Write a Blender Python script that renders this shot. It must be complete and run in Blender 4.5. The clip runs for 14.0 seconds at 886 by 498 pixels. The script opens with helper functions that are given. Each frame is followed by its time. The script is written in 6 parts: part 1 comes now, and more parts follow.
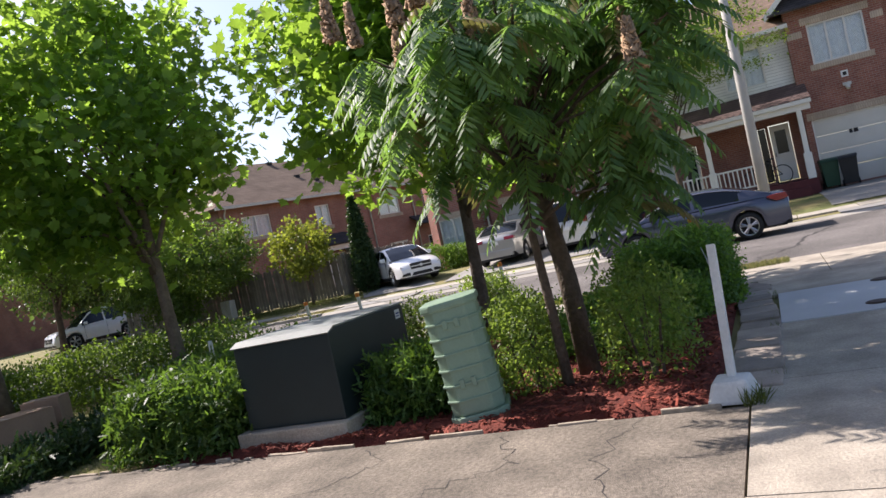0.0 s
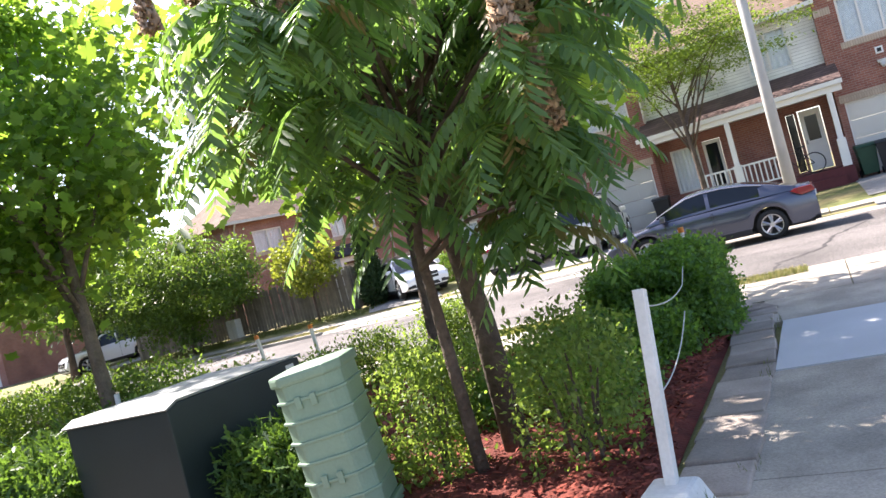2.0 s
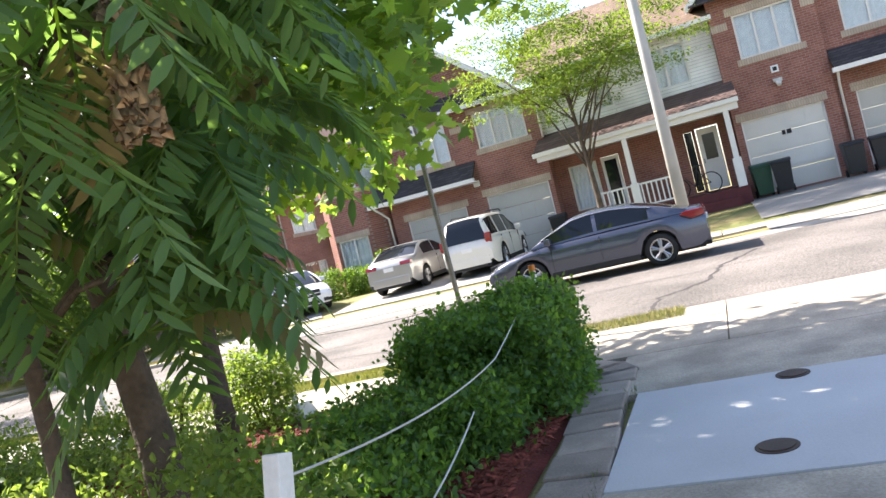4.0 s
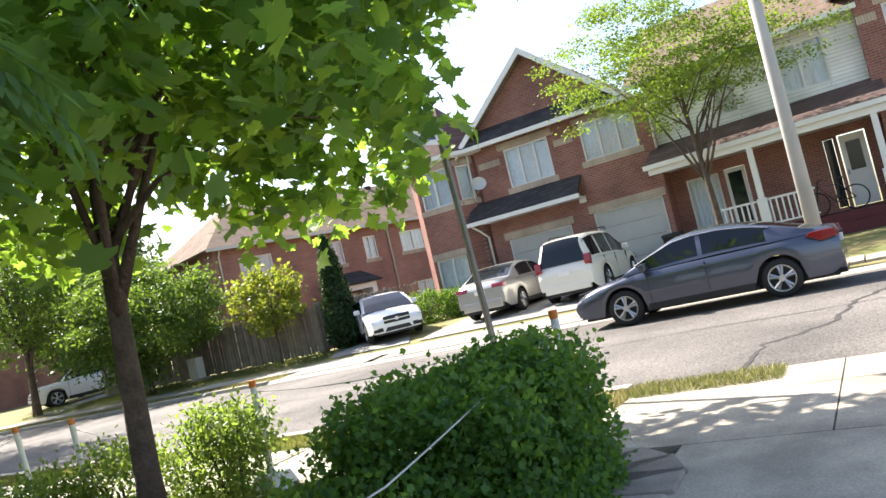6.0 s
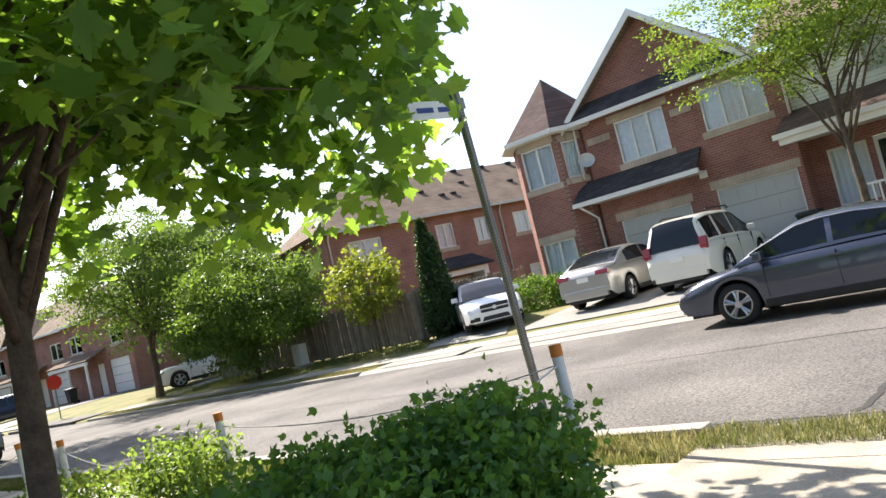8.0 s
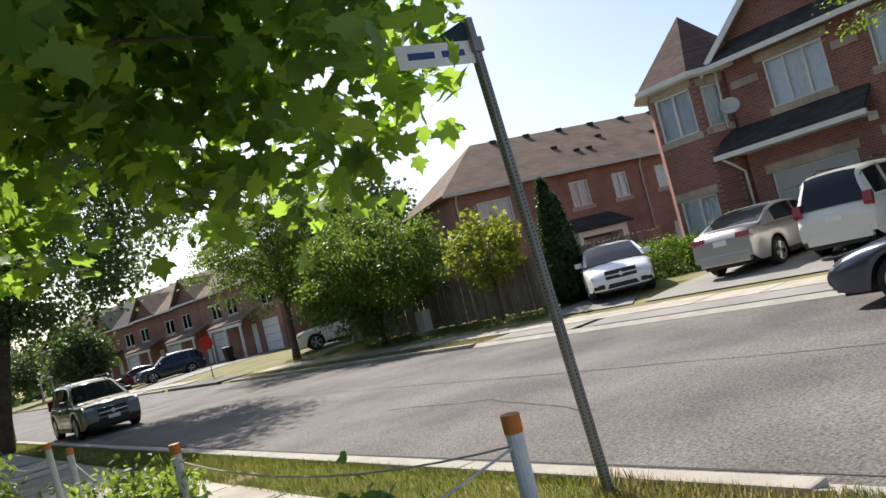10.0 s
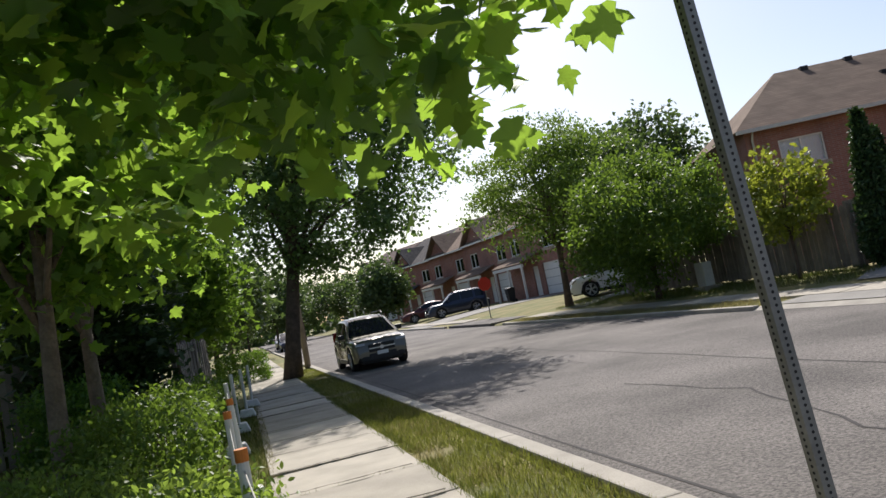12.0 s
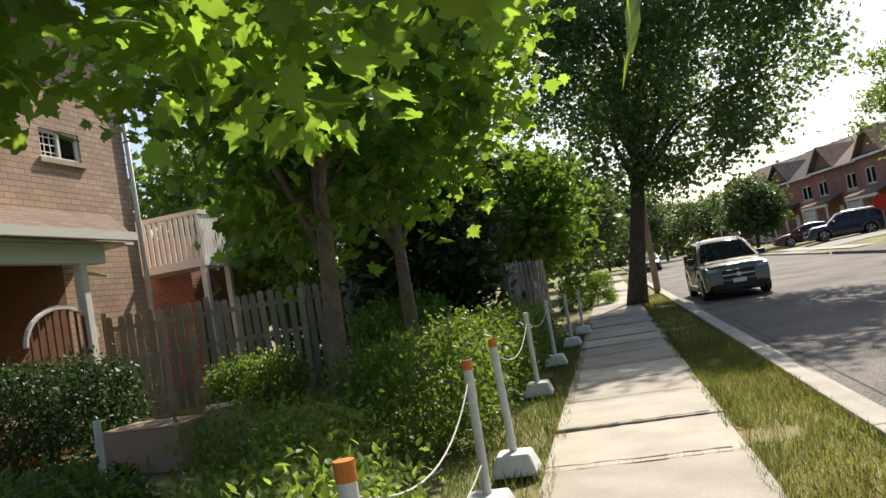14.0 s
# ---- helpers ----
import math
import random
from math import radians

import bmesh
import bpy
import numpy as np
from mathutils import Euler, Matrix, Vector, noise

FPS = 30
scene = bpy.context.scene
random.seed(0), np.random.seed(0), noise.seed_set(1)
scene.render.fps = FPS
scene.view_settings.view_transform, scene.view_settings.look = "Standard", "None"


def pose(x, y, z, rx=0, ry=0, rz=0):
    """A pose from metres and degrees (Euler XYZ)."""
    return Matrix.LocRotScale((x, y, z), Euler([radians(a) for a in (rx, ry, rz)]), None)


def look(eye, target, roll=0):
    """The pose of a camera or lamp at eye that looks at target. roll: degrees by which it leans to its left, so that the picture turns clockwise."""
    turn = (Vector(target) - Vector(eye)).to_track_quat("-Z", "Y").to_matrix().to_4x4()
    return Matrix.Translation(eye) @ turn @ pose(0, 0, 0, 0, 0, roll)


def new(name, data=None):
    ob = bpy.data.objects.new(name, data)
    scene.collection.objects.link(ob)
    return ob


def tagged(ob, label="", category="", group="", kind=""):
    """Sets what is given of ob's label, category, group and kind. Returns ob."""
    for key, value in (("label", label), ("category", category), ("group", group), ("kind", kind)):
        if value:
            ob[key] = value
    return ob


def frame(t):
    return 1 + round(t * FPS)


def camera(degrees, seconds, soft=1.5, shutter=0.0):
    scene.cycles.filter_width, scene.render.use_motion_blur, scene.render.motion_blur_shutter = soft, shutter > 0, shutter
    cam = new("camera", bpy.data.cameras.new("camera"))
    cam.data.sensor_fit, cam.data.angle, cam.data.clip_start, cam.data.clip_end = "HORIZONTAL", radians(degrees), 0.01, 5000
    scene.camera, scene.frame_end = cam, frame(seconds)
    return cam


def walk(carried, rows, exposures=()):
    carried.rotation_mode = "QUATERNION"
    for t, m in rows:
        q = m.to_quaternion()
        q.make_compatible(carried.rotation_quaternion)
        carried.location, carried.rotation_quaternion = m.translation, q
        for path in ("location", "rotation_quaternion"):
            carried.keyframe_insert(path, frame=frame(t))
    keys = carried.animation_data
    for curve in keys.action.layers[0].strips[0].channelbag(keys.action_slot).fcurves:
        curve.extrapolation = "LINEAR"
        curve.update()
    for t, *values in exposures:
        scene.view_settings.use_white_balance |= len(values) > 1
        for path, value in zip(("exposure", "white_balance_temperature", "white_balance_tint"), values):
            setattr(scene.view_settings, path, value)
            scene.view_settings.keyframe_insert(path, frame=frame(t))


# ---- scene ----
cam = camera(60.5, 14.0)
PATH = [
    (0, (-0.715, -1.665, 1.442), (1.119, -0.868, 1.425), -12.5),
    (0.5, (-0.249, -1.713, 1.45), (1.583, -0.913, 1.421), -13.9),
    (1, (0.231, -1.829, 1.461), (2.033, -0.963, 1.425), -14.7),
    (1.5, (0.652, -1.942, 1.465), (2.466, -1.101, 1.438), -14.1),
    (2, (1.18, -2.09, 1.436), (2.973, -1.202, 1.447), -14.8),
    (2.5, (1.686, -2.164, 1.445), (3.519, -1.364, 1.436), -14.1),
    (3, (2.143, -2.235, 1.446), (4.024, -1.556, 1.439), -14.5),
    (3.2, (2.388, -2.267, 1.45), (4.268, -1.586, 1.439), -14.4),
    (5.3, (4.452, -2.671, 1.367), (6.299, -1.906, 1.379), -13.5),
    (5.5, (4.67, -2.705, 1.349), (6.499, -1.895, 1.387), -13.6),
    (6, (5.317, -2.728, 1.344), (7.051, -1.737, 1.447), -13.4),
    (6.5, (5.677, -2.782, 1.355), (7.393, -1.76, 1.462), -13.0),
    (7, (6.198, -2.813, 1.364), (7.848, -1.689, 1.476), -13.4),
    (7.5, (6.624, -2.802, 1.37), (8.234, -1.622, 1.484), -13.1),
    (8, (7.1, -2.744, 1.373), (8.633, -1.466, 1.501), -13.5),
    (8.2, (7.277, -2.718, 1.395), (8.734, -1.354, 1.517), -13.2),
    (10.3, (9.063, -2.374, 1.446), (10.22, -0.746, 1.544), -14.0),
    (10.5, (9.271, -2.291, 1.444), (10.349, -0.608, 1.53), -13.9),
    (11, (9.602, -2.105, 1.457), (10.548, -0.344, 1.529), -12.4),
    (11.5, (9.909, -1.82, 1.447), (10.793, -0.028, 1.541), -12.6),
    (12, (10.221, -1.581, 1.456), (10.766, 0.338, 1.587), -11.4),
    (12.5, (10.479, -1.252, 1.464), (10.935, 0.693, 1.573), -10.2),
    (13, (10.745, -0.791, 1.42), (10.793, 1.205, 1.534), -9.5),
    (13.5, (10.849, -0.32, 1.402), (10.618, 1.664, 1.516), -8.8),
    (14, (10.95, 0.142, 1.391), (10.538, 2.096, 1.492), -9.8),
]
EXPOSURES = [(0, 0.8, 6450, 19), (1.5, 1.7, 6450, 19), (3.2, 1.95, 6600, 17), (5.5, 1.75, 6650, 12), (8.2, 1.25, 6600, 11), (10.3, 0.45, 6450, 12), (12, 0.2, 6350, 13), (13, 0.4, 6650, 13), (14, 0.6, 6850, 12)]
walk(cam, [(t, look(eye, target, roll)) for t, eye, target, roll in PATH], exposures=EXPOSURES)

# ---- light: clear afternoon, low sun over the far end of the street ----
SUN_AZ, SUN_EL = (0.27, 1.0), 44.5
world = bpy.data.worlds.new("sky")
scene.world = world
world.use_nodes = True
wn = world.node_tree
wn.nodes.clear()
w_out, w_bg, w_sky = (wn.nodes.new(k) for k in ("ShaderNodeOutputWorld", "ShaderNodeBackground", "ShaderNodeTexSky"))
w_sky.sky_type, w_sky.sun_disc = "NISHITA", False
w_sky.sun_elevation = radians(SUN_EL)
w_sky.sun_rotation = math.atan2(SUN_AZ[0], SUN_AZ[1])
w_sky.air_density, w_sky.dust_density, w_sky.ozone_density = 1.0, 1.7, 1.0
w_bg.inputs[1].default_value = 0.112
wn.links.new(w_sky.outputs[0], w_bg.inputs[0])
wn.links.new(w_bg.outputs[0], w_out.inputs[0])
sun_data = bpy.data.lights.new("sun", "SUN")
sun_data.energy, sun_data.angle, sun_data.color = 5.0, radians(0.53), (1.0, 0.95, 0.86)
sun = new("sun", sun_data)
up = math.tan(radians(SUN_EL)) * math.hypot(*SUN_AZ)
sun.matrix_world = look((SUN_AZ[0] * 60, SUN_AZ[1] * 60, up * 60), (0, 0, 0))

# ---- materials ----
def shader(name, base=(0.5, 0.5, 0.5), rough=0.7, metal=0.0, var=0.25, scale=6.0, fine=60.0, bump=0.15, var2=None,
           island=False, obj=False, spec=0.4, coat=0.0, speck=0.0):
    """A surface with two scales of variation: broad stains and fine grain, with relief."""
    m = bpy.data.materials.new(name)
    m.use_nodes = True
    nt = m.node_tree
    bs = nt.nodes["Principled BSDF"]
    bs.inputs["Roughness"].default_value, bs.inputs["Metallic"].default_value = rough, metal
    bs.inputs["Specular IOR Level"].default_value = spec
    bs.inputs["Coat Weight"].default_value = coat
    tc = nt.nodes.new("ShaderNodeTexCoord")
    n1, n2 = nt.nodes.new("ShaderNodeTexNoise"), nt.nodes.new("ShaderNodeTexNoise")
    n1.inputs["Scale"].default_value, n2.inputs["Scale"].default_value = scale, fine
    n1.inputs["Detail"].default_value, n2.inputs["Detail"].default_value = 5, 3
    geo = nt.nodes.new("ShaderNodeNewGeometry")
    for n in (n1, n2):
        nt.links.new(geo.outputs["Position"], n.inputs["Vector"])
    other = var2 or tuple(c * (1 - var) for c in base)
    mix = nt.nodes.new("ShaderNodeMix")
    mix.data_type = "RGBA"
    ramp = nt.nodes.new("ShaderNodeValToRGB")
    ramp.color_ramp.elements[0].position, ramp.color_ramp.elements[1].position = 0.35, 0.65
    nt.links.new(n1.outputs["Fac"], ramp.inputs["Fac"])
    nt.links.new(ramp.outputs["Color"], mix.inputs["Factor"])
    mix.inputs["A"].default_value, mix.inputs["B"].default_value = (*base, 1), (*other, 1)
    mul = nt.nodes.new("ShaderNodeMix")
    mul.data_type, mul.blend_type = "RGBA", "MULTIPLY"
    mul.inputs["Factor"].default_value = min(1.0, var * 1.6)
    nt.links.new(mix.outputs["Result"], mul.inputs["A"])
    nt.links.new(n2.outputs["Fac"], mul.inputs["B"])
    gain = nt.nodes.new("ShaderNodeHueSaturation")
    gain.inputs["Value"].default_value = 1.0 + 0.55 * min(1.0, var * 1.6)
    nt.links.new(mul.outputs["Result"], gain.inputs["Color"])
    if island or obj:
        src = geo.outputs["Random Per Island"] if island else nt.nodes.new("ShaderNodeObjectInfo").outputs["Random"]
        mr = nt.nodes.new("ShaderNodeMapRange")
        mr.inputs["To Min"].default_value = (1.0 - var) * gain.inputs["Value"].default_value
        mr.inputs["To Max"].default_value = (1.0 + var) * gain.inputs["Value"].default_value
        nt.links.new(src, mr.inputs["Value"])
        nt.links.new(mr.outputs["Result"], gain.inputs["Value"])
    colour = gain.outputs["Color"]
    if speck:
        n3, sm, grit = nt.nodes.new("ShaderNodeTexNoise"), nt.nodes.new("ShaderNodeMapRange"), nt.nodes.new("ShaderNodeHueSaturation")
        n3.inputs["Scale"].default_value, n3.inputs["Detail"].default_value = 32.0, 6
        n3.inputs["Roughness"].default_value = 0.75
        nt.links.new(geo.outputs["Position"], n3.inputs["Vector"])
        sm.inputs["From Min"].default_value, sm.inputs["From Max"].default_value = 0.38, 0.62
        sm.inputs["To Min"].default_value, sm.inputs["To Max"].default_value = 1.0 - speck, 1.0 + speck
        nt.links.new(n3.outputs["Fac"], sm.inputs["Value"])
        nt.links.new(colour, grit.inputs["Color"])
        nt.links.new(sm.outputs["Result"], grit.inputs["Value"])
        colour = grit.outputs["Color"]
    nt.links.new(colour, bs.inputs["Base Color"])
    if bump:
        bp = nt.nodes.new("ShaderNodeBump")
        bp.inputs["Strength"].default_value, bp.inputs["Distance"].default_value = bump, 0.02
        nt.links.new(n2.outputs["Fac"], bp.inputs["Height"])
        nt.links.new(bp.outputs["Normal"], bs.inputs["Normal"])
    return m


def brick_shader(name, c1, c2, mortar, axis="x", w=0.21, h=0.075, rough=0.85):
    """Courses too small to pick apart: brick pattern with relief on an upright wall. axis: the wall's normal."""
    m = bpy.data.materials.new(name)
    m.use_nodes = True
    nt = m.node_tree
    bs = nt.nodes["Principled BSDF"]
    bs.inputs["Roughness"].default_value = rough
    bs.inputs["Specular IOR Level"].default_value = 0.25
    geo, sep, com = nt.nodes.new("ShaderNodeNewGeometry"), nt.nodes.new("ShaderNodeSeparateXYZ"), nt.nodes.new("ShaderNodeCombineXYZ")
    nt.links.new(geo.outputs["Position"], sep.inputs[0])
    add = nt.nodes.new("ShaderNodeMath")
    nt.links.new(sep.outputs["X"], add.inputs[0])
    nt.links.new(sep.outputs["Y"], add.inputs[1])
    nt.links.new(add.outputs[0], com.inputs["X"])
    nt.links.new(sep.outputs["Z"], com.inputs["Y"])
    br = nt.nodes.new("ShaderNodeTexBrick")
    br.inputs["Scale"].default_value = 1.0
    br.inputs["Brick Width"].default_value, br.inputs["Row Height"].default_value = w, h
    br.inputs["Mortar Size"].default_value = 0.008
    br.inputs["Color1"].default_value, br.inputs["Color2"].default_value = (*c1, 1), (*c2, 1)
    br.inputs["Mortar"].default_value = (*mortar, 1)
    nt.links.new(com.outputs[0], br.inputs["Vector"])
    n1 = nt.nodes.new("ShaderNodeTexNoise")
    n1.inputs["Scale"].default_value, n1.inputs["Detail"].default_value = 1.2, 6
    nt.links.new(geo.outputs["Position"], n1.inputs["Vector"])
    mr = nt.nodes.new("ShaderNodeMapRange")
    mr.inputs["From Min"].default_value, mr.inputs["From Max"].default_value = 0.3, 0.7
    mr.inputs["To Min"].default_value, mr.inputs["To Max"].default_value = 0.8, 1.18
    nt.links.new(n1.outputs["Fac"], mr.inputs["Value"])
    hs = nt.nodes.new("ShaderNodeHueSaturation")
    nt.links.new(br.outputs["Color"], hs.inputs["Color"])
    nt.links.new(mr.outputs["Result"], hs.inputs["Value"])
    nt.links.new(hs.outputs["Color"], bs.inputs["Base Color"])
    bp = nt.nodes.new("ShaderNodeBump")
    bp.inputs["Strength"].default_value, bp.inputs["Distance"].default_value = 0.5, 0.01
    bp.invert = True
    nt.links.new(br.outputs["Fac"], bp.inputs["Height"])
    nt.links.new(bp.outputs["Normal"], bs.inputs["Normal"])
    return m


def leaf_shader(name, dark, light, thin=0.45, glow=(0.30, 0.50, 0.04)):
    """Leaves that let light through; each leaf has its own shade."""
    m = bpy.data.materials.new(name)
    m.use_nodes = True
    nt = m.node_tree
    bs, out = nt.nodes["Principled BSDF"], nt.nodes["Material Output"]
    bs.inputs["Roughness"].default_value = 0.5
    bs.inputs["Specular IOR Level"].default_value = 0.35
    geo = nt.nodes.new("ShaderNodeNewGeometry")
    ramp = nt.nodes.new("ShaderNodeValToRGB")
    ramp.color_ramp.elements[0].color, ramp.color_ramp.elements[1].color = (*dark, 1), (*light, 1)
    nt.links.new(geo.outputs["Random Per Island"], ramp.inputs["Fac"])
    nz = nt.nodes.new("ShaderNodeTexNoise")
    nz.inputs["Scale"].default_value = 1.3
    nt.links.new(geo.outputs["Position"], nz.inputs["Vector"])
    mr = nt.nodes.new("ShaderNodeMapRange")
    mr.inputs["To Min"].default_value, mr.inputs["To Max"].default_value = 0.6, 1.4
    nt.links.new(nz.outputs["Fac"], mr.inputs["Value"])
    hs = nt.nodes.new("ShaderNodeHueSaturation")
    nt.links.new(ramp.outputs["Color"], hs.inputs["Color"])
    nt.links.new(mr.outputs["Result"], hs.inputs["Value"])
    nt.links.new(hs.outputs["Color"], bs.inputs["Base Color"])
    tr, mx = nt.nodes.new("ShaderNodeBsdfTranslucent"), nt.nodes.new("ShaderNodeMixShader")
    thick = nt.nodes.new("ShaderNodeTexWhiteNoise")
    thick.noise_dimensions = "1D"
    shade = nt.nodes.new("ShaderNodeValToRGB")
    shade.color_ramp.elements[0].color = (*[g_ * 0.5 for g_ in glow], 1)
    shade.color_ramp.elements[1].color = (*[min(1.0, g_ * 1.12) for g_ in glow], 1)
    nt.links.new(geo.outputs["Random Per Island"], thick.inputs["W"])
    nt.links.new(thick.outputs["Value"], shade.inputs["Fac"])
    nt.links.new(shade.outputs["Color"], tr.inputs["Color"])
    mx.inputs["Fac"].default_value = thin
    nt.links.new(bs.outputs[0], mx.inputs[1])
    nt.links.new(tr.outputs[0], mx.inputs[2])
    nt.links.new(mx.outputs[0], out.inputs["Surface"])
    return m


def glass_shader(name, tint=(0.008, 0.011, 0.016), rough=0.04):
    m = bpy.data.materials.new(name)
    m.use_nodes = True
    bs = m.node_tree.nodes["Principled BSDF"]
    bs.inputs["Base Color"].default_value = (*tint, 1)
    bs.inputs["Roughness"].default_value = rough
    bs.inputs["Specular IOR Level"].default_value = 0.4
    return m


def clear_glass(name):
    m = bpy.data.materials.new(name)
    m.use_nodes = True
    nt = m.node_tree
    gl, tr, mx, fr = (nt.nodes.new(k) for k in ("ShaderNodeBsdfGlossy", "ShaderNodeBsdfTransparent", "ShaderNodeMixShader", "ShaderNodeFresnel"))
    gl.inputs["Roughness"].default_value = 0.03
    tr.inputs["Color"].default_value = (0.95, 0.97, 0.98, 1)
    fr.inputs["IOR"].default_value = 1.45
    nt.links.new(fr.outputs[0], mx.inputs[0])
    nt.links.new(tr.outputs[0], mx.inputs[1])
    nt.links.new(gl.outputs[0], mx.inputs[2])
    nt.links.new(mx.outputs[0], nt.nodes["Material Output"].inputs["Surface"])
    return m


ASPHALT = shader("road_asphalt", (0.20, 0.18, 0.165), 0.9, var=0.46, scale=0.45, fine=60, bump=0.6, speck=0.55)
LOT = shader("worn_asphalt", (0.285, 0.24, 0.19), 0.92, var=0.46, scale=1.6, fine=120, bump=0.55, speck=0.35)
CONCRETE = shader("concrete", (0.47, 0.41, 0.33), 0.88, var=0.36, scale=2.2, fine=70, bump=0.35)
WALKSLAB = shader("sidewalk_concrete", (0.42, 0.38, 0.315), 0.88, var=0.20, scale=2.3, fine=80, bump=0.25, obj=True)
WHITESLAB = shader("pale_concrete", (0.50, 0.50, 0.50), 0.8, var=0.10, scale=1.3, fine=80, bump=0.12)
KERB = shader("kerb_concrete", (0.42, 0.385, 0.33), 0.88, var=0.22, scale=2.0, fine=60, bump=0.25)
PAVER = shader("paver_stone", (0.36, 0.30, 0.25), 0.9, var=0.25, scale=4, fine=60, bump=0.3, obj=True)
CASTIRON = shader("cast_iron", (0.10, 0.07, 0.055), 0.7, metal=0.4, var=0.3, fine=90)
SOIL = shader("lawn_soil", (0.135, 0.150, 0.045), 0.95, var=0.35, scale=0.8, fine=30, bump=0.6, var2=(0.26, 0.215, 0.09))
DRYGRASS = shader("dry_grass", (0.30, 0.25, 0.12), 0.95, var=0.3, scale=0.7, fine=30, bump=0.5, var2=(0.17, 0.18, 0.06))
MULCH = shader("red_mulch", (0.20, 0.042, 0.027), 0.95, var=0.4, scale=5, fine=40, bump=0.9)
CHIPS = shader("mulch_chips", (0.27, 0.058, 0.035), 0.9, var=0.45, scale=9, fine=50, island=True)
BRICK = brick_shader("red_brick", (0.225, 0.085, 0.064), (0.29, 0.118, 0.086), (0.29, 0.22, 0.19))
BRICK_ROW = brick_shader("pink_brick", (0.26, 0.115, 0.088), (0.32, 0.145, 0.11), (0.30, 0.22, 0.18))
BRICK_TAN = brick_shader("tan_brick", (0.42, 0.285, 0.20), (0.50, 0.35, 0.25), (0.24, 0.17, 0.13), w=0.26, h=0.105)
STONE = brick_shader("sand_brick", (0.42, 0.335, 0.26), (0.48, 0.385, 0.30), (0.33, 0.27, 0.21), w=0.075, h=0.3)
SHINGLE = brick_shader("brown_shingles", (0.165, 0.115, 0.085), (0.21, 0.15, 0.11), (0.11, 0.08, 0.06), w=0.3, h=0.09, rough=0.95)
SHINGLE_DK = brick_shader("charcoal_shingles", (0.045, 0.042, 0.045), (0.075, 0.066, 0.066), (0.03, 0.028, 0.03), w=0.3, h=0.09, rough=0.95)
SHINGLE_RED = brick_shader("russet_shingles", (0.105, 0.068, 0.062), (0.145, 0.098, 0.088), (0.06, 0.045, 0.04), w=0.3, h=0.09, rough=0.95)
SIDING = brick_shader("white_siding", (0.72, 0.72, 0.69), (0.74, 0.74, 0.71), (0.42, 0.42, 0.40), w=5.0, h=0.11, rough=0.6)
TRIM = shader("white_trim", (0.74, 0.72, 0.68), 0.5, var=0.06, scale=3, fine=40, bump=0.03)
GARAGE = shader("garage_paint", (0.62, 0.60, 0.55), 0.5, var=0.06, scale=1.2, fine=40, bump=0.03)
GARAGE_GREY = shader("grey_garage_paint", (0.48, 0.465, 0.43), 0.5, var=0.07, scale=1.2, fine=40, bump=0.03)
CURTAIN = shader("curtain", (0.84, 0.85, 0.86), 0.9, var=0.12, scale=7, fine=20, bump=0)
DARK = shader("dark_room", (0.03, 0.03, 0.032), 0.9, var=0.2, bump=0)
PORCHRED = shader("porch_red", (0.11, 0.022, 0.025), 0.7, var=0.2)
PANE = clear_glass("window_glass")
CARGLASS = glass_shader("car_glass")
RUBBER = shader("rubber", (0.018, 0.018, 0.018), 0.8, var=0.2, bump=0.05)
ALLOY = shader("alloy", (0.55, 0.55, 0.56), 0.3, metal=0.9, var=0.05, bump=0)
BLACKPLASTIC = shader("black_plastic", (0.015, 0.016, 0.018), 0.5, var=0.15, fine=80, bump=0.05)
GREENPLASTIC = shader("green_plastic", (0.012, 0.06, 0.03), 0.5, var=0.15, fine=80, bump=0.05)
GALV = shader("galvanised_steel", (0.25, 0.25, 0.245), 0.5, metal=0.45, var=0.2, scale=8, fine=60, bump=0.05)
LAMPPOLE = shader("spun_concrete", (0.46, 0.44, 0.40), 0.85, var=0.12, scale=2, fine=90, bump=0.15)
WOODPOLE = shader("weathered_pole", (0.30, 0.25, 0.20), 0.9, var=0.3, scale=3, fine=40)
FENCEWOOD = shader("grey_fence_wood", (0.26, 0.225, 0.185), 0.9, var=0.28, scale=3, fine=35, bump=0.4, obj=True)
FENCEJOIN = shader("old_fence_wood", (0.165, 0.135, 0.105), 0.9, var=0.28, scale=3, fine=35, bump=0.4, island=True)
BARK = shader("bark", (0.13, 0.095, 0.07), 0.95, var=0.4, scale=7, fine=30, bump=1.0)
BARK_PALE = shader("pale_bark", (0.20, 0.155, 0.115), 0.95, var=0.35, scale=6, fine=30, bump=0.8)
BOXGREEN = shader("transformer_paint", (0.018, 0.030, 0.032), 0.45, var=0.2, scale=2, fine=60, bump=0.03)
BOXTOP = shader("pale_lid_paint", (0.24, 0.255, 0.245), 0.6, var=0.2, scale=3, fine=40, bump=0.03)
PEDGREEN = shader("pedestal_green", (0.225, 0.325, 0.235), 0.5, var=0.12, scale=3, fine=60, bump=0.05)
POSTWHITE = shader("worn_white_paint", (0.68, 0.67, 0.64), 0.6, var=0.15, scale=7, fine=50, bump=0.15)
ORANGE = shader("orange_cap", (0.60, 0.19, 0.03), 0.6, var=0.15, fine=60)
ROPE = shader("rope", (0.58, 0.56, 0.52), 0.9, var=0.2, fine=120)
SIGNBLUE = shader("sign_blue", (0.02, 0.05, 0.22), 0.4, var=0.05, bump=0)
SIGNWHITE = shader("sign_white", (0.75, 0.75, 0.74), 0.4, var=0.05, bump=0)
SIGNRED = shader("sign_red", (0.5, 0.03, 0.02), 0.4, var=0.05, bump=0)
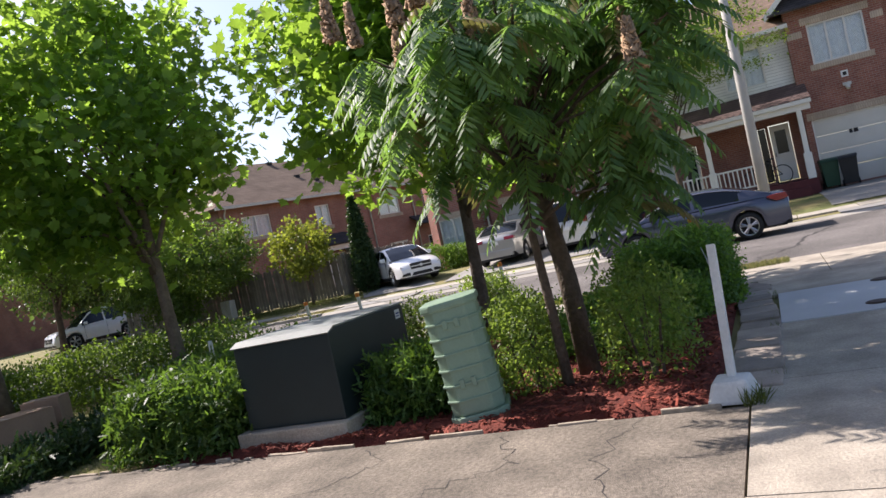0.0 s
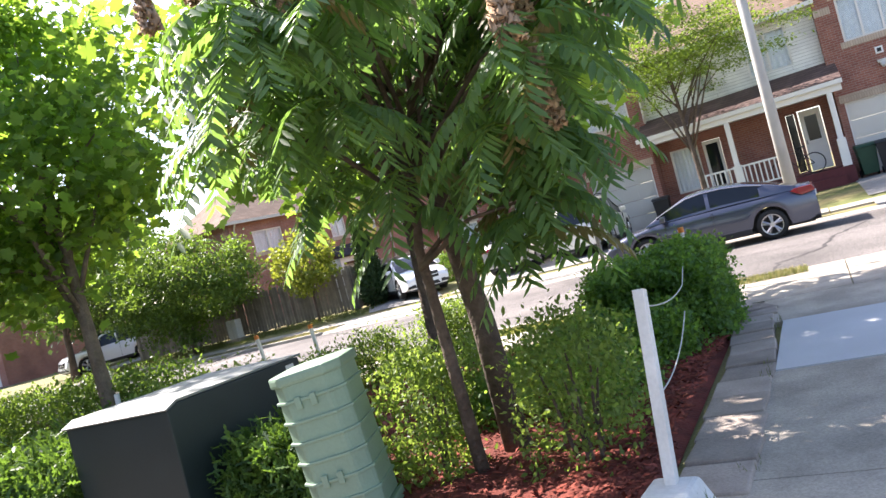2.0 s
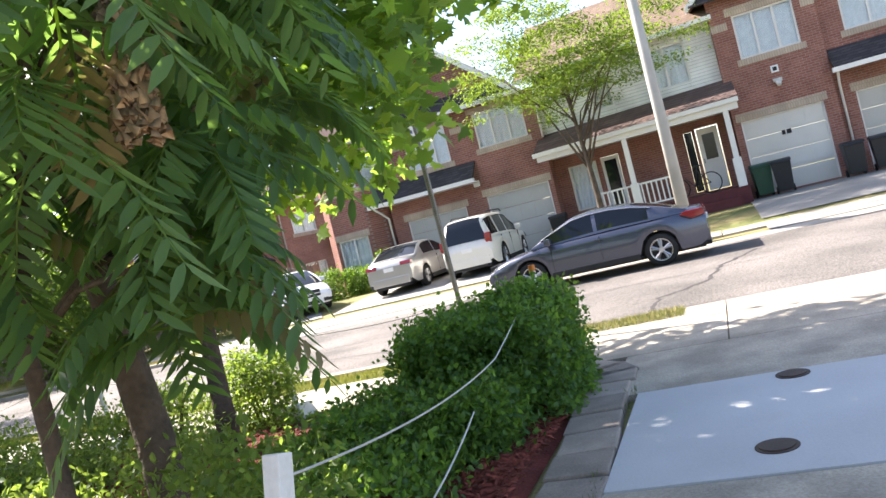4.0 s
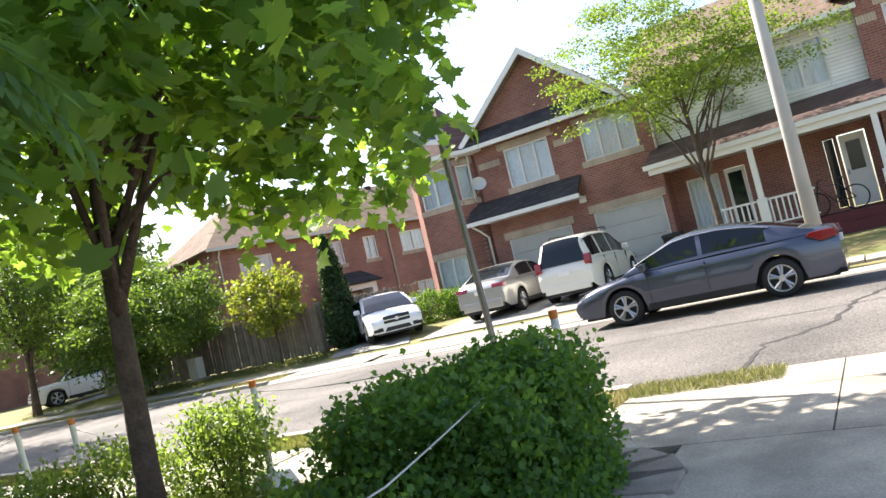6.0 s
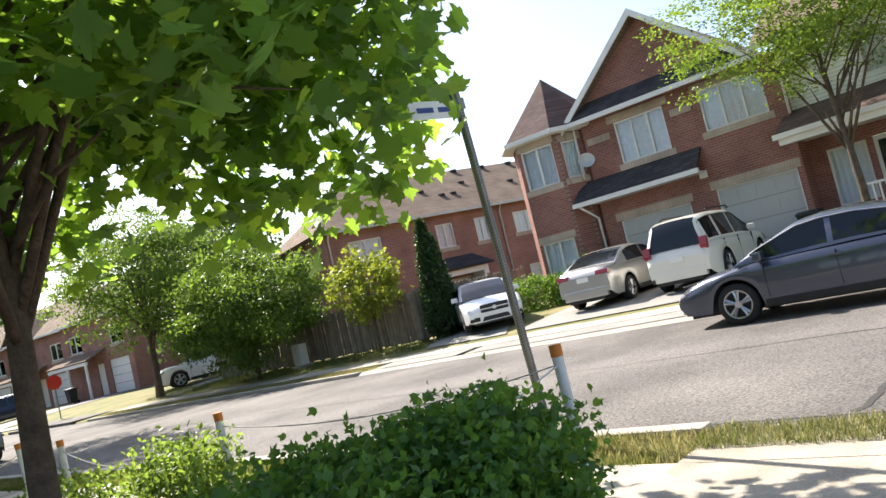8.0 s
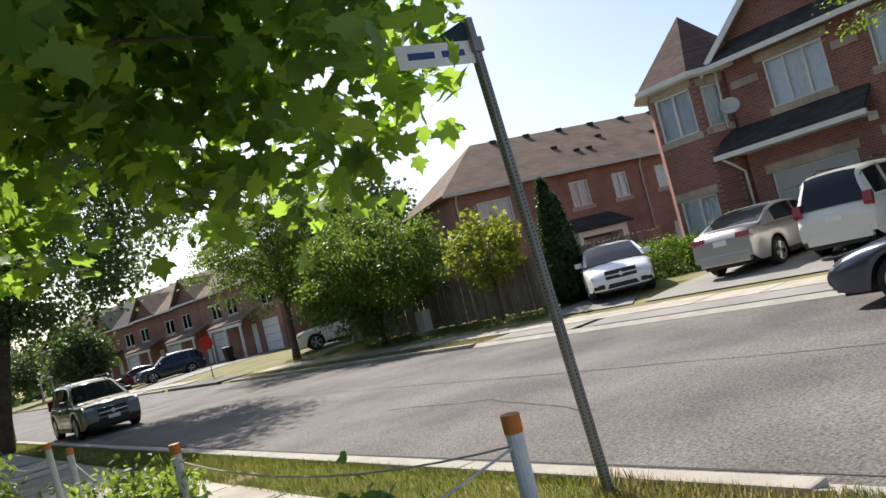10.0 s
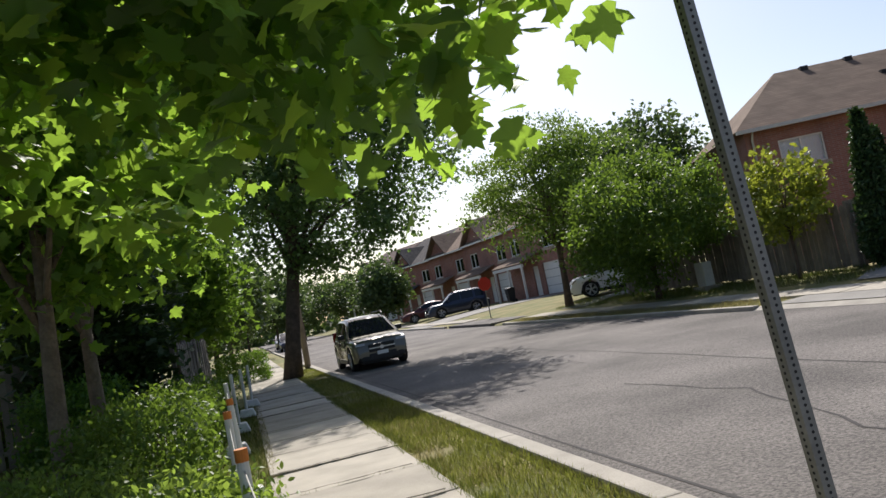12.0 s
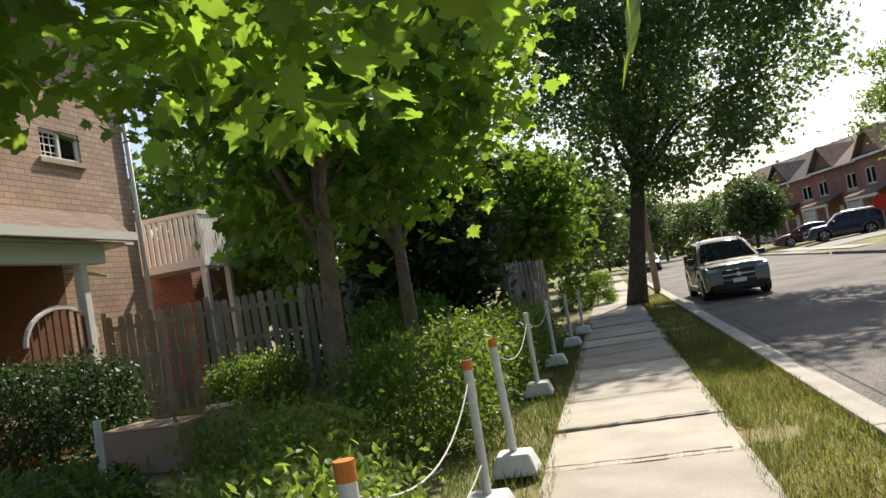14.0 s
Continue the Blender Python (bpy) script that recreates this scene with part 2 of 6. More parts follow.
UBOX = shader("cabinet_grey", (0.55, 0.54, 0.50), 0.5, var=0.1)
CARDBOARD = shader("cardboard", (0.36, 0.235, 0.16), 0.9, var=0.15, scale=4, fine=40, bump=0.1)
SEED = shader("sumac_seed", (0.50, 0.33, 0.20), 0.95, var=0.35, scale=12, fine=60, island=True)
CEDARWOOD = shader("stained_wood", (0.20, 0.085, 0.035), 0.7, var=0.25, scale=4, fine=30)

L_MAPLE = leaf_shader("maple_leaves", (0.040, 0.108, 0.028), (0.105, 0.205, 0.048), 0.54, (0.43, 0.67, 0.07))
L_BIG = leaf_shader("street_tree_leaves", (0.030, 0.070, 0.030), (0.085, 0.15, 0.06), 0.5, (0.28, 0.44, 0.11))
L_DARK = leaf_shader("dark_shrub_leaves", (0.014, 0.040, 0.014), (0.045, 0.090, 0.030), 0.22, (0.10, 0.18, 0.04))
NEARFENCE = shader("weathered_picket_wood", (0.36, 0.325, 0.275), 0.9, var=0.25, scale=3, fine=35, bump=0.4, obj=True)
L_SUMAC = leaf_shader("sumac_leaves", (0.045, 0.105, 0.045), (0.10, 0.185, 0.070), 0.46, (0.30, 0.52, 0.09))
L_SUMACDRY = leaf_shader("fading_sumac_leaves", (0.16, 0.14, 0.05), (0.26, 0.20, 0.09), 0.35, (0.3, 0.3, 0.08))
L_HEDGE = leaf_shader("hedge_leaves", (0.036, 0.095, 0.030), (0.10, 0.205, 0.05), 0.45, (0.34, 0.58, 0.06))
L_SHRUB = leaf_shader("shrub_leaves", (0.052, 0.105, 0.024), (0.15, 0.225, 0.055), 0.46, (0.40, 0.56, 0.08))
L_JUNIPER = leaf_shader("juniper_sprays", (0.022, 0.062, 0.018), (0.10, 0.18, 0.034), 0.33, (0.24, 0.42, 0.045))
L_LOCUST = leaf_shader("locust_leaves", (0.075, 0.135, 0.022), (0.17, 0.24, 0.045), 0.43, (0.32, 0.46, 0.045))
L_YELLOW = leaf_shader("young_maple_leaves", (0.10, 0.15, 0.022), (0.22, 0.24, 0.04), 0.45, (0.42, 0.48, 0.05))
L_BUSH = leaf_shader("broad_bush_leaves", (0.045, 0.105, 0.018), (0.11, 0.20, 0.032), 0.42, (0.28, 0.46, 0.05))
L_BUSHTREE = leaf_shader("bush_tree_leaves", (0.044, 0.092, 0.018), (0.11, 0.18, 0.035), 0.4, (0.26, 0.40, 0.045))
L_CEDAR = leaf_shader("cedar_sprays", (0.016, 0.042, 0.014), (0.045, 0.085, 0.026), 0.2, (0.10, 0.18, 0.03))
L_FAR = leaf_shader("far_leaves", (0.035, 0.065, 0.022), (0.085, 0.13, 0.045), 0.3, (0.18, 0.28, 0.06))
L_VERGE = leaf_shader("verge_grass_blades", (0.11, 0.15, 0.028), (0.27, 0.25, 0.07), 0.42, (0.42, 0.46, 0.08))
L_GRASS = leaf_shader("grass_blades", (0.06, 0.10, 0.022), (0.20, 0.21, 0.06), 0.35, (0.28, 0.34, 0.06))
L_DRY = leaf_shader("dry_grass_blades", (0.28, 0.26, 0.10), (0.42, 0.37, 0.17), 0.35, (0.4, 0.36, 0.12))


def paint(name, col, metal=0.5, rough=0.3):
    return shader(name, col, rough, metal=metal, var=0.04, scale=2, fine=300, bump=0, coat=0.7)


# ---- geometry helpers ----
class Geo:
    """Collects points and faces of one mesh."""

    def __init__(self):
        self.v, self.f, self.mi = [], [], []

    def add(self, pts, faces, mi=0):
        o = len(self.v)
        self.v += [tuple(p) for p in pts]
        self.f += [tuple(o + i for i in f) for f in faces]
        self.mi += [mi] * len(faces)
        return self

    def box(self, x0, x1, y0, y1, z0, z1, mi=0, m=None):
        p = [Vector(c) for c in ((x0, y0, z0), (x1, y0, z0), (x1, y1, z0), (x0, y1, z0), (x0, y0, z1), (x1, y0, z1), (x1, y1, z1), (x0, y1, z1))]
        if m is not None:
            p = [m @ q for q in p]
        return self.add(p, [(0, 3, 2, 1), (4, 5, 6, 7), (0, 1, 5, 4), (1, 2, 6, 5), (2, 3, 7, 6), (3, 0, 4, 7)], mi)

    def tube(self, pts, radii, n=8, mi=0, cap=True):
        pts = [Vector(p) for p in pts]
        if not hasattr(radii, "__len__"):
            radii = [radii] * len(pts)
        rings, side = [], None
        for i, p in enumerate(pts):
            d = (pts[min(i + 1, len(pts) - 1)] - pts[max(i - 1, 0)]).normalized()
            ref = Vector((1, 0, 0)) if abs(d.x) < 0.8 else Vector((0, 1, 0))
            side = (ref - d * ref.dot(d)).normalized() if side is None else (side - d * side.dot(d)).normalized()
            up_ = d.cross(side)
            rings += [p + (side * math.cos(a) + up_ * math.sin(a)) * radii[i] for a in (2 * math.pi * k / n for k in range(n))]
        fs = [(i * n + k, i * n + (k + 1) % n, (i + 1) * n + (k + 1) % n, (i + 1) * n + k) for i in range(len(pts) - 1) for k in range(n)]
        if cap:
            fs += [tuple(range(n - 1, -1, -1)), tuple((len(pts) - 1) * n + k for k in range(n))]
        return self.add(rings, fs, mi)

    def prism(self, outline, axis, a, b, mi=0):
        """A flat outline drawn out along an axis from a to b. Outline points give the other two coordinates in order."""
        def put(p, c):
            return {"x": (c, p[0], p[1]), "y": (p[0], c, p[1]), "z": (p[0], p[1], c)}[axis]
        n = len(outline)
        pts = [put(p, a) for p in outline] + [put(p, b) for p in outline]
        fs = [tuple(range(n - 1, -1, -1)), tuple(range(n, 2 * n))] + [(i, (i + 1) % n, n + (i + 1) % n, n + i) for i in range(n)]
        return self.add(pts, fs, mi)


def mesh_of(name, g, mats, smooth=False, bevel=0.0):
    me = bpy.data.meshes.new(name)
    me.from_pydata(g.v, [], g.f)
    for m in (mats if isinstance(mats, (list, tuple)) else [mats]):
        me.materials.append(m)
    me.polygons.foreach_set("material_index", g.mi)
    bm = bmesh.new()
    bm.from_mesh(me)
    bmesh.ops.recalc_face_normals(bm, faces=bm.faces)
    if bevel:
        bmesh.ops.bevel(bm, geom=list(bm.edges), offset=bevel, segments=2, affect="EDGES", profile=0.6, clamp_overlap=True)
    bm.to_mesh(me)
    bm.free()
    if smooth:
        me.polygons.foreach_set("use_smooth", [True] * len(me.polygons))
    return me


def part(name, g, mats, parent=None, label="", smooth=False, bevel=0.0, kind=""):
    ob = new(name, g if isinstance(g, bpy.types.Mesh) else mesh_of(name, g, mats, smooth, bevel))
    if parent is not None:
        ob.parent = parent
    return tagged(ob, label, kind=kind)


def thing(name, label, category, group="", at=(0, 0, 0), turn=0.0):
    ob = new(name)
    ob.empty_display_size = 0.2
    ob.matrix_basis = pose(*at, 0, 0, turn)
    return tagged(ob, label, category, group)


def solid(name, g, mats, label, category, group="", kind="", smooth=False, bevel=0.0):
    return tagged(part(name, g, mats, None, "", smooth, bevel), label, category, group, kind)


def turns(n, rng, tilt=1.0):
    """Random turns: a heading anywhere, and a lean of about tilt radians."""
    yaw, lean, roll = rng.uniform(0, 2 * np.pi, n), rng.normal(0, tilt, n), rng.normal(0, tilt, n)
    cy, sy, cl, sl, cr, sr = np.cos(yaw), np.sin(yaw), np.cos(lean), np.sin(lean), np.cos(roll), np.sin(roll)
    rz = np.zeros((n, 3, 3)); rz[:, 0, 0] = cy; rz[:, 0, 1] = -sy; rz[:, 1, 0] = sy; rz[:, 1, 1] = cy; rz[:, 2, 2] = 1
    rx = np.zeros((n, 3, 3)); rx[:, 0, 0] = 1; rx[:, 1, 1] = cl; rx[:, 1, 2] = -sl; rx[:, 2, 1] = sl; rx[:, 2, 2] = cl
    ry = np.zeros((n, 3, 3)); ry[:, 1, 1] = 1; ry[:, 0, 0] = cr; ry[:, 0, 2] = sr; ry[:, 2, 0] = -sr; ry[:, 2, 2] = cr
    return rz @ rx @ ry


def scatter(name, template, tris, places, rots, sizes, mat):
    """One mesh of many small copies of a leaf shape."""
    t, n, k = np.asarray(template, float), len(places), len(template)
    v = np.einsum("nij,kj->nki", rots, t) * np.asarray(sizes)[:, None, None] + np.asarray(places)[:, None, :]
    f = (np.asarray(tris)[None] + (np.arange(n) * k)[:, None, None]).reshape(-1, 3)
    me = bpy.data.meshes.new(name)
    me.vertices.add(n * k)
    me.vertices.foreach_set("co", v.ravel().astype(np.float32))
    me.loops.add(len(f) * 3)
    me.loops.foreach_set("vertex_index", f.ravel().astype(np.int32))
    me.polygons.add(len(f))
    me.polygons.foreach_set("loop_start", np.arange(0, len(f) * 3, 3, dtype=np.int32))
    me.update(calc_edges=True)
    me.materials.append(mat)
    return me


def fan(outline, fold=0.0, droop=0.0):
    """A leaf outline in its own plane (base at the origin), folded along its middle and drooping at the tips, as a fan of triangles."""
    pts = [(0.0, 0.45, -droop * 0.2)] + [(x, y, fold * abs(x) - droop * (x * x + y * y)) for x, y in outline]
    return pts, [(0, i, i % len(outline) + 1) for i in range(1, len(outline) + 1)]


LOBES = [(0.20, -0.05), (0.38, 0.04), (0.33, 0.17), (0.58, 0.30), (0.68, 0.50), (0.48, 0.49), (0.34, 0.55), (0.36, 0.76), (0.20, 0.71), (0.11, 0.84)]
MAPLE_LEAF = fan([(0, 0)] + LOBES + [(0.0, 1.06)] + [(-x, y) for x, y in reversed(LOBES)], 0.22, 0.16)
OVAL_LEAF = fan([(0, 0), (0.22, 0.25), (0.24, 0.6), (0, 1.0), (-0.24, 0.6), (-0.22, 0.25)], 0.3)
ROUGH_LEAF = fan([(0, 0), (0.3, 0.15), (0.42, 0.5), (0.15, 0.6), (0, 1.0), (-0.15, 0.6), (-0.42, 0.5), (-0.3, 0.15)], 0.25)
NEEDLE = fan([(0, 0), (0.05, 0.15), (0.16, 0.22), (0.06, 0.32), (0.17, 0.5), (0.05, 0.6), (0.10, 0.8), (0, 1.0), (-0.10, 0.8), (-0.05, 0.6), (-0.17, 0.5), (-0.06, 0.32), (-0.16, 0.22), (-0.05, 0.15)], 0.2)
SPRAY = fan([(0, 0), (0.10, 0.2), (0.25, 0.35), (0.12, 0.45), (0.2, 0.75), (0, 1.0), (-0.2, 0.75), (-0.12, 0.45), (-0.25, 0.35), (-0.10, 0.2)], 0.2)
BLADE = ([(-0.035, 0, 0), (0.035, 0, 0), (0.0, 0.25, 1.0), (0.02, 0.08, 0.55)], [(0, 1, 3), (0, 3, 2), (1, 2, 3)])


def clumps(rng, centre, radii, count, per, spread, low=-1.0, hollow=0.35, flat=0.8, skirt=0.0):
    """Leaf places: clumps through an ellipsoid, thinner inside, with an uneven outline."""
    d = rng.normal(size=(count, 3)); d /= np.linalg.norm(d, axis=1)[:, None]
    r = (hollow + (1 - hollow) * rng.random(count)) ** 0.6 * (0.80 + 0.28 * rng.random(count))
    c = d * r[:, None]
    c[:, :2] /= np.maximum(1 - d[:, 2:] ** 2, 0.12) ** skirt
    c = c[c[:, 2] > low]
    c = c * np.asarray(radii) + np.asarray(centre)
    p = np.repeat(c, per, axis=0) + rng.normal(size=(len(c) * per, 3)) * np.asarray([spread, spread, spread * flat])
    return c, p


def limbs(g, base, top, r0, targets, rng, n=7, bend=0.12, reach=0.75, r1=None):
    """A tapered, slightly bent trunk and limbs that leave it towards the given places."""
    base, top = Vector(base), Vector(top)
    pts, rad = [], []
    for i in range(9):
        s = i / 8
        off = Vector((math.sin(s * 5 + r0 * 40), math.cos(s * 4 + r0 * 30), 0)) * bend * s * (1 - 0.3 * s)
        pts.append(base.lerp(top, s) + off)
        rad.append(r0 * (1.25 if i == 0 else 1.0) * (1 - 0.72 * s))
    g.tube(pts, rad, n + 3)
    for t in targets:
        t = Vector(t)
        s = 0.35 + 0.55 * rng.random()
        a = base.lerp(top, s) + Vector((math.sin(s * 5 + r0 * 40), math.cos(s * 4 + r0 * 30), 0)) * bend * s * (1 - 0.3 * s)
        b = a.lerp(t, reach)
        mid = a.lerp(b, 0.5) + Vector((rng.normal() * 0.08, rng.normal() * 0.08, 0.12 * (b - a).length))
        rr = r0 * (1 - 0.72 * s) * 0.55
        g.tube([a, a.lerp(mid, 0.55), mid, mid.lerp(b, 0.6), b], [rr, rr * 0.8, rr * 0.6, rr * 0.4, rr * 0.18], 5)


def tree(name, label, category, base, height, crown_c, crown_r, trunk_r, leaf, leaf_mat, size, count, per, spread, seed,
         bark=None, low=-0.95, tilt=0.8, group="", n_limbs=14, hollow=0.35, bend=0.12, flat=0.8, lean=0.8, skirt=0.0):
    rng = np.random.default_rng(seed)
    t = thing(name, label, category, group, at=base)
    cc = np.asarray(crown_c) - np.asarray(base)
    cs, ps = clumps(rng, cc, crown_r, count, per, spread, low, hollow, flat, skirt)
    g = Geo()
    pick = cs[rng.choice(len(cs), min(n_limbs, len(cs)), replace=False)]
    limbs(g, (0, 0, -0.05), (cc[0] * lean, cc[1] * lean, height), trunk_r, pick, rng, bend=bend)
    part("trunk", g, bark or BARK, t, smooth=True)
    me = scatter("crown", leaf[0], leaf[1], ps, turns(len(ps), rng, tilt), size * rng.uniform(0.6, 1.25, len(ps)), leaf_mat)
    part("crown", me, None, t)
    return t


def shrub(name, label, at, radii, leaf, leaf_mat, size, count, per, spread, seed, category="shrub", group="", boxy=0.0, stems=6, tilt=0.9):
    """Stems from the ground under a low mass of leaves. boxy: how far the outline is squared, as by clipping."""
    rng = np.random.default_rng(seed)
    t = thing(name, label, category, group, at=at)
    rx, ry, h = radii
    d = rng.uniform(-1, 1, (count, 3))
    d[:, 2] = rng.uniform(0, 1, count)
    ball = d / np.maximum(1.0, np.linalg.norm(d * (1, 1, 0.9), axis=1))[:, None]
    d = ball * (1 - boxy) + d * boxy
    skin = rng.random(count) < 0.6
    grow = np.where(skin, 1.0 / np.maximum(np.abs(d).max(axis=1), 0.3), 1.0) ** 0.6
    d = d * grow[:, None]
    d[:, 2] = np.clip(d[:, 2], 0.03, 1.02)
    c = d * (rx, ry, h)
    p = np.repeat(c, per, axis=0) + rng.normal(size=(count * per, 3)) * spread
    p[:, 2] = np.maximum(p[:, 2], 0.02)
    g = Geo()
    for k in range(stems):
        a = rng.uniform(0, 2 * math.pi)
        e = Vector((math.cos(a) * rx * 0.6, math.sin(a) * ry * 0.6, h * rng.uniform(0.6, 0.95)))
        s = Vector((math.cos(a) * 0.08, math.sin(a) * 0.08, 0.0))
        g.tube([s, s.lerp(e, 0.4) + Vector((0, 0, 0.1)), e], [0.016, 0.011, 0.004], 5)
    part("stem", g, BARK, t, kind="stuff")
    part("foliage", scatter("foliage", leaf[0], leaf[1], p, turns(len(p), rng, tilt), size * rng.uniform(0.6, 1.3, len(p)), leaf_mat), None, t)
    return t


# ---- ground, road, pavement ----
PROFILE = [(-900, -0.04), (12.38, -0.04), (12.62, -0.22), (20.8, -0.22), (20.98, -0.06), (22.2, -0.02), (24.2, 0.16), (26.5, 0.28), (30, 0.33), (60, 0.34), (900, 0.34)]


def gz(x):
    for (a, za), (b, zb) in zip(PROFILE, PROFILE[1:]):
        if x <= b:
            return za + (zb - za) * (x - a) / (b - a)
    return PROFILE[-1][1]


g = Geo()
ys = [-900, -60, -20, 0, 20, 40, 80, 900]
for (a, za), (b, zb) in zip(PROFILE, PROFILE[1:]):
    for y0, y1 in zip(ys, ys[1:]):
        g.add([(a, y0, za), (b, y0, zb), (b, y1, zb), (a, y1, za)], [(0, 1, 2, 3)])
solid("ground", g, SOIL, "sun-dried lawn and soil, patchy green and straw", "ground", kind="structure")

g = Geo().box(12.78, 20.78, -160, 260, -0.2, -0.10)
road = solid("road", g, ASPHALT, "grey worn asphalt residential street with cracks", "road", kind="structure")
g = Geo().box(20.78, 90, 30.5, 37.5, -0.2, 0.02)
solid("road", g, ASPHALT, "asphalt side street joining at the stop sign", "road", kind="structure")
g = Geo().box(-60, 4.40, -1.29, 7.2, -0.12, 0.0)
solid("pavement", g, LOT, "worn tan-grey asphalt of the parking lane", "pavement", kind="structure")


def crack(pts, width, z, seed, jit=0.06):
    """A dark wandering tar crack, a few millimetres above the road."""
    rng = random.Random(seed)
    out = Geo()
    line = []
    for (x0, y0), (x1, y1) in zip(pts, pts[1:]):
        for k in range(8):
            s = k / 8
            line.append((x0 + (x1 - x0) * s + rng.uniform(-jit, jit), y0 + (y1 - y0) * s + rng.uniform(-jit, jit)))
    for (x0, y0), (x1, y1) in zip(line, line[1:]):
        w = width * rng.uniform(0.5, 1.4)
        d = Vector((x1 - x0, y1 - y0, 0)).normalized().cross(Vector((0, 0, 1))) * w
        out.add([(x0 - d.x, y0 - d.y, z), (x0 + d.x, y0 + d.y, z), (x1 + d.x, y1 + d.y, z), (x1 - d.x, y1 - d.y, z)], [(0, 1, 2, 3)])
    return out


TAR = shader("tar_crack", (0.055, 0.05, 0.048), 0.9, var=0.2)
for n, (pts, w) in enumerate([([(13.0, -1.2), (14.4, -1.3), (15.2, -1.9), (17.0, -2.2), (18.6, -2.9)], 0.030), ([(16.7, -14), (16.75, -4), (16.6, 6), (16.7, 18), (16.65, 40)], 0.012),
                              ([(14.5, 3), (15.2, 5.5), (14.9, 8)], 0.012), ([(12.95, -30), (12.95, 0), (12.95, 40)], 0.012)]):
    part("crack", crack(pts, w, -0.096, n), TAR, road, kind="stuff")

lot = [o for o in scene.objects if o.name.startswith("pavement")][0]
for n, (pts, w) in enumerate([([(4.38, -0.6), (3.6, -0.45), (2.9, -0.7), (2.1, -0.5), (0.9, -0.8)], 0.003), ([(4.35, 0.4), (3.7, 0.1), (3.3, 0.5), (2.6, 0.35)], 0.0025),
                              ([(4.36, 1.5), (3.9, 1.2), (3.4, 1.6), (2.2, 1.3), (1.2, 1.5)], 0.003)]):
    part("crack", crack(pts, w, 0.003, 30 + n), TAR, lot, kind="stuff")

# walk and apron of poured concrete, with tooled joints as gaps between the bays
bays = []
xs = [2.9, 4.95, 7.0, 8.86, 10.25, 11.62, 12.44]
for i, (x0, x1) in enumerate(zip(xs, xs[1:])):
    rows_ = [(-4.2, -1.30), (-6.5, -4.2), (-9.5, -6.5)] if i < 4 else [(-2.2, -0.44), (-4.2, -2.2), (-6.5, -4.2), (-9.5, -6.5)]
    for y0, y1 in rows_:
        if i == 2:
            if y1 > -1.5:
                y1 = -1.53
        bays.append((x0, x1, y0, y1, WHITESLAB if i == 2 else CONCRETE))
apron = tagged(new("pavement"), "poured concrete walk and apron, sunlit, with tooled joints", "pavement", kind="structure")
for x0, x1, y0, y1, mt in bays:
    part("bay", Geo().box(x0 + 0.006, x1 - 0.006, y0 + 0.006, y1 - 0.006, -0.1, 0.016 if mt is WHITESLAB else 0.008), mt, apron,
         "pale newer concrete bay" if mt is WHITESLAB else "")
part("bay", Geo().box(-8, 2.894, -9.5, -1.296, -0.1, 0.008), CONCRETE, apron)

# sidewalk: one slab after another
walk_side = tagged(new("pavement"), "concrete sidewalk of separate slabs with dark joints", "pavement", kind="structure")
rng = random.Random(5)
slab_mesh = mesh_of("slab", Geo().box(-0.69, 0.69, -0.60, 0.60, -0.1, 0.0), WALKSLAB, bevel=0.012)
y = 0.01
while y < 70:
    o = part("slab", slab_mesh, None, walk_side)
    o.matrix_basis = pose(10.95 + rng.uniform(-0.008, 0.008), y, 0.006 + rng.uniform(-0.006, 0.012), rng.uniform(-0.5, 0.5), rng.uniform(-0.4, 0.4), rng.uniform(-0.2, 0.2))
    y += 1.22
DIRT = shader("joint_dirt", (0.07, 0.055, 0.035), 0.95, var=0.3, scale=8, fine=60)
part("joint_dirt", Geo().box(10.3, 11.6, -0.4, 70, -0.06, -0.022), DIRT, walk_side, kind="stuff")
for n in range(20):
    part("joint_dirt", crack([(10.27, 0.62 + 1.22 * n), (10.8, 0.62 + 1.22 * n), (11.63, 0.62 + 1.22 * n)], 0.016, 0.027, 60 + n, 0.016), DIRT, walk_side, kind="stuff")
far_walk = tagged(new("pavement"), "sunlit far sidewalk of concrete slabs", "pavement", kind="structure")
far_mesh = mesh_of("slab", Geo().box(-0.68, 0.68, -0.735, 0.735, -0.1, 0.0), WALKSLAB, bevel=0.008)
y = -30.0
while y < 70:
    if not 29.5 < y < 38.5:
        o = part("slab", far_mesh, None, far_walk)
        o.matrix_basis = pose(22.55, y, 0.035 + rng.uniform(0, 0.008), 0, -1.0, 0)
    y += 1.5

# kerbs: a real step down to the road
def kerb(x0, x1, runs, label):
    k = tagged(new("kerb"), label, "kerb", kind="structure")
    for y0, y1 in runs:
        yy = y0
        while yy < y1 - 0.1:
            e = min(yy + 3.0, y1)
            part("kerbstone", Geo().box(x0, x1, yy + 0.004, e - 0.004, -0.22, 0.012 if x0 < 15 else 0.0), KERB, k, bevel=0.02)
            yy = e
    return k


kerb(12.45, 12.64, [(-0.3, 66)], "cast concrete kerb with a worn gutter, near side")
kerb(20.80, 20.98, [(12.6, 29.0), (38.6, 90)], "cast concrete kerb along the far lawn")
part("gutter", Geo().box(12.64, 12.80, -0.3, 66, -0.2, -0.092), KERB, None).name = "gutter"
tagged(bpy.data.objects["gutter"], "flat concrete gutter strip between kerb and asphalt", "gutter", kind="structure")
g = Geo()
g.prism([(12.45, -0.2), (12.45, 0.004), (12.80, -0.092), (12.80, -0.2)], "y", -9.5, -0.3)
solid("kerb", g, KERB, "dropped kerb where the apron meets the road", "kerb", kind="structure", bevel=0.01)
g = Geo()
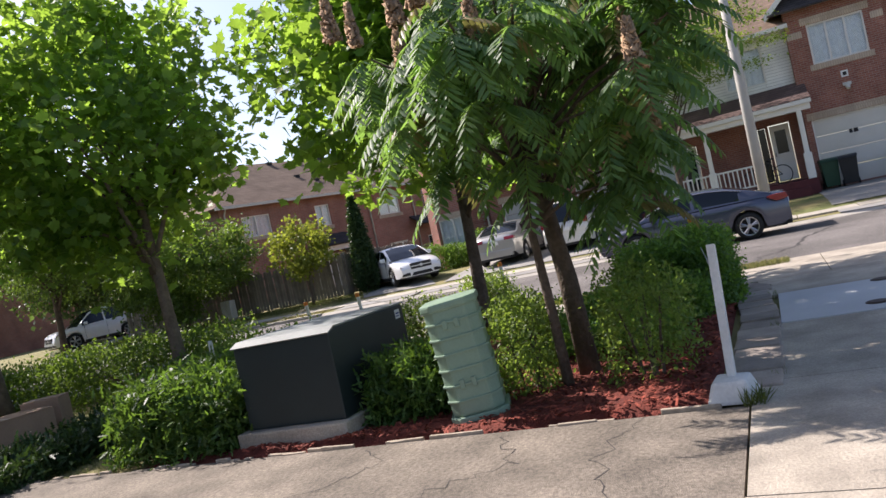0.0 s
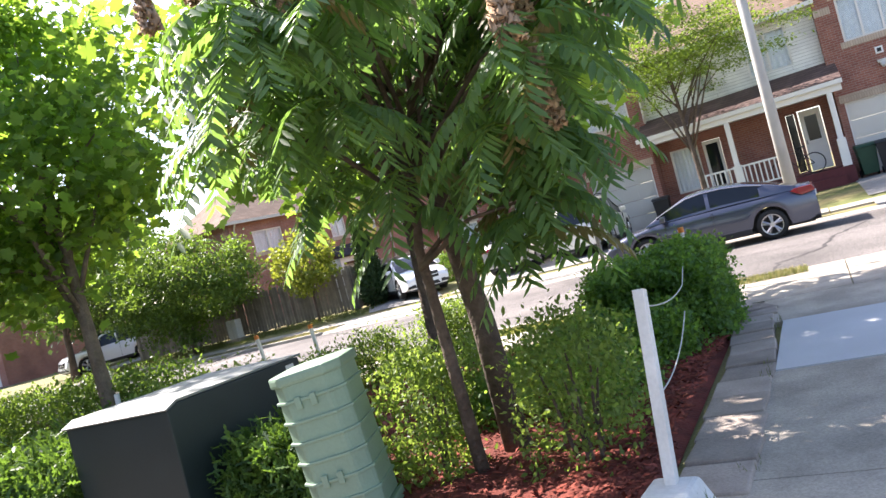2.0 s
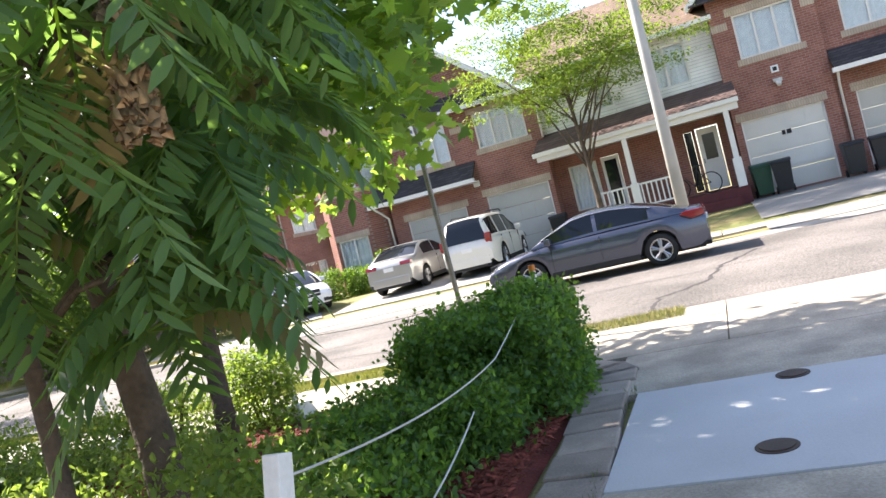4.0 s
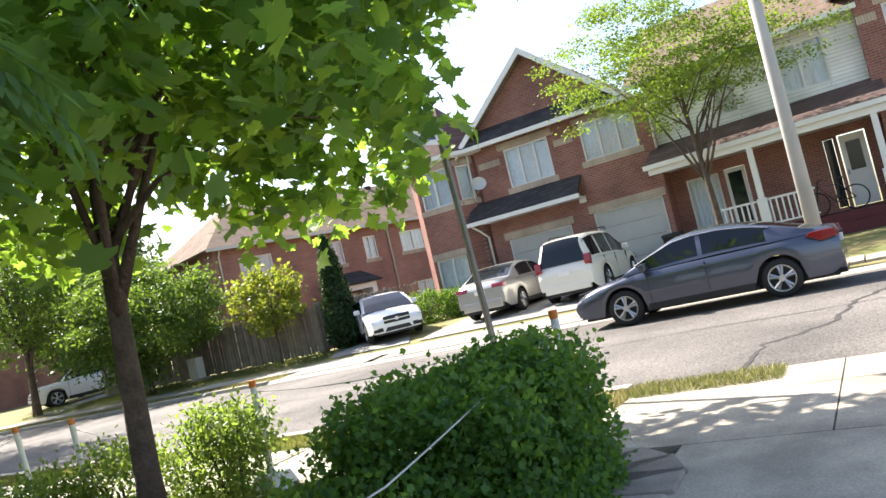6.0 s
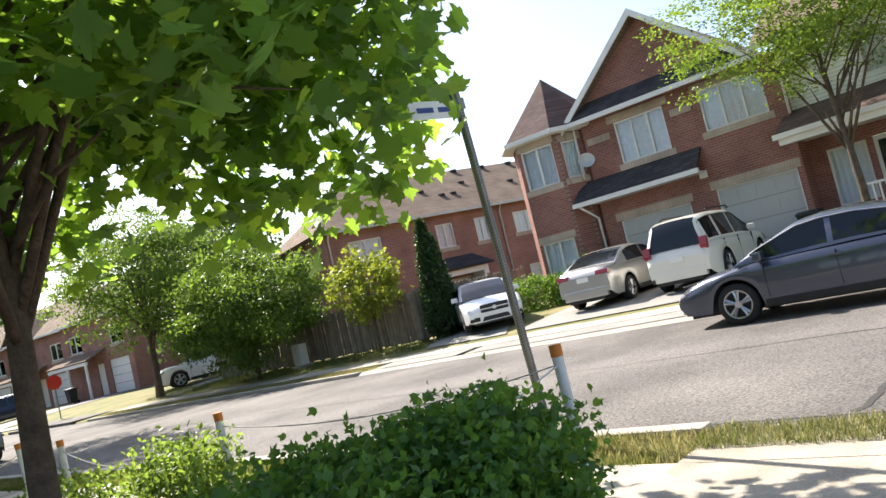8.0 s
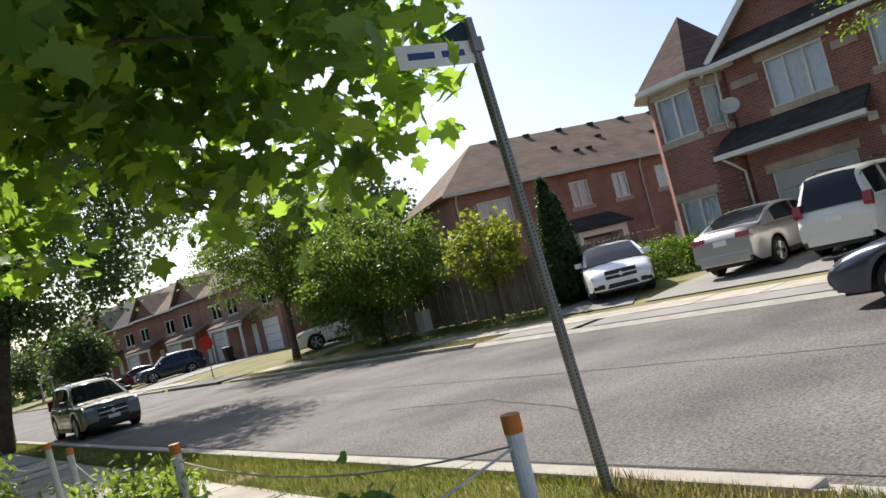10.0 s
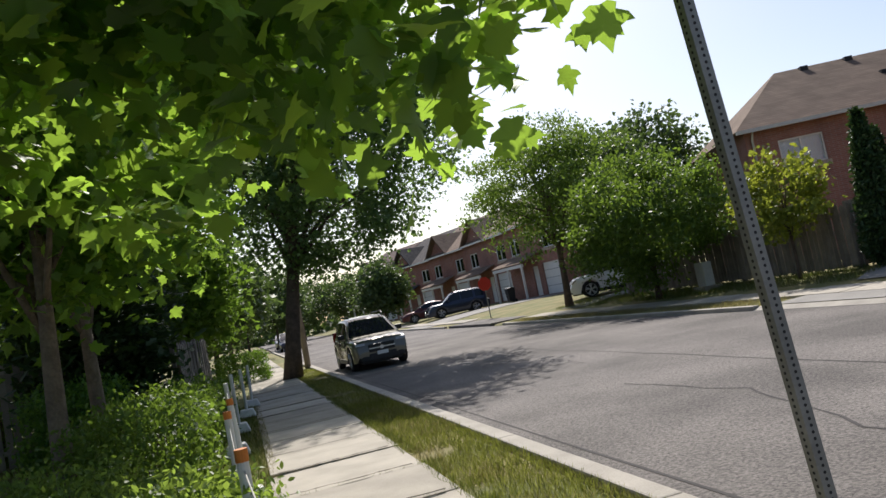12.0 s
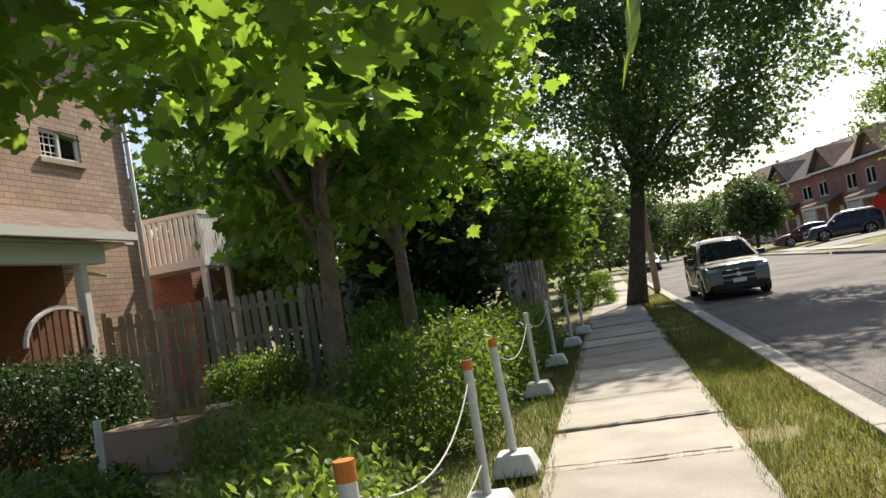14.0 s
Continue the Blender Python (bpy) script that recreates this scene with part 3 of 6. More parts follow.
g.prism([(20.78, -0.2), (20.78, -0.092), (21.0, -0.02), (21.0, -0.2)], "y", -40, 12.6)
solid("kerb", g, KERB, "low dropped kerb along the far driveways", "kerb", kind="structure", bevel=0.01)

# far driveways, climbing to the garages
DRIVE = shader("pale_driveway", (0.30, 0.285, 0.26), 0.9, var=0.2, scale=0.8, fine=50, bump=0.3)


def ramp(y0, y1, x0, x1, skew=0.0, lift=0.03):
    r = Geo()
    n = 10
    pts = []
    for i in range(n + 1):
        x = x0 + (x1 - x0) * i / n
        s = skew * i / n
        pts += [(x, y0 + s, gz(x) + lift), (x, y1 + s, gz(x) + lift)]
    r.add(pts, [(2 * i, 2 * i + 2, 2 * i + 3, 2 * i + 1) for i in range(n)])
    return r


for y0, y1, sk in ((9.3, 12.2, 3.0), (2.6, 9.0, 0.0), (-9.0, -3.2, 0.0), (-20, -13, 0.0)):
    solid("driveway", ramp(y0, y1, 23.25, 29.4 if not sk else 28.3, sk), DRIVE, "pale worn asphalt driveway up to the garages", "driveway", kind="structure")
    solid("driveway", ramp(y0, y1, 20.99, 21.86, 0.0, 0.05), DRIVE, "driveway mouth crossing the boulevard", "driveway", kind="structure")
solid("driveway", ramp(26.2, 28.4, 23.25, 34), DRIVE, "narrow driveway beside the long fence", "driveway", kind="structure")
solid("driveway", ramp(44, 50, 20.99, 32), DRIVE, "driveway of the far row of houses", "driveway", kind="structure")

# planting bed: mulch sheet, chips, edging
rng = random.Random(2)
g = Geo()
nx, ny = 36, 30
pts = []
for i in range(nx + 1):
    for j in range(ny + 1):
        x, yy = 4.46 + 5.4 * i / nx, -1.08 + 5.2 * j / ny
        edge = min(i, nx - i, j, ny - j) == 0
        pts.append((x, yy, -0.03 if edge else 0.015 + 0.05 * noise.noise((x * 1.7, yy * 1.7, 3)) + 0.02))
g.add(pts, [(i * (ny + 1) + j, (i + 1) * (ny + 1) + j, (i + 1) * (ny + 1) + j + 1, i * (ny + 1) + j + 1) for i in range(nx) for j in range(ny)])
solid("mulch_bed", g, MULCH, "planting bed covered in red-dyed bark mulch", "mulch bed", kind="structure", smooth=True)
nr = np.random.default_rng(8)
n = 6200
px, py = 4.48 + 5.2 * nr.random(n) ** 1.5, -1.04 + 3.9 * nr.random(n)
px[:1500], py[:1500] = 4.8 + 4.6 * nr.random(1500), -1.07 + 0.55 * nr.random(1500)
pz = np.array([0.035 + 0.05 * noise.noise((a * 1.7, b * 1.7, 3)) + 0.012 for a, b in zip(px, py)])
chip = [(-0.5, -0.14, 0), (0.5, -0.11, 0.02), (0.46, 0.13, 0), (-0.45, 0.12, 0.03), (0, 0, 0.16)]
me = scatter("mulch_chips", chip, [(0, 1, 4), (1, 2, 4), (2, 3, 4), (3, 0, 4)], np.stack([px, py, pz], 1), turns(n, nr, 0.35), nr.uniform(0.03, 0.085, n), CHIPS)
tagged(new("mulch_chips", me), "loose red bark chips over the bed", "mulch", kind="stuff")

EDGE = shader("old_edging", (0.46, 0.375, 0.285), 0.9, var=0.3, scale=9, fine=50)
edging = tagged(new("edging"), "broken pale edging strip between asphalt and mulch", "edging", kind="structure")
yy = -1.0
while yy < 7.0:
    l = rng.uniform(0.10, 0.42)
    o = part("edge_piece", Geo().box(4.405 + rng.uniform(0, 0.012), 4.455 - rng.uniform(0, 0.012), 0, l - rng.uniform(0.01, 0.06), -0.05, rng.uniform(0.004, 0.026)), EDGE, edging, bevel=0.008)
    o.matrix_basis = pose(rng.uniform(-0.012, 0.012), yy, 0, rng.uniform(-2, 2), 0, rng.uniform(-4, 4))
    yy += l
border = tagged(new("paver_border"), "brown-grey paver border curving round the bed", "paving", kind="structure")
paver_mesh = mesh_of("paver", Geo().box(-0.198, 0.198, -0.185, 0.185, -0.05, 0.03), PAVER, bevel=0.014)
for k in range(11):
    x = 4.98 + 0.41 * k
    yy = -1.295 + 0.06 * math.sin((x - 7.6) * 0.9) - 0.035 * (x > 7.0)
    o = part("paver", paver_mesh, None, border)
    o.matrix_basis = pose(x + rng.uniform(-0.006, 0.006), yy + rng.uniform(-0.02, 0.02), rng.uniform(-0.006, 0.010), rng.uniform(-1.5, 1.5), rng.uniform(-1.5, 1.5), rng.uniform(-4, 4))
for k in range(4):
    a = -math.pi / 2 + 0.42 * k
    o = part("paver", paver_mesh, None, border)
    o.matrix_basis = pose(9.50 + 0.62 * math.cos(a), -0.62 + 0.66 * math.sin(a), 0.002, 0, 0, math.degrees(a) + 90 + rng.uniform(-3, 3))

# access covers in the pale bay
for x, yy in ((7.36, -2.39), (8.72, -2.585)):
    cover = thing("access_cover", "round rusty cast-iron cover set in the concrete", "manhole", "covers in the apron", at=(x, yy, 0.016))
    part("rim", Geo().tube([(0, 0, -0.01), (0, 0, 0.006)], 0.11, 28), CASTIRON, cover)
    part("lid", Geo().tube([(0, 0, 0.006), (0, 0, 0.012)], 0.09, 28), CASTIRON, cover)

# ---- houses ----
def wall_with_holes(gw, axis, at, thick, u0, u1, z0, z1, holes, mi=0):
    """A wall across axis at `at` with real openings, welded into one shell. holes: (u0, u1, z0, z1)."""
    us = sorted({u0, u1, *[h[0] for h in holes], *[h[1] for h in holes]})
    zs = sorted({z0, z1, *[h[2] for h in holes], *[h[3] for h in holes]})
    us, zs = [u for u in us if u0 <= u <= u1], [z for z in zs if z0 <= z <= z1]
    nu, nz = len(us), len(zs)

    def full(i, j):
        if not (0 <= i < nu - 1 and 0 <= j < nz - 1):
            return False
        mu, mz = (us[i] + us[i + 1]) / 2, (zs[j] + zs[j + 1]) / 2
        return not any(h[0] < mu < h[1] and h[2] < mz < h[3] for h in holes)

    pts = [(at + d, u, z) if axis == "x" else (u, at + d, z) for d in (0.0, thick) for u in us for z in zs]

    def k(d, i, j):
        return d * nu * nz + i * nz + j
    fs = []
    for i in range(nu - 1):
        for j in range(nz - 1):
            if not full(i, j):
                continue
            for d in (0, 1):
                fs.append((k(d, i, j), k(d, i + 1, j), k(d, i + 1, j + 1), k(d, i, j + 1)))
            for di, dj, a, b in ((-1, 0, (i, j), (i, j + 1)), (1, 0, (i + 1, j), (i + 1, j + 1)), (0, -1, (i, j), (i + 1, j)), (0, 1, (i, j + 1), (i + 1, j + 1))):
                if not full(i + di, j + dj):
                    fs.append((k(0, *a), k(0, *b), k(1, *b), k(1, *a)))
    gw.add(pts, fs, mi)


def window(parent, axis, at, u0, u1, z0, z1, bays=2, bars=0, sill=True, m=None, name="window", drape=CURTAIN):
    """A window in its opening: frame, panes, bars, drapes behind, and a sand-brick sill. Faces towards the lower coordinate."""
    def bx(gg, a, b, c, d, near, far):
        if axis == "x":
            gg.box(at + near, at + far, a, b, c, d, 0, m)
        else:
            gg.box(a, b, at + near, at + far, c, d, 0, m)
    f, t = Geo(), 0.06
    gaps = [(u0 + (u1 - u0) * k / bays + (t if k == 0 else 0.03), u0 + (u1 - u0) * (k + 1) / bays - (t if k == bays - 1 else 0.03), z0 + t, z1 - t) for k in range(bays)]
    wall_with_holes(f, axis, at + 0.04, 0.09, u0, u1, z0, z1, gaps)
    if m is not None:
        f.v = [tuple(m @ Vector(q)) for q in f.v]
    w = part(name, f, TRIM, parent, "white vinyl window frame")
    for k in range(bays):
        a, b = u0 + (u1 - u0) * k / bays + 0.04, u0 + (u1 - u0) * (k + 1) / bays - 0.04
        p = Geo()
        bx(p, a, b, z0 + t - 0.01, z1 - t + 0.01, 0.08, 0.086)
        o = part("pane", p, PANE, w)
        o.visible_shadow = False
        if bars and k == bars - 1:
            q = Geo()
            for i in range(1, 3):
                bx(q, a + (b - a) * i / 3 - 0.008, a + (b - a) * i / 3 + 0.008, z0 + t, z1 - t, 0.068, 0.078)
            for i in range(1, 4):
                zz = z0 + (z1 - z0) * i / 4
                bx(q, a, b, zz - 0.008, zz + 0.008, 0.066, 0.076)
            part("glazing_bars", q, TRIM, w)
    d = Geo()
    n = 14
    pts = []
    for i in range(n + 1):
        u = u0 + (u1 - u0) * i / n
        o = 0.17 + 0.02 * (i % 2)
        pts += [(at + o, u, z0) if axis == "x" else (u, at + o, z0), (at + o, u, z1) if axis == "x" else (u, at + o, z1)]
    if m is not None:
        pts = [m @ Vector(q) for q in pts]
    d.add(pts, [(2 * i, 2 * i + 1, 2 * i + 3, 2 * i + 2) for i in range(n)])
    part("curtain", d, drape, w)
    if sill:
        s = Geo()
        bx(s, u0 - 0.12, u1 + 0.12, z0 - 0.2, z0 - 0.002, -0.03, 0.1)
        part("sill", s, STONE, w, "sand-coloured soldier-brick sill")
    return w


def garage_door(parent, x, y0, y1, z0, z1, mat, digits=False):
    d = Geo()
    n = 4
    for k in range(n):
        a, b = z0 + (z1 - z0) * k / n, z0 + (z1 - z0) * (k + 1) / n
        d.box(x + 0.10, x + 0.15, y0 + 0.05, y1 - 0.05, a + 0.006, b - 0.006)
        m_ = 4
        for j in range(m_):
            c, e = y0 + 0.1 + (y1 - y0 - 0.2) * j / m_, y0 + 0.1 + (y1 - y0 - 0.2) * (j + 1) / m_
            d.box(x + 0.088, x + 0.10, c + 0.06, e - 0.06, a + 0.1, b - 0.1)
    o = part("garage_door", d, mat, parent, "panelled painted garage door")
    f = Geo().box(x + 0.06, x + 0.16, y0, y0 + 0.05, z0, z1).box(x + 0.06, x + 0.16, y1 - 0.05, y1, z0, z1).box(x + 0.06, x + 0.16, y0 + 0.05, y1 - 0.05, z1 - 0.05, z1)
    part("door_frame", f, TRIM, o)
    part("lintel", Geo().box(x - 0.02, x + 0.06, y0 - 0.12, y1 + 0.12, z1 + 0.002, z1 + 0.26), STONE, parent, "sand-coloured soldier-brick lintel")
    if digits:
        mid = (y0 + y1) / 2
        part("number_bar", Geo().box(x + 0.075, x + 0.087, mid - 0.16, mid - 0.02, z1 - 0.72, z1 - 0.58).box(x + 0.075, x + 0.087, mid + 0.02, mid + 0.12, z1 - 0.72, z1 - 0.58), DARK, o)
    return o


def slope(parent, pts, thick, mat, label="", name="roof"):
    """A roof plane of some thickness from its corners, in order round it."""
    a = [Vector(p) for p in pts]
    nrm = (a[1] - a[0]).cross(a[2] - a[0]).normalized()
    if nrm.z < 0:
        nrm = -nrm
    b = [p - nrm * thick for p in a]
    n = len(a)
    s = Geo().add(a + b, [tuple(range(n)), tuple(range(2 * n - 1, n - 1, -1))] + [(i, n + i, n + (i + 1) % n, (i + 1) % n) for i in range(n)])
    return part(name, s, mat, parent, label)


def gutter(parent, p, q, mat=None, w=0.12, h=0.14):
    p, q = Vector(p), Vector(q)
    d = (q - p).normalized()
    s = d.cross(Vector((0, 0, 1))) * w / 2
    z = Vector((0, 0, h))
    return part("eaves_trough", Geo().add([p - s, p + s, q + s, q - s, p - s + z, p + s + z, q + s + z, q - s + z],
                [(0, 1, 2, 3), (4, 7, 6, 5), (0, 4, 5, 1), (1, 5, 6, 2), (2, 6, 7, 3), (3, 7, 4, 0)]), mat or TRIM, parent)


X = 29.5
# house with the corner turret, one garage and a front gable
h1 = thing("townhouse", "red-brick two-storey townhouse with corner turret, gable and garage", "house")
g = Geo()
wall_with_holes(g, "x", X, 0.3, 5.30, 9.0, 0.1, 6.0, [(6.19, 7.87, 4.2, 5.56), (6.07, 8.44, 0.36, 2.47)])
part("wall", g, BRICK, h1)
part("side_wall", Geo().box(X + 0.3, 39, 8.99, 9.29, 0.1, 6.0), BRICK, h1)
part("rear_wall", Geo().box(38.7, 39, 5.3, 8.98, 0.1, 6.0), BRICK, h1)
g = Geo().prism([(9.25, 6.0), (6.3, 8.45), (3.35, 6.0)], "x", X + 0.02, X + 0.25)
part("gable_wall", g, BRICK, h1)
window(h1, "x", X, 6.19, 7.87, 4.2, 5.56, 3, 2)
part("window_hood", Geo().box(X - 0.03, X + 0.05, 6.0, 8.06, 5.562, 5.80).box(X - 0.025, X + 0.05, 8.06, 8.9, 5.1, 5.32).box(X - 0.025, X + 0.05, 5.32, 6.0, 5.1, 5.32), STONE, h1, "sand-coloured brick band over the window")
garage_door(h1, X, 6.07, 8.44, 0.36, 2.47, GARAGE_GREY)
slope(h1, [(X - 0.78, 5.35, 3.36), (X - 0.78, 9.5, 3.36), (X + 0.01, 9.5, 4.0), (X + 0.01, 5.35, 4.0)], 0.08, SHINGLE_DK, "charcoal shingle canopy over the garage", "canopy")
gutter(h1, (X - 0.76, 5.3, 3.2), (X - 0.76, 9.55, 3.2))
part("soffit", Geo().box(X - 0.7, X - 0.01, 5.38, 9.0, 3.2, 3.26), TRIM, h1)
part("downpipe", Geo().tube([(X - 0.72, 9.35, 3.2), (X - 0.5, 9.2, 3.0), (X - 0.12, 9.1, 2.75), (X - 0.10, 9.1, 0.35)], 0.04, 8), TRIM, h1, smooth=True)
part("downpipe", Geo().tube([(X - 0.04, 9.25, 5.85), (X - 0.06, 9.3, 4.1)], 0.04, 8), TRIM, h1, smooth=True)
# turret: a five-sided bay under a pointed roof
tc = [(X + 0.3, 9.02), (X - 0.62, 9.75), (X - 0.62, 11.25), (X + 0.25, 11.95), (X + 1.7, 11.95), (X + 1.7, 9.02)]
tur = part("turret", Geo().box(X + 0.4, X + 1.7, 9.3, 11.9, 5.0, 5.8), DARK, h1, "five-sided brick bay with pointed russet roof")


def bay_face(p, q, holes, mi, wname):
    """One upright face of the bay from p to q with a window or two in it."""
    d = Vector((q[0] - p[0], q[1] - p[1], 0))
    L = d.length
    ang = math.degrees(math.atan2(d.y, d.x))
    m = pose(p[0], p[1], 0, 0, 0, ang)
    gg = Geo()
    wall_with_holes(gg, "y", 0.0, -0.22, 0.0, L, 0.1, 5.85, holes)
    gg.v = [tuple(m @ Vector(v)) for v in gg.v]
    part("bay_wall", gg, BRICK, tur)
    for a, b, c, d_ in holes:
        window(tur, "y", 0.0, a, b, c, d_, 2 if b - a > 0.9 else 1, 0, True, m @ pose(0, 0, 0) @ Matrix.Diagonal((1, -1, 1, 1)), "window")
        band = Geo().box(a - 0.1, b + 0.1, 0.0, 0.025, d_ + 0.002, d_ + 0.24, 0, m)
        part("lintel", band, STONE, tur)


for p, q, hs in ((tc[0], tc[1], [(0.35, 0.95, 4.25, 5.5)]), (tc[1], tc[2], [(0.12, 1.38, 4.2, 5.55), (0.12, 1.38, 0.95, 2.35)]), (tc[2], tc[3], [])):
    bay_face(p, q, hs, 0, "window")
part("bay_wall", Geo().box(X + 0.25, X + 6, 11.75, 11.95, 0.1, 5.85), BRICK, tur)
apex = (X + 0.75, 10.45, 8.05)
er = [(X + 0.1, 8.65), (X - 0.95, 9.6), (X - 0.95, 11.4), (X + 0.1, 12.3), (X + 2.0, 12.3), (X + 2.0, 8.65)]
for k in range(6):
    a, b = er[k], er[(k + 1) % 6]
    slope(tur, [(a[0], a[1], 5.93), (b[0], b[1], 5.93), apex], 0.05, SHINGLE_RED, "russet shingle turret roof", "turret_roof")
part("turret_soffit", Geo().prism(er, "z", 5.78, 5.87), TRIM, tur)
for k in range(3):
    gutter(tur, (*er[k], 5.80), (*er[k + 1], 5.80))
dish = part("satellite_dish", Geo().tube([(X - 0.25, 9.05, 4.35), (X - 0.42, 8.86, 4.5)], 0.025, 6), GALV, h1)
g = Geo()
ring = [(0.36 * math.sin(r) * math.cos(a), 0.36 * math.sin(r) * math.sin(a), 0.36 * (1 - math.cos(r)) * 1.2) for r in (0.001, 0.3, 0.6, 0.85) for a in (2 * math.pi * k / 16 for k in range(16))]
md = Matrix.Translation((X - 0.55, 8.8, 4.55)) @ Vector((-0.8, -0.5, 0.45)).to_track_quat("Z", "Y").to_matrix().to_4x4()
g.add([md @ Vector(p) for p in ring], [(16 * i + k, 16 * i + (k + 1) % 16, 16 * (i + 1) + (k + 1) % 16, 16 * (i + 1) + k) for i in range(3) for k in range(16)])
part("dish", g, UBOX, dish, smooth=True)
# gable roof running back
slope(h1, [(X - 0.4, 9.45, 5.90), (X - 0.4, 6.3, 8.62), (X + 9, 6.3, 8.62), (X + 9, 9.45, 5.90)], 0.1, SHINGLE)
slope(h1, [(X - 0.4, 3.15, 5.90), (X - 0.4, 6.3, 8.62), (X + 9, 6.3, 8.62), (X + 9, 3.15, 5.90)], 0.1, SHINGLE)
for a, b in (((9.5, 5.86), (6.3, 8.64)), ((3.1, 5.86), (6.3, 8.64))):
    s = Geo().add([(X - 0.46, a[0], a[1] - 0.2), (X - 0.46, a[0], a[1] + 0.02), (X - 0.46, b[0], b[1] + 0.02), (X - 0.46, b[0], b[1] - 0.22),
                   (X - 0.41, a[0], a[1] - 0.2), (X - 0.41, a[0], a[1] + 0.02), (X - 0.41, b[0], b[1] + 0.02), (X - 0.41, b[0], b[1] - 0.22)],
                  [(0, 1, 2, 3), (7, 6, 5, 4), (0, 4, 5, 1), (1, 5, 6, 2), (2, 6, 7, 3), (3, 7, 4, 0)])
    part("bargeboard", s, TRIM, h1)
slope(h1, [(X - 0.5, 3.2, 5.95), (X - 0.5, 9.4, 5.95), (X + 0.03, 9.0, 6.5), (X + 0.03, 3.6, 6.5)], 0.06, SHINGLE_DK, "charcoal skirt roof under the gable", "skirt_roof")
gutter(h1, (X - 0.48, 3.2, 5.80), (X - 0.48, 9.2, 5.80))
# middle house: garage, porch and pale siding above it
h2 = thing("townhouse", "middle townhouse with brick garage side, white siding and covered porch", "house")
g = Geo()
wall_with_holes(g, "x", X, 0.3, 2.75, 5.296, 0.1, 5.9, [(3.23, 5.07, 4.33, 5.6), (2.93, 5.25, 0.36, 2.62)])
part("wall", g, BRICK, h2)
part("side_wall", Geo().box(X + 0.3, X + 0.8, 2.75, 3.05, 0.1, 5.9), BRICK, h2)
g = Geo()
wall_with_holes(g, "x", X + 0.8, 0.3, -3.3, 2.75, 0.1, 4.0, [(-2.84, -2.1, 0.9, 3.05), (-2.0, -1.72, 0.95, 3.0), (0.5, 1.15, 0.9, 2.95), (1.3, 2.3, 1.3, 2.9)])
part("wall", g, BRICK, h2)
window(h2, "x", X, 3.23, 5.07, 4.33, 5.6, 3, 2)
garage_door(h2, X, 2.93, 5.25, 0.36, 2.62, GARAGE_GREY)
part("window_hood", Geo().box(X - 0.03, X + 0.05, 3.05, 5.25, 5.602, 5.79), STONE, h2)
g = Geo()
wall_with_holes(g, "x", X + 0.35, 0.25, -3.3, 2.75, 4.02, 6.3, [(-2.4, -1.0, 4.55, 5.95), (0.15, 0.85, 4.5, 5.75)])
part("siding_wall", g, SIDING, h2, "white horizontal siding")
window(h2, "x", X + 0.35, -2.4, -1.0, 4.55, 5.95, 2, 0, False)
window(h2, "x", X + 0.35, 0.15, 0.85, 4.5, 5.75, 1, 1, False)
dr = part("front_door", Geo().box(X + 0.86, X + 0.93, -2.8, -2.14, 0.92, 3.0), TRIM, h2, "white front door with oval-topped glass")
part("door_glass", Geo().box(X + 0.845, X + 0.858, -2.66, -2.28, 1.95, 2.8), CARGLASS, dr)
part("door_handle", Geo().tube([(X + 0.82, -2.2, 1.85), (X + 0.82, -2.2, 2.0)], 0.02, 6), GALV, dr)
part("sidelight", Geo().box(X + 0.87, X + 0.9, -1.98, -1.74, 0.97, 2.98), CARGLASS, dr)
d2 = part("front_door", Geo().box(X + 0.86, X + 0.93, 0.52, 1.13, 0.92, 2.93), TRIM, h2, "storm door with dark glass")
part("door_glass", Geo().box(X + 0.845, X + 0.858, 0.62, 1.03, 1.2, 2.8), CARGLASS, d2)
window(h2, "x", X + 0.8, 1.3, 2.3, 1.3, 2.9, 1, 0, False)
porch = part("porch", Geo().box(X - 1.35, X + 0.8, -3.3, 2.7, 0.1, 0.86), PORCHRED, h2, "raised dark red porch with white posts")
part("step", Geo().box(X - 1.7, X - 1.36, -3.0, -1.7, 0.1, 0.6), PORCHRED, porch)
slope(h2, [(X - 1.45, -3.55, 3.58), (X - 1.45, 2.95, 3.46), (X + 0.36, 2.95, 4.2), (X + 0.36, -3.55, 4.32)], 0.08, SHINGLE_RED, "russet shingle porch roof", "porch_roof")
part("porch_beam", Geo().box(X - 1.38, X - 1.15, -3.5, 2.85, 3.2, 3.4), TRIM, porch)
gutter(h2, (X - 1.45, -3.55, 3.40), (X - 1.45, 2.95, 3.36))
part("porch_ceiling", Geo().box(X - 1.14, X + 0.79, -3.45, 2.72, 3.3, 3.36), TRIM, porch)
for yy in (-3.12, 0.0):
    c = part("porch_post", Geo().box(X - 1.36, X - 1.2, yy - 0.08, yy + 0.08, 0.86, 3.2), TRIM, porch, bevel=0.01)
    part("post_base", Geo().box(X - 1.41, X - 1.15, yy - 0.13, yy + 0.13, 0.86, 1.75), TRIM, c, bevel=0.015)
rail = part("railing", Geo().box(X - 1.3, X - 1.24, -1.35, 1.3, 1.66, 1.72).box(X - 1.3, X - 1.24, -1.35, 1.3, 0.98, 1.03), TRIM, porch, "white turned-baluster railing")
bal = mesh_of("baluster", Geo().box(-0.022, 0.022, -0.022, 0.022, 1.03, 1.66), TRIM)
for k in range(17):
    o = part("baluster", bal, None, rail)
    o.matrix_basis = pose(X - 1.27, -1.28 + 0.155 * k, 0)
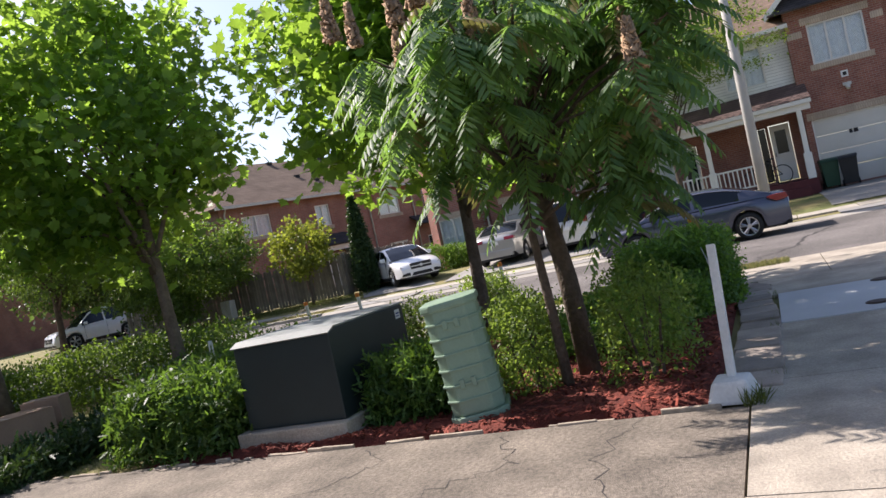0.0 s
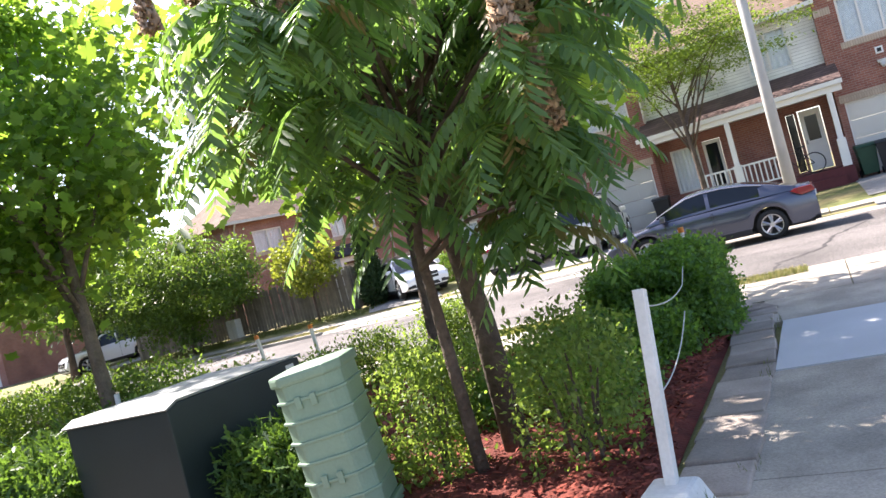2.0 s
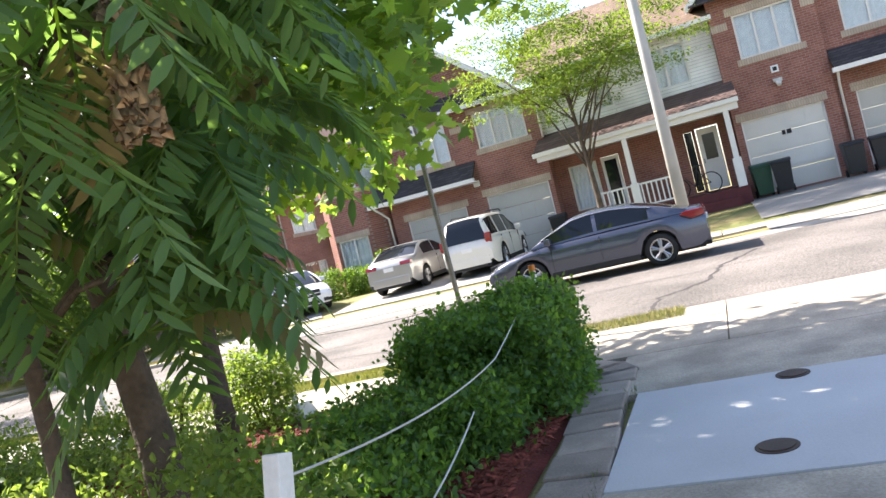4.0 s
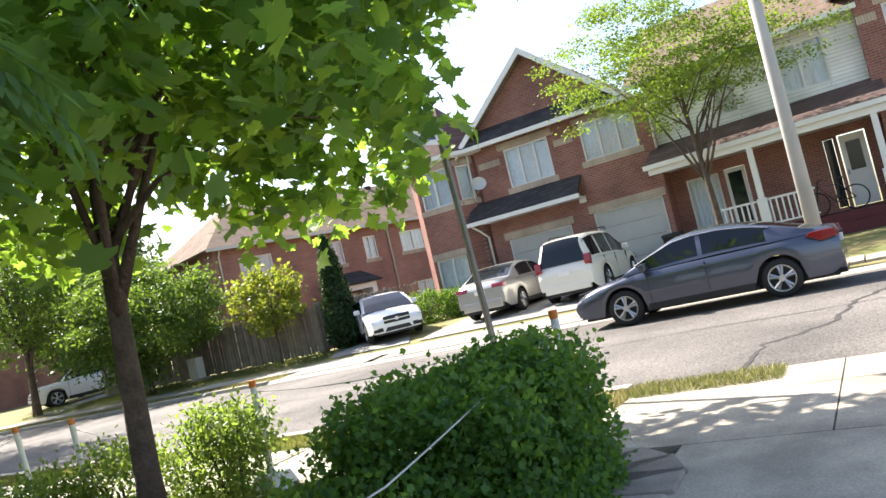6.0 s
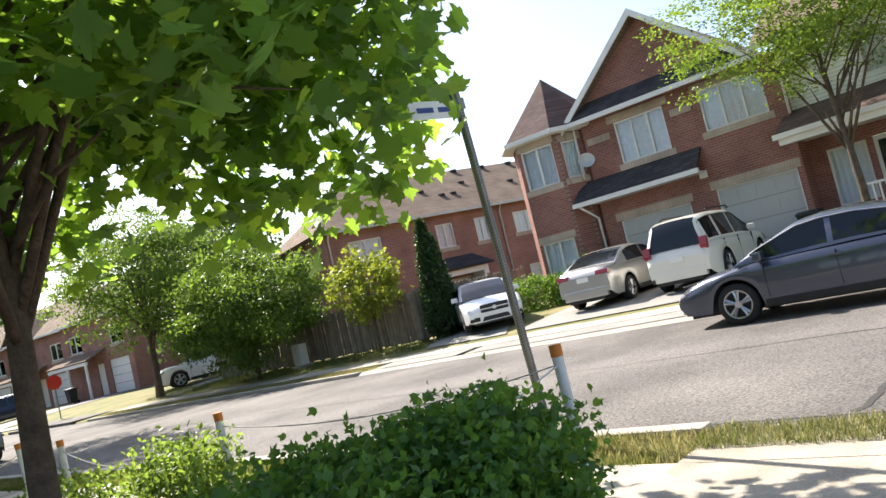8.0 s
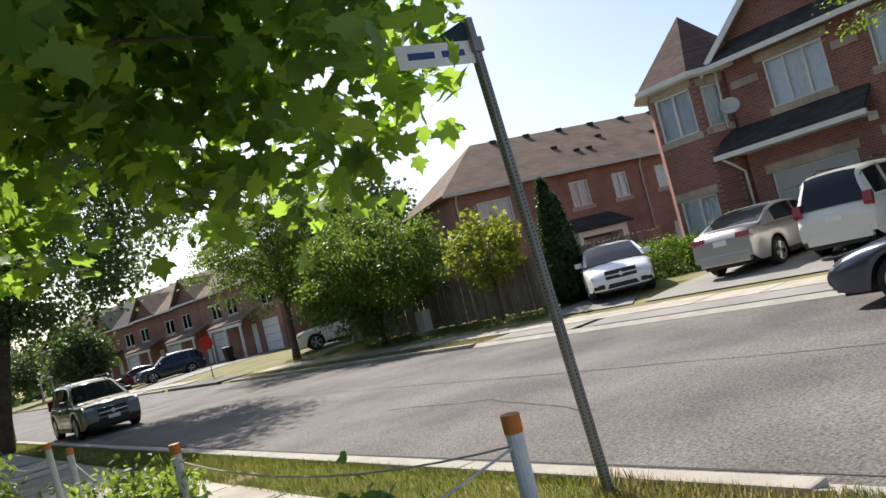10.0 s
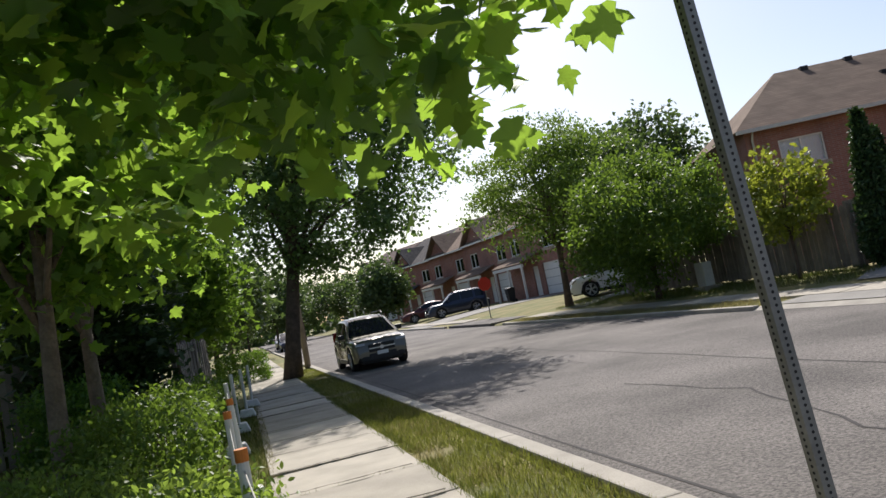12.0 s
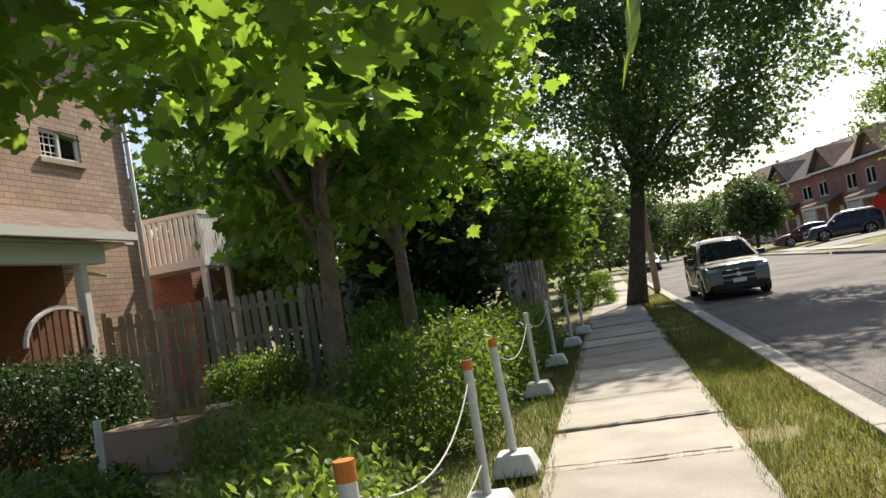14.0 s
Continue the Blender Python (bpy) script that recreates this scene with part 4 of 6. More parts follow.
slope(h2, [(X - 0.2, -3.4, 6.35), (X - 0.2, 3.3, 6.2), (X + 4.6, 3.3, 9.0), (X + 4.6, -3.4, 9.1)], 0.1, SHINGLE)
gutter(h2, (X - 0.2, -3.4, 6.22), (X - 0.2, 3.3, 6.08))
part("downpipe", Geo().tube([(X - 0.15, 2.6, 6.1), (X - 0.1, 2.7, 5.5), (X - 0.08, 2.72, 4.1)], 0.04, 8), TRIM, h2, smooth=True)
part("vent_pipe", Geo().tube([(X + 1.6, -0.2, 7.2), (X + 1.6, -0.2, 7.75)], 0.06, 8), DARK, h2)
part("address_plate", Geo().box(X - 0.02, X, 5.36, 5.6, 3.05, 3.27), SIGNWHITE, h1)
# brick house with a front gable and a pale garage door
h3 = thing("townhouse", "dark red brick townhouse with white gable trim and pale garage", "house")
g = Geo()
wall_with_holes(g, "x", X, 0.3, -6.35, -3.304, 0.1, 6.9, [(-5.75, -3.97, 4.72, 6.14), (-5.96, -3.52, 0.4, 2.82)])
part("wall", g, BRICK, h3)
part("side_wall", Geo().box(X + 0.3, X + 1.1, -3.6, -3.304, 0.1, 6.9), BRICK, h3)
g = Geo()
wall_with_holes(g, "x", X + 0.25, 0.3, -12.5, -6.352, 0.1, 6.9, [(-8.5, -7.0, 4.72, 6.14), (-9.4, -6.9, 0.4, 2.85)])
part("wall", g, BRICK, h3)
part("gable_wall", Geo().prism([(-2.9, 6.9), (-4.85, 8.6), (-6.8, 6.9)], "x", X + 0.02, X + 0.2), BRICK, h3)
window(h3, "x", X, -5.75, -3.97, 4.72, 6.14, 3, 0)
window(h3, "x", X + 0.25, -8.5, -7.0, 4.72, 6.14, 2, 0)
garage_door(h3, X, -5.96, -3.52, 0.4, 2.82, GARAGE, digits=True)
garage_door(h3, X + 0.25, -9.4, -6.9, 0.4, 2.85, GARAGE_GREY)
part("window_hood", Geo().box(X - 0.03, X + 0.05, -5.95, -3.8, 6.142, 6.4).box(X - 0.025, X + 0.05, -3.8, -3.31, 5.75, 5.98).box(X - 0.025, X + 0.05, -6.34, -5.95, 5.75, 5.98), STONE, h3)
slope(h3, [(X - 0.55, -12, 3.62), (X - 0.55, -6.36, 3.62), (X + 0.26, -6.36, 4.3), (X + 0.26, -12, 4.3)], 0.08, SHINGLE_DK, "charcoal canopy over the next garage", "canopy")
gutter(h3, (X - 0.55, -12, 3.5), (X - 0.55, -6.3, 3.5))
part("downpipe", Geo().tube([(X - 0.45, -6.45, 3.5), (X + 0.1, -6.5, 3.2), (X + 0.15, -6.5, 0.4)], 0.04, 8), TRIM, h3, smooth=True)
slope(h3, [(X - 0.4, -2.75, 6.78), (X - 0.4, -4.85, 8.72), (X + 8, -4.85, 8.72), (X + 8, -2.75, 6.78)], 0.1, SHINGLE)
slope(h3, [(X - 0.4, -6.95, 6.78), (X - 0.4, -4.85, 8.72), (X + 8, -4.85, 8.72), (X + 8, -6.95, 6.78)], 0.1, SHINGLE)
slope(h3, [(X - 0.2, -12.6, 6.8), (X - 0.2, -6.5, 6.8), (X + 5, -6.5, 9.3), (X + 5, -12.6, 9.3)], 0.1, SHINGLE)
for a, b in (((-2.7, 6.74), (-4.85, 8.74)), ((-7.0, 6.74), (-4.85, 8.74))):
    s = Geo().add([(X - 0.46, a[0], a[1] - 0.2), (X - 0.46, a[0], a[1] + 0.02), (X - 0.46, b[0], b[1] + 0.02), (X - 0.46, b[0], b[1] - 0.22),
                   (X - 0.41, a[0], a[1] - 0.2), (X - 0.41, a[0], a[1] + 0.02), (X - 0.41, b[0], b[1] + 0.02), (X - 0.41, b[0], b[1] - 0.22)],
                  [(0, 1, 2, 3), (7, 6, 5, 4), (0, 4, 5, 1), (1, 5, 6, 2), (2, 6, 7, 3), (3, 7, 4, 0)])
    part("bargeboard", s, TRIM, h3)
slope(h3, [(X - 0.5, -6.9, 6.72), (X - 0.5, -2.8, 6.72), (X + 0.03, -3.2, 7.3), (X + 0.03, -6.5, 7.3)], 0.06, SHINGLE_DK, "charcoal skirt roof under the gable", "skirt_roof")
lamp3 = part("wall_lamp", Geo().box(X - 0.12, X, -4.98, -4.72, 3.75, 3.85).tube([(X - 0.1, -4.85, 3.75), (X - 0.2, -4.85, 3.62)], [0.1, 0.06], 8), UBOX, h3, "twin white floodlight with sensor")
part("vent_cover", Geo().box(X - 0.04, X, -4.95, -4.73, 4.05, 4.27).box(X - 0.05, X - 0.04, -4.9, -4.78, 4.1, 4.22, 1), [SIGNWHITE, DARK], h3)

# row of townhouses behind, seen from its garden side
row = thing("row_house", "long pinkish brick row house with brown shingle roof and vents", "house", at=(30.2, 23.4, 0.3), turn=-21.0)
g = Geo()
L = 26.0
wins = [(1.2, 2.9, 3.55, 4.65), (5.9, 6.9, 3.5, 4.7), (8.2, 9.0, 3.5, 4.7), (10.6, 12.3, 3.55, 4.65), (14.4, 15.3, 3.5, 4.7), (17.0, 18.8, 3.5, 4.7)]
low = [(5.4, 7.4, 0.3, 1.9), (10.9, 12.4, 0.5, 1.8), (14.2, 15.6, 0.5, 1.8)]
wall_with_holes(g, "y", 0.0, 0.3, 0.0, L, 0.0, 5.3, wins + low)
part("wall", g, BRICK_ROW, row)
part("side_wall", Geo().box(0, 0.3, 0.3, 8, 0, 5.3), BRICK_ROW, row)
for a, b, c, d in wins + low:
    window(row, "y", 0.0, a, b, c, d, 2, 0, True)
slope(row, [(-0.4, -0.4, 5.25), (L, -0.4, 5.25), (L, 4.2, 8.1), (3.2, 4.2, 8.1)], 0.12, SHINGLE)
slope(row, [(-0.4, -0.4, 5.25), (3.2, 4.2, 8.1), (-0.4, 8.6, 5.25)], 0.12, SHINGLE)
gutter(row, (-0.4, -0.42, 5.12), (L, -0.42, 5.12), UBOX)
for u in (0.25, 9.8, 13.4):
    part("downpipe", Geo().tube([(u, -0.3, 5.15), (u, -0.06, 4.85), (u, -0.06, 0.1)], 0.045, 8), UBOX, row, smooth=True)
for k in range(9):
    u = 4.2 + 1.9 * k
    part("roof_vent", Geo().box(u, u + 0.32, 3.82, 4.12, 7.86, 8.08), DARK, row)
for u, v in ((6.5, 1.9), (9.3, 2.3), (12.0, 1.6), (8.0, 1.2), (7.3, 1.2)):
    part("roof_vent", Geo().box(u, u + 0.3, v, v + 0.3, 5.2 + (v + 0.4) * 0.62, 5.42 + (v + 0.4) * 0.62), DARK, row)
slope(row, [(5.0, -1.3, 2.35), (8.0, -1.3, 2.35), (7.6, 0.02, 3.0), (5.4, 0.02, 3.0)], 0.08, SHINGLE_DK, "hipped canopy over the garden door", "canopy")
part("garden_bay", Geo().box(5.2, 5.38, -1.1, 0, 0.0, 2.26).box(7.42, 7.7, -1.1, 0, 0.0, 2.26).box(5.38, 7.42, -1.1, -0.95, 0.0, 0.9).box(5.38, 7.42, -1.1, -0.95, 2.0, 2.26), TRIM, row, "white garden bay")
slope(row, [(12.9, -1.1, 2.6), (17.5, -1.1, 2.6), (17.5, 0.02, 3.2), (12.9, 0.02, 3.2)], 0.08, SHINGLE_DK, "", "canopy")

# ---- cars ----
def lerp_line(line, x):
    for (a, za), (b, zb) in zip(line, line[1:]):
        if x <= b:
            return za + (zb - za) * max(0.0, (x - a)) / max(1e-6, b - a)
    return line[-1][1]


def car(label, group, at, turn, body_mat, length, width, deck, roof, wheels, wr, belt, glass_from, pillars, tail, head, rim_mat=None, rack=False, spokes=5,
        cladding=None, grille=True, category="car", plate=True):
    """A car, nose along +x, built by stations along its length. deck: line of bonnet, belt and boot; roof: line of screen, roof and rear
    screen; pillars: where the side glass is cut; tail and head: lamp boxes (x0, x1, y0, y1, z0, z1) for one side."""
    c = thing("car", label, category, group, at=at, turn=turn)
    hw = width / 2
    n = int(length / 0.07)
    xs_ = [-length / 2 + length * i / n for i in range(n + 1)]
    sill, under = 0.24, 0.20

    def plan(x):
        e = abs(x) / (length / 2)
        return hw * (1 - 0.16 * max(0.0, (e - 0.62) / 0.38) ** 2.2)

    body, dark = Geo(), Geo()
    ring = []
    for x in xs_:
        w, top = plan(x), lerp_line(deck, x)
        e = abs(x) / (length / 2)
        low = sill + 0.14 * max(0.0, (e - 0.9) / 0.1) ** 1.5
        for wx in wheels:
            d = abs(x - wx)
            R = wr + 0.065
            if d < R:
                low = max(low, wr + math.sqrt(R * R - d * d))
        mid = min(max(low + 0.03, 0.55), top - 0.06)
        sh = min(belt, top - 0.04)
        ring.append([(w - 0.015, low), (w, max(mid, low + 0.02)), (w - 0.01, max((mid + sh) / 2 + 0.03, low + 0.03)), (w - 0.045, max(sh, low + 0.05)), (w - 0.13, max(top - 0.005, low + 0.06)), (w * 0.5, max(top + 0.02, low + 0.07)), (0, max(top + 0.028, low + 0.07))])
    m = len(ring[0])
    for s in (1, -1):
        pts = [(x, s * yy, z) for x, r in zip(xs_, ring) for yy, z in r]
        fs = [(i * m + k, (i + 1) * m + k, (i + 1) * m + k + 1, i * m + k + 1) for i in range(n) for k in range(m - 1)]
        body.add(pts, fs)
    for i in (0, n):
        x = xs_[i]
        prof = [(x, yy, z) for yy, z in ring[i]] + [(x, -yy, z) for yy, z in reversed(ring[i][:-1])]
        body.add(prof, [tuple(range(len(prof)))])
    bb = part("body", body, body_mat, c, smooth=True)
    dark.box(-length / 2 + 0.12, length / 2 - 0.12, -hw + 0.28, hw - 0.28, under - 0.02, 0.62)
    for s in (1, -1):
        dark.box(wheels[0] + wr + 0.06, wheels[1] - wr - 0.06, s * (hw - 0.28), s * (hw - 0.05), under, sill + 0.02)
    part("underbody", dark, BLACKPLASTIC, c)
    # cabin
    gx = [x for x in (roof[0][0] + (roof[-1][0] - roof[0][0]) * i / 40 for i in range(41))]
    cab = []
    for x in gx:
        zt, zb = lerp_line(roof, x), min(lerp_line(deck, x), belt + 0.06) - 0.02
        zt = max(zt, zb + 0.005)
        w = plan(x) - 0.06
        f = max(0.0, (zt - zb)) / 0.55
        wt = w - 0.20 * min(1.0, f)
        cab.append([(w, zb), (w - (w - wt) * 0.12, zb + (zt - zb) * 0.1), (wt + 0.035, zb + (zt - zb) * 0.86), (wt - 0.05, zt - 0.008), (wt * 0.5, zt + 0.018 * min(1, f)), (0, zt + 0.025 * min(1, f))])
    k_ = len(cab[0])
    groups = {}
    ztop = max(z for _, z in roof)
    for i in range(40):
        xm = (gx[i] + gx[i + 1]) / 2
        steep = abs(lerp_line(roof, gx[i + 1]) - lerp_line(roof, gx[i])) / (gx[i + 1] - gx[i]) > 0.22
        for k in range(k_ - 1):
            for s in (1, -1):
                key = "roof"
                if k >= 3 and steep and lerp_line(roof, xm) < ztop - 0.03 and lerp_line(roof, xm) > lerp_line(deck, xm) + 0.03:
                    key = "windshield" if xm > 0 else "rear_window"
                elif k == 1 and glass_from[0] < xm < glass_from[1] and cab[i][2][1] - cab[i][1][1] > 0.09 and not any(a < xm < b for a, b in pillars):
                    seg = sum(xm > b for a, b in pillars)
                    key = f"side_window{seg}{'l' if s > 0 else 'r'}"
                q = [(gx[j], s * cab[j][kk][0], cab[j][kk][1]) for j, kk in ((i, k), (i + 1, k), (i + 1, k + 1), (i, k + 1))]
                groups.setdefault(key, Geo()).add(q, [(0, 1, 2, 3)])
    for key, gg in groups.items():
        bm = bmesh.new()
        me = mesh_of(key.rstrip("0123456789lr") if key.startswith("side") else key, gg, body_mat if key == "roof" else CARGLASS)
        bm.from_mesh(me)
        bmesh.ops.remove_doubles(bm, verts=bm.verts, dist=0.0005)
        bmesh.ops.recalc_face_normals(bm, faces=bm.faces)
        bm.to_mesh(me)
        bm.free()
        me.polygons.foreach_set("use_smooth", [True] * len(me.polygons))
        part("side_window" if key.startswith("side") else key, me, None, c)
    # wheels
    for wx in wheels:
        for s in (1, -1):
            yy = s * (hw - 0.115)
            tyre, rim = Geo(), Geo()
            prof = [(wr - 0.12, -0.10), (wr - 0.035, -0.105), (wr, -0.075), (wr, 0.075), (wr - 0.035, 0.105), (wr - 0.12, 0.10)]
            nn = 28
            pts = [(r * math.cos(a), y_, r * math.sin(a)) for a in (2 * math.pi * i / nn for i in range(nn)) for r, y_ in prof]
            tyre.add(pts, [(i * 6 + k, i * 6 + k + 1, ((i + 1) % nn) * 6 + k + 1, ((i + 1) % nn) * 6 + k) for i in range(nn) for k in range(5)])
            w_ = part("wheel", tyre, RUBBER, c, smooth=True)
            w_.matrix_basis = pose(wx, yy, wr)
            part("hub", Geo().tube([(0, s * 0.02, 0), (0, s * 0.05, 0)], wr - 0.11, 20), DARK, w_)
            rr = wr - 0.115
            rim.tube([(0, s * 0.05, 0), (0, s * 0.105, 0)], 0.06, 10)
            for i in range(spokes):
                a = 2 * math.pi * i / spokes + 0.3
                for off in (-0.16, 0.16):
                    p0 = Vector((0.05 * math.cos(a), s * 0.095, 0.05 * math.sin(a)))
                    p1 = Vector((rr * math.cos(a + off), s * 0.09, rr * math.sin(a + off)))
                    rim.tube([p0, p1], 0.024, 4)
            o = [(r * math.cos(a), y_, r * math.sin(a)) for a in (2 * math.pi * i / nn for i in range(nn)) for r, y_ in ((rr - 0.01, s * 0.098), (rr + 0.015, s * 0.103))]
            rim.add(o, [(2 * i, 2 * i + 1, 2 * ((i + 1) % nn) + 1, 2 * ((i + 1) % nn)) for i in range(nn)])
            part("rim", rim, rim_mat or ALLOY, w_)
    # lamps, mirrors, handles, trims
    for s in (1, -1):
        for nm, bxs, mt in (("taillight", tail, LAMPRED), ("headlight", head, LAMPWHITE)):
            x0, x1, y0, y1, z0, z1 = bxs
            hh, ll = z1 - z0, x1 - x0
            if nm == "taillight":
                out = [(x0, z0 + 0.25 * hh), (x0 + 0.04, z1), (x1 - 0.2 * ll, z1), (x1, z0 + 0.72 * hh), (x0 + 0.55 * ll, z0)]
            else:
                out = [(x0, z1), (x0 + 0.1 * ll, z0 + 0.62 * hh), (x1 - 0.1 * ll, z0), (x1, z0 + 0.12 * hh), (x1 - 0.25 * ll, z0 + 0.62 * hh)]
            part(nm, Geo().prism(out, "y", s * y0, s * y1), mt, c, bevel=0.012)
        mx = glass_from[1] - 0.12
        part("mirror", Geo().box(mx - 0.07, mx + 0.07, min(s * (hw - 0.05), s * (hw + 0.15)), max(s * (hw - 0.05), s * (hw + 0.15)), belt + 0.02, belt + 0.16), body_mat if cladding is None else BLACKPLASTIC, c, bevel=0.03)
        for a, b in pillars[-2:]:
            part("door_handle", Geo().box(a - 0.05, a + 0.13, min(s * (hw - 0.03), s * (hw + 0.012)), max(s * (hw - 0.03), s * (hw + 0.012)), belt - 0.12, belt - 0.085), body_mat, c, bevel=0.008)
        for px_ in [wheels[1] - wr - 0.18] + [p[0] + 0.03 for p in pillars[-2:]]:
            part("door_seam", Geo().box(px_ - 0.004, px_ + 0.004, min(s * (hw - 0.03), s * (hw + 0.0005)), max(s * (hw - 0.03), s * (hw + 0.0005)), sill + 0.12, belt - 0.03), BLACKPLASTIC, c)
        part("side_skirt", Geo().box(wheels[0] + wr + 0.1, wheels[1] - wr - 0.1, min(s * (hw - 0.06), s * (hw + 0.008)), max(s * (hw - 0.06), s * (hw + 0.008)), sill - 0.02, sill + 0.09), cladding or BLACKPLASTIC, c, bevel=0.01)
        edge = [(gx[i], s * (cab[i][2][0] + 0.004), cab[i][2][1] + 0.006) for i in range(2, 39) if glass_from[0] - 0.1 < gx[i] < glass_from[1] + 0.1]
        part("window_trim", Geo().tube(edge, 0.009, 5), ALLOY if not rack else BLACKPLASTIC, c)
        if rack:
            part("roof_rail", Geo().tube([(-1.25, s * (hw - 0.32), ztop + 0.02), (-1.15, s * (hw - 0.32), ztop + 0.07), (0.3, s * (hw - 0.32), ztop + 0.07), (0.42, s * (hw - 0.32), ztop + 0.0)], 0.02, 6), BLACKPLASTIC, c)
    fx = length / 2
    fb = part("front_bumper", Geo().prism([(fx - 0.26, -hw * 0.86), (fx - 0.04, -hw * 0.74), (fx + 0.012, -hw * 0.4), (fx + 0.012, hw * 0.4), (fx - 0.04, hw * 0.74), (fx - 0.26, hw * 0.86)], "z", 0.24, 0.46),
              cladding or body_mat, c, bevel=0.025)
    part("intake", Geo().prism([(-hw * 0.46, 0.27), (hw * 0.46, 0.27), (hw * 0.38, 0.385), (-hw * 0.38, 0.385)], "x", fx - 0.02, fx + 0.016), BLACKPLASTIC, fb)
    for s in (1, -1):
        part("intake", Geo().prism([(fx - 0.075, s * hw * 0.84), (fx - 0.005, s * hw * 0.75), (fx + 0.018, s * hw * 0.52), (fx - 0.1, s * hw * 0.52)], "z", 0.29, 0.40), BLACKPLASTIC, fb)
    if grille:
        gr = part("grille", Geo().box(fx - 0.10, fx + 0.02, -hw * 0.45, hw * 0.45, 0.50, 0.72), BLACKPLASTIC, c, bevel=0.02)
        part("grille_bar", Geo().box(fx, fx + 0.03, -hw * 0.45, hw * 0.45, 0.585, 0.615), ALLOY, gr)
        part("badge", Geo().tube([(fx + 0.01, 0, 0.60), (fx + 0.036, 0, 0.60)], 0.055, 14), ALLOY, gr)
    part("rear_bumper", Geo().box(-fx - 0.012, -fx + 0.14, -hw * 0.72, hw * 0.72, 0.27, 0.52), cladding or body_mat, c, bevel=0.03)
    part("valance", Geo().box(-fx + 0.0, -fx + 0.16, -hw * 0.6, hw * 0.6, 0.20, 0.27), BLACKPLASTIC, c, bevel=0.01)
    if plate:
        part("number_plate", Geo().box(-fx - 0.028, -fx + 0.05, -0.16, 0.16, 0.70, 0.82), SIGNWHITE, c)
        part("number_plate", Geo().box(fx, fx + 0.028, -0.16, 0.16, 0.40, 0.50), SIGNWHITE, c)
    return c


LAMPRED = shader("red_lens", (0.24, 0.008, 0.012), 0.15, var=0.1, bump=0, coat=0.8)
LAMPWHITE = shader("clear_lens", (0.40, 0.39, 0.37), 0.2, metal=0.1, var=0.1, bump=0, coat=0.8)
GUNMETAL = paint("slate_blue_metallic", (0.085, 0.093, 0.128), 0.6, 0.26)
SILVER = paint("silver_metallic", (0.46, 0.45, 0.43), 0.55)
WHITEPAINT = paint("white_paint", (0.78, 0.78, 0.78), 0.0)
CREAM = paint("cream_white_paint", (0.70, 0.675, 0.61), 0.0)
SAND = paint("sand_metallic", (0.165, 0.15, 0.115), 0.5)
NAVY = paint("navy_paint", (0.02, 0.028, 0.055), 0.3)
MAROON = paint("maroon_paint", (0.09, 0.015, 0.015), 0.3)

SEDAN_DECK = [(-2.33, 0.80), (-2.26, 0.98), (-1.75, 1.03), (-1.2, 0.98), (0.7, 0.93), (0.95, 0.94), (1.8, 0.80), (2.15, 0.70), (2.29, 0.58), (2.33, 0.50)]
SEDAN_ROOF = [(-1.98, 1.02), (-1.45, 1.20), (-0.95, 1.34), (-0.5, 1.405), (-0.05, 1.415), (0.3, 1.37), (0.8, 1.16), (1.25, 0.93)]
SUV_DECK = [(-2.21, 0.75), (-2.17, 1.02), (-1.6, 1.04), (0.75, 1.0), (1.0, 1.02), (1.75, 0.97), (2.06, 0.90), (2.18, 0.70), (2.21, 0.5)]
SUV_ROOF = [(-2.17, 1.0), (-2.07, 1.45), (-1.95, 1.64), (-1.6, 1.70), (-0.6, 1.72), (0.1, 1.69), (0.4, 1.60), (1.12, 1.02)]

LOW_DECK = [(x, z * 0.92) for x, z in SUV_DECK]
LOW_ROOF = [(x, z * 0.90) for x, z in SUV_ROOF]

car("slate blue compact sedan parked along the far kerb", "parked cars", (19.84, 0.27, -0.10), 90, GUNMETAL, 4.65, 1.80, SEDAN_DECK, SEDAN_ROOF, (-1.37, 1.33), 0.325, 0.90,
    (-1.28, 0.95), [(-0.24, -0.15)], (-2.34, -1.86, 0.60, 0.89, 0.80, 0.965), (1.78, 2.2, 0.52, 0.80, 0.62, 0.74), spokes=5)
car("silver compact sedan parked nose-in on the driveway", "parked cars", (26.5, 7.3, 0.24), 1.0, SILVER, 4.52, 1.75,
    [(-2.26, 0.82), (-2.2, 1.0), (-1.7, 1.05), (-1.2, 1.0), (0.8, 0.95), (1.0, 0.95), (1.8, 0.82), (2.12, 0.70), (2.24, 0.55), (2.26, 0.5)],
    [(-1.78, 1.04), (-1.15, 1.33), (-0.75, 1.42), (-0.2, 1.44), (0.25, 1.40), (0.7, 1.2), (1.4, 0.93)], (-1.33, 1.37), 0.315, 0.92,
    (-1.15, 0.98), [(-0.15, -0.06)], (-2.285, -2.02, 0.40, 0.755, 0.80, 0.94), (1.8, 2.16, 0.5, 0.78, 0.60, 0.74), spokes=6)
car("cream-white boxy family wagon with dark rear glass on the driveway", "parked cars", (26.55, 4.75, 0.24), 1.0, CREAM, 4.44, 1.80, SUV_DECK, SUV_ROOF, (-1.28, 1.34), 0.36, 1.03,
    (-1.95, 0.85), [(-1.32, -1.22), (-0.3, -0.2)], (-2.235, -2.08, 0.62, 0.80, 0.86, 1.16), (1.95, 2.16, 0.5, 0.82, 0.68, 0.88), rack=True, spokes=6)
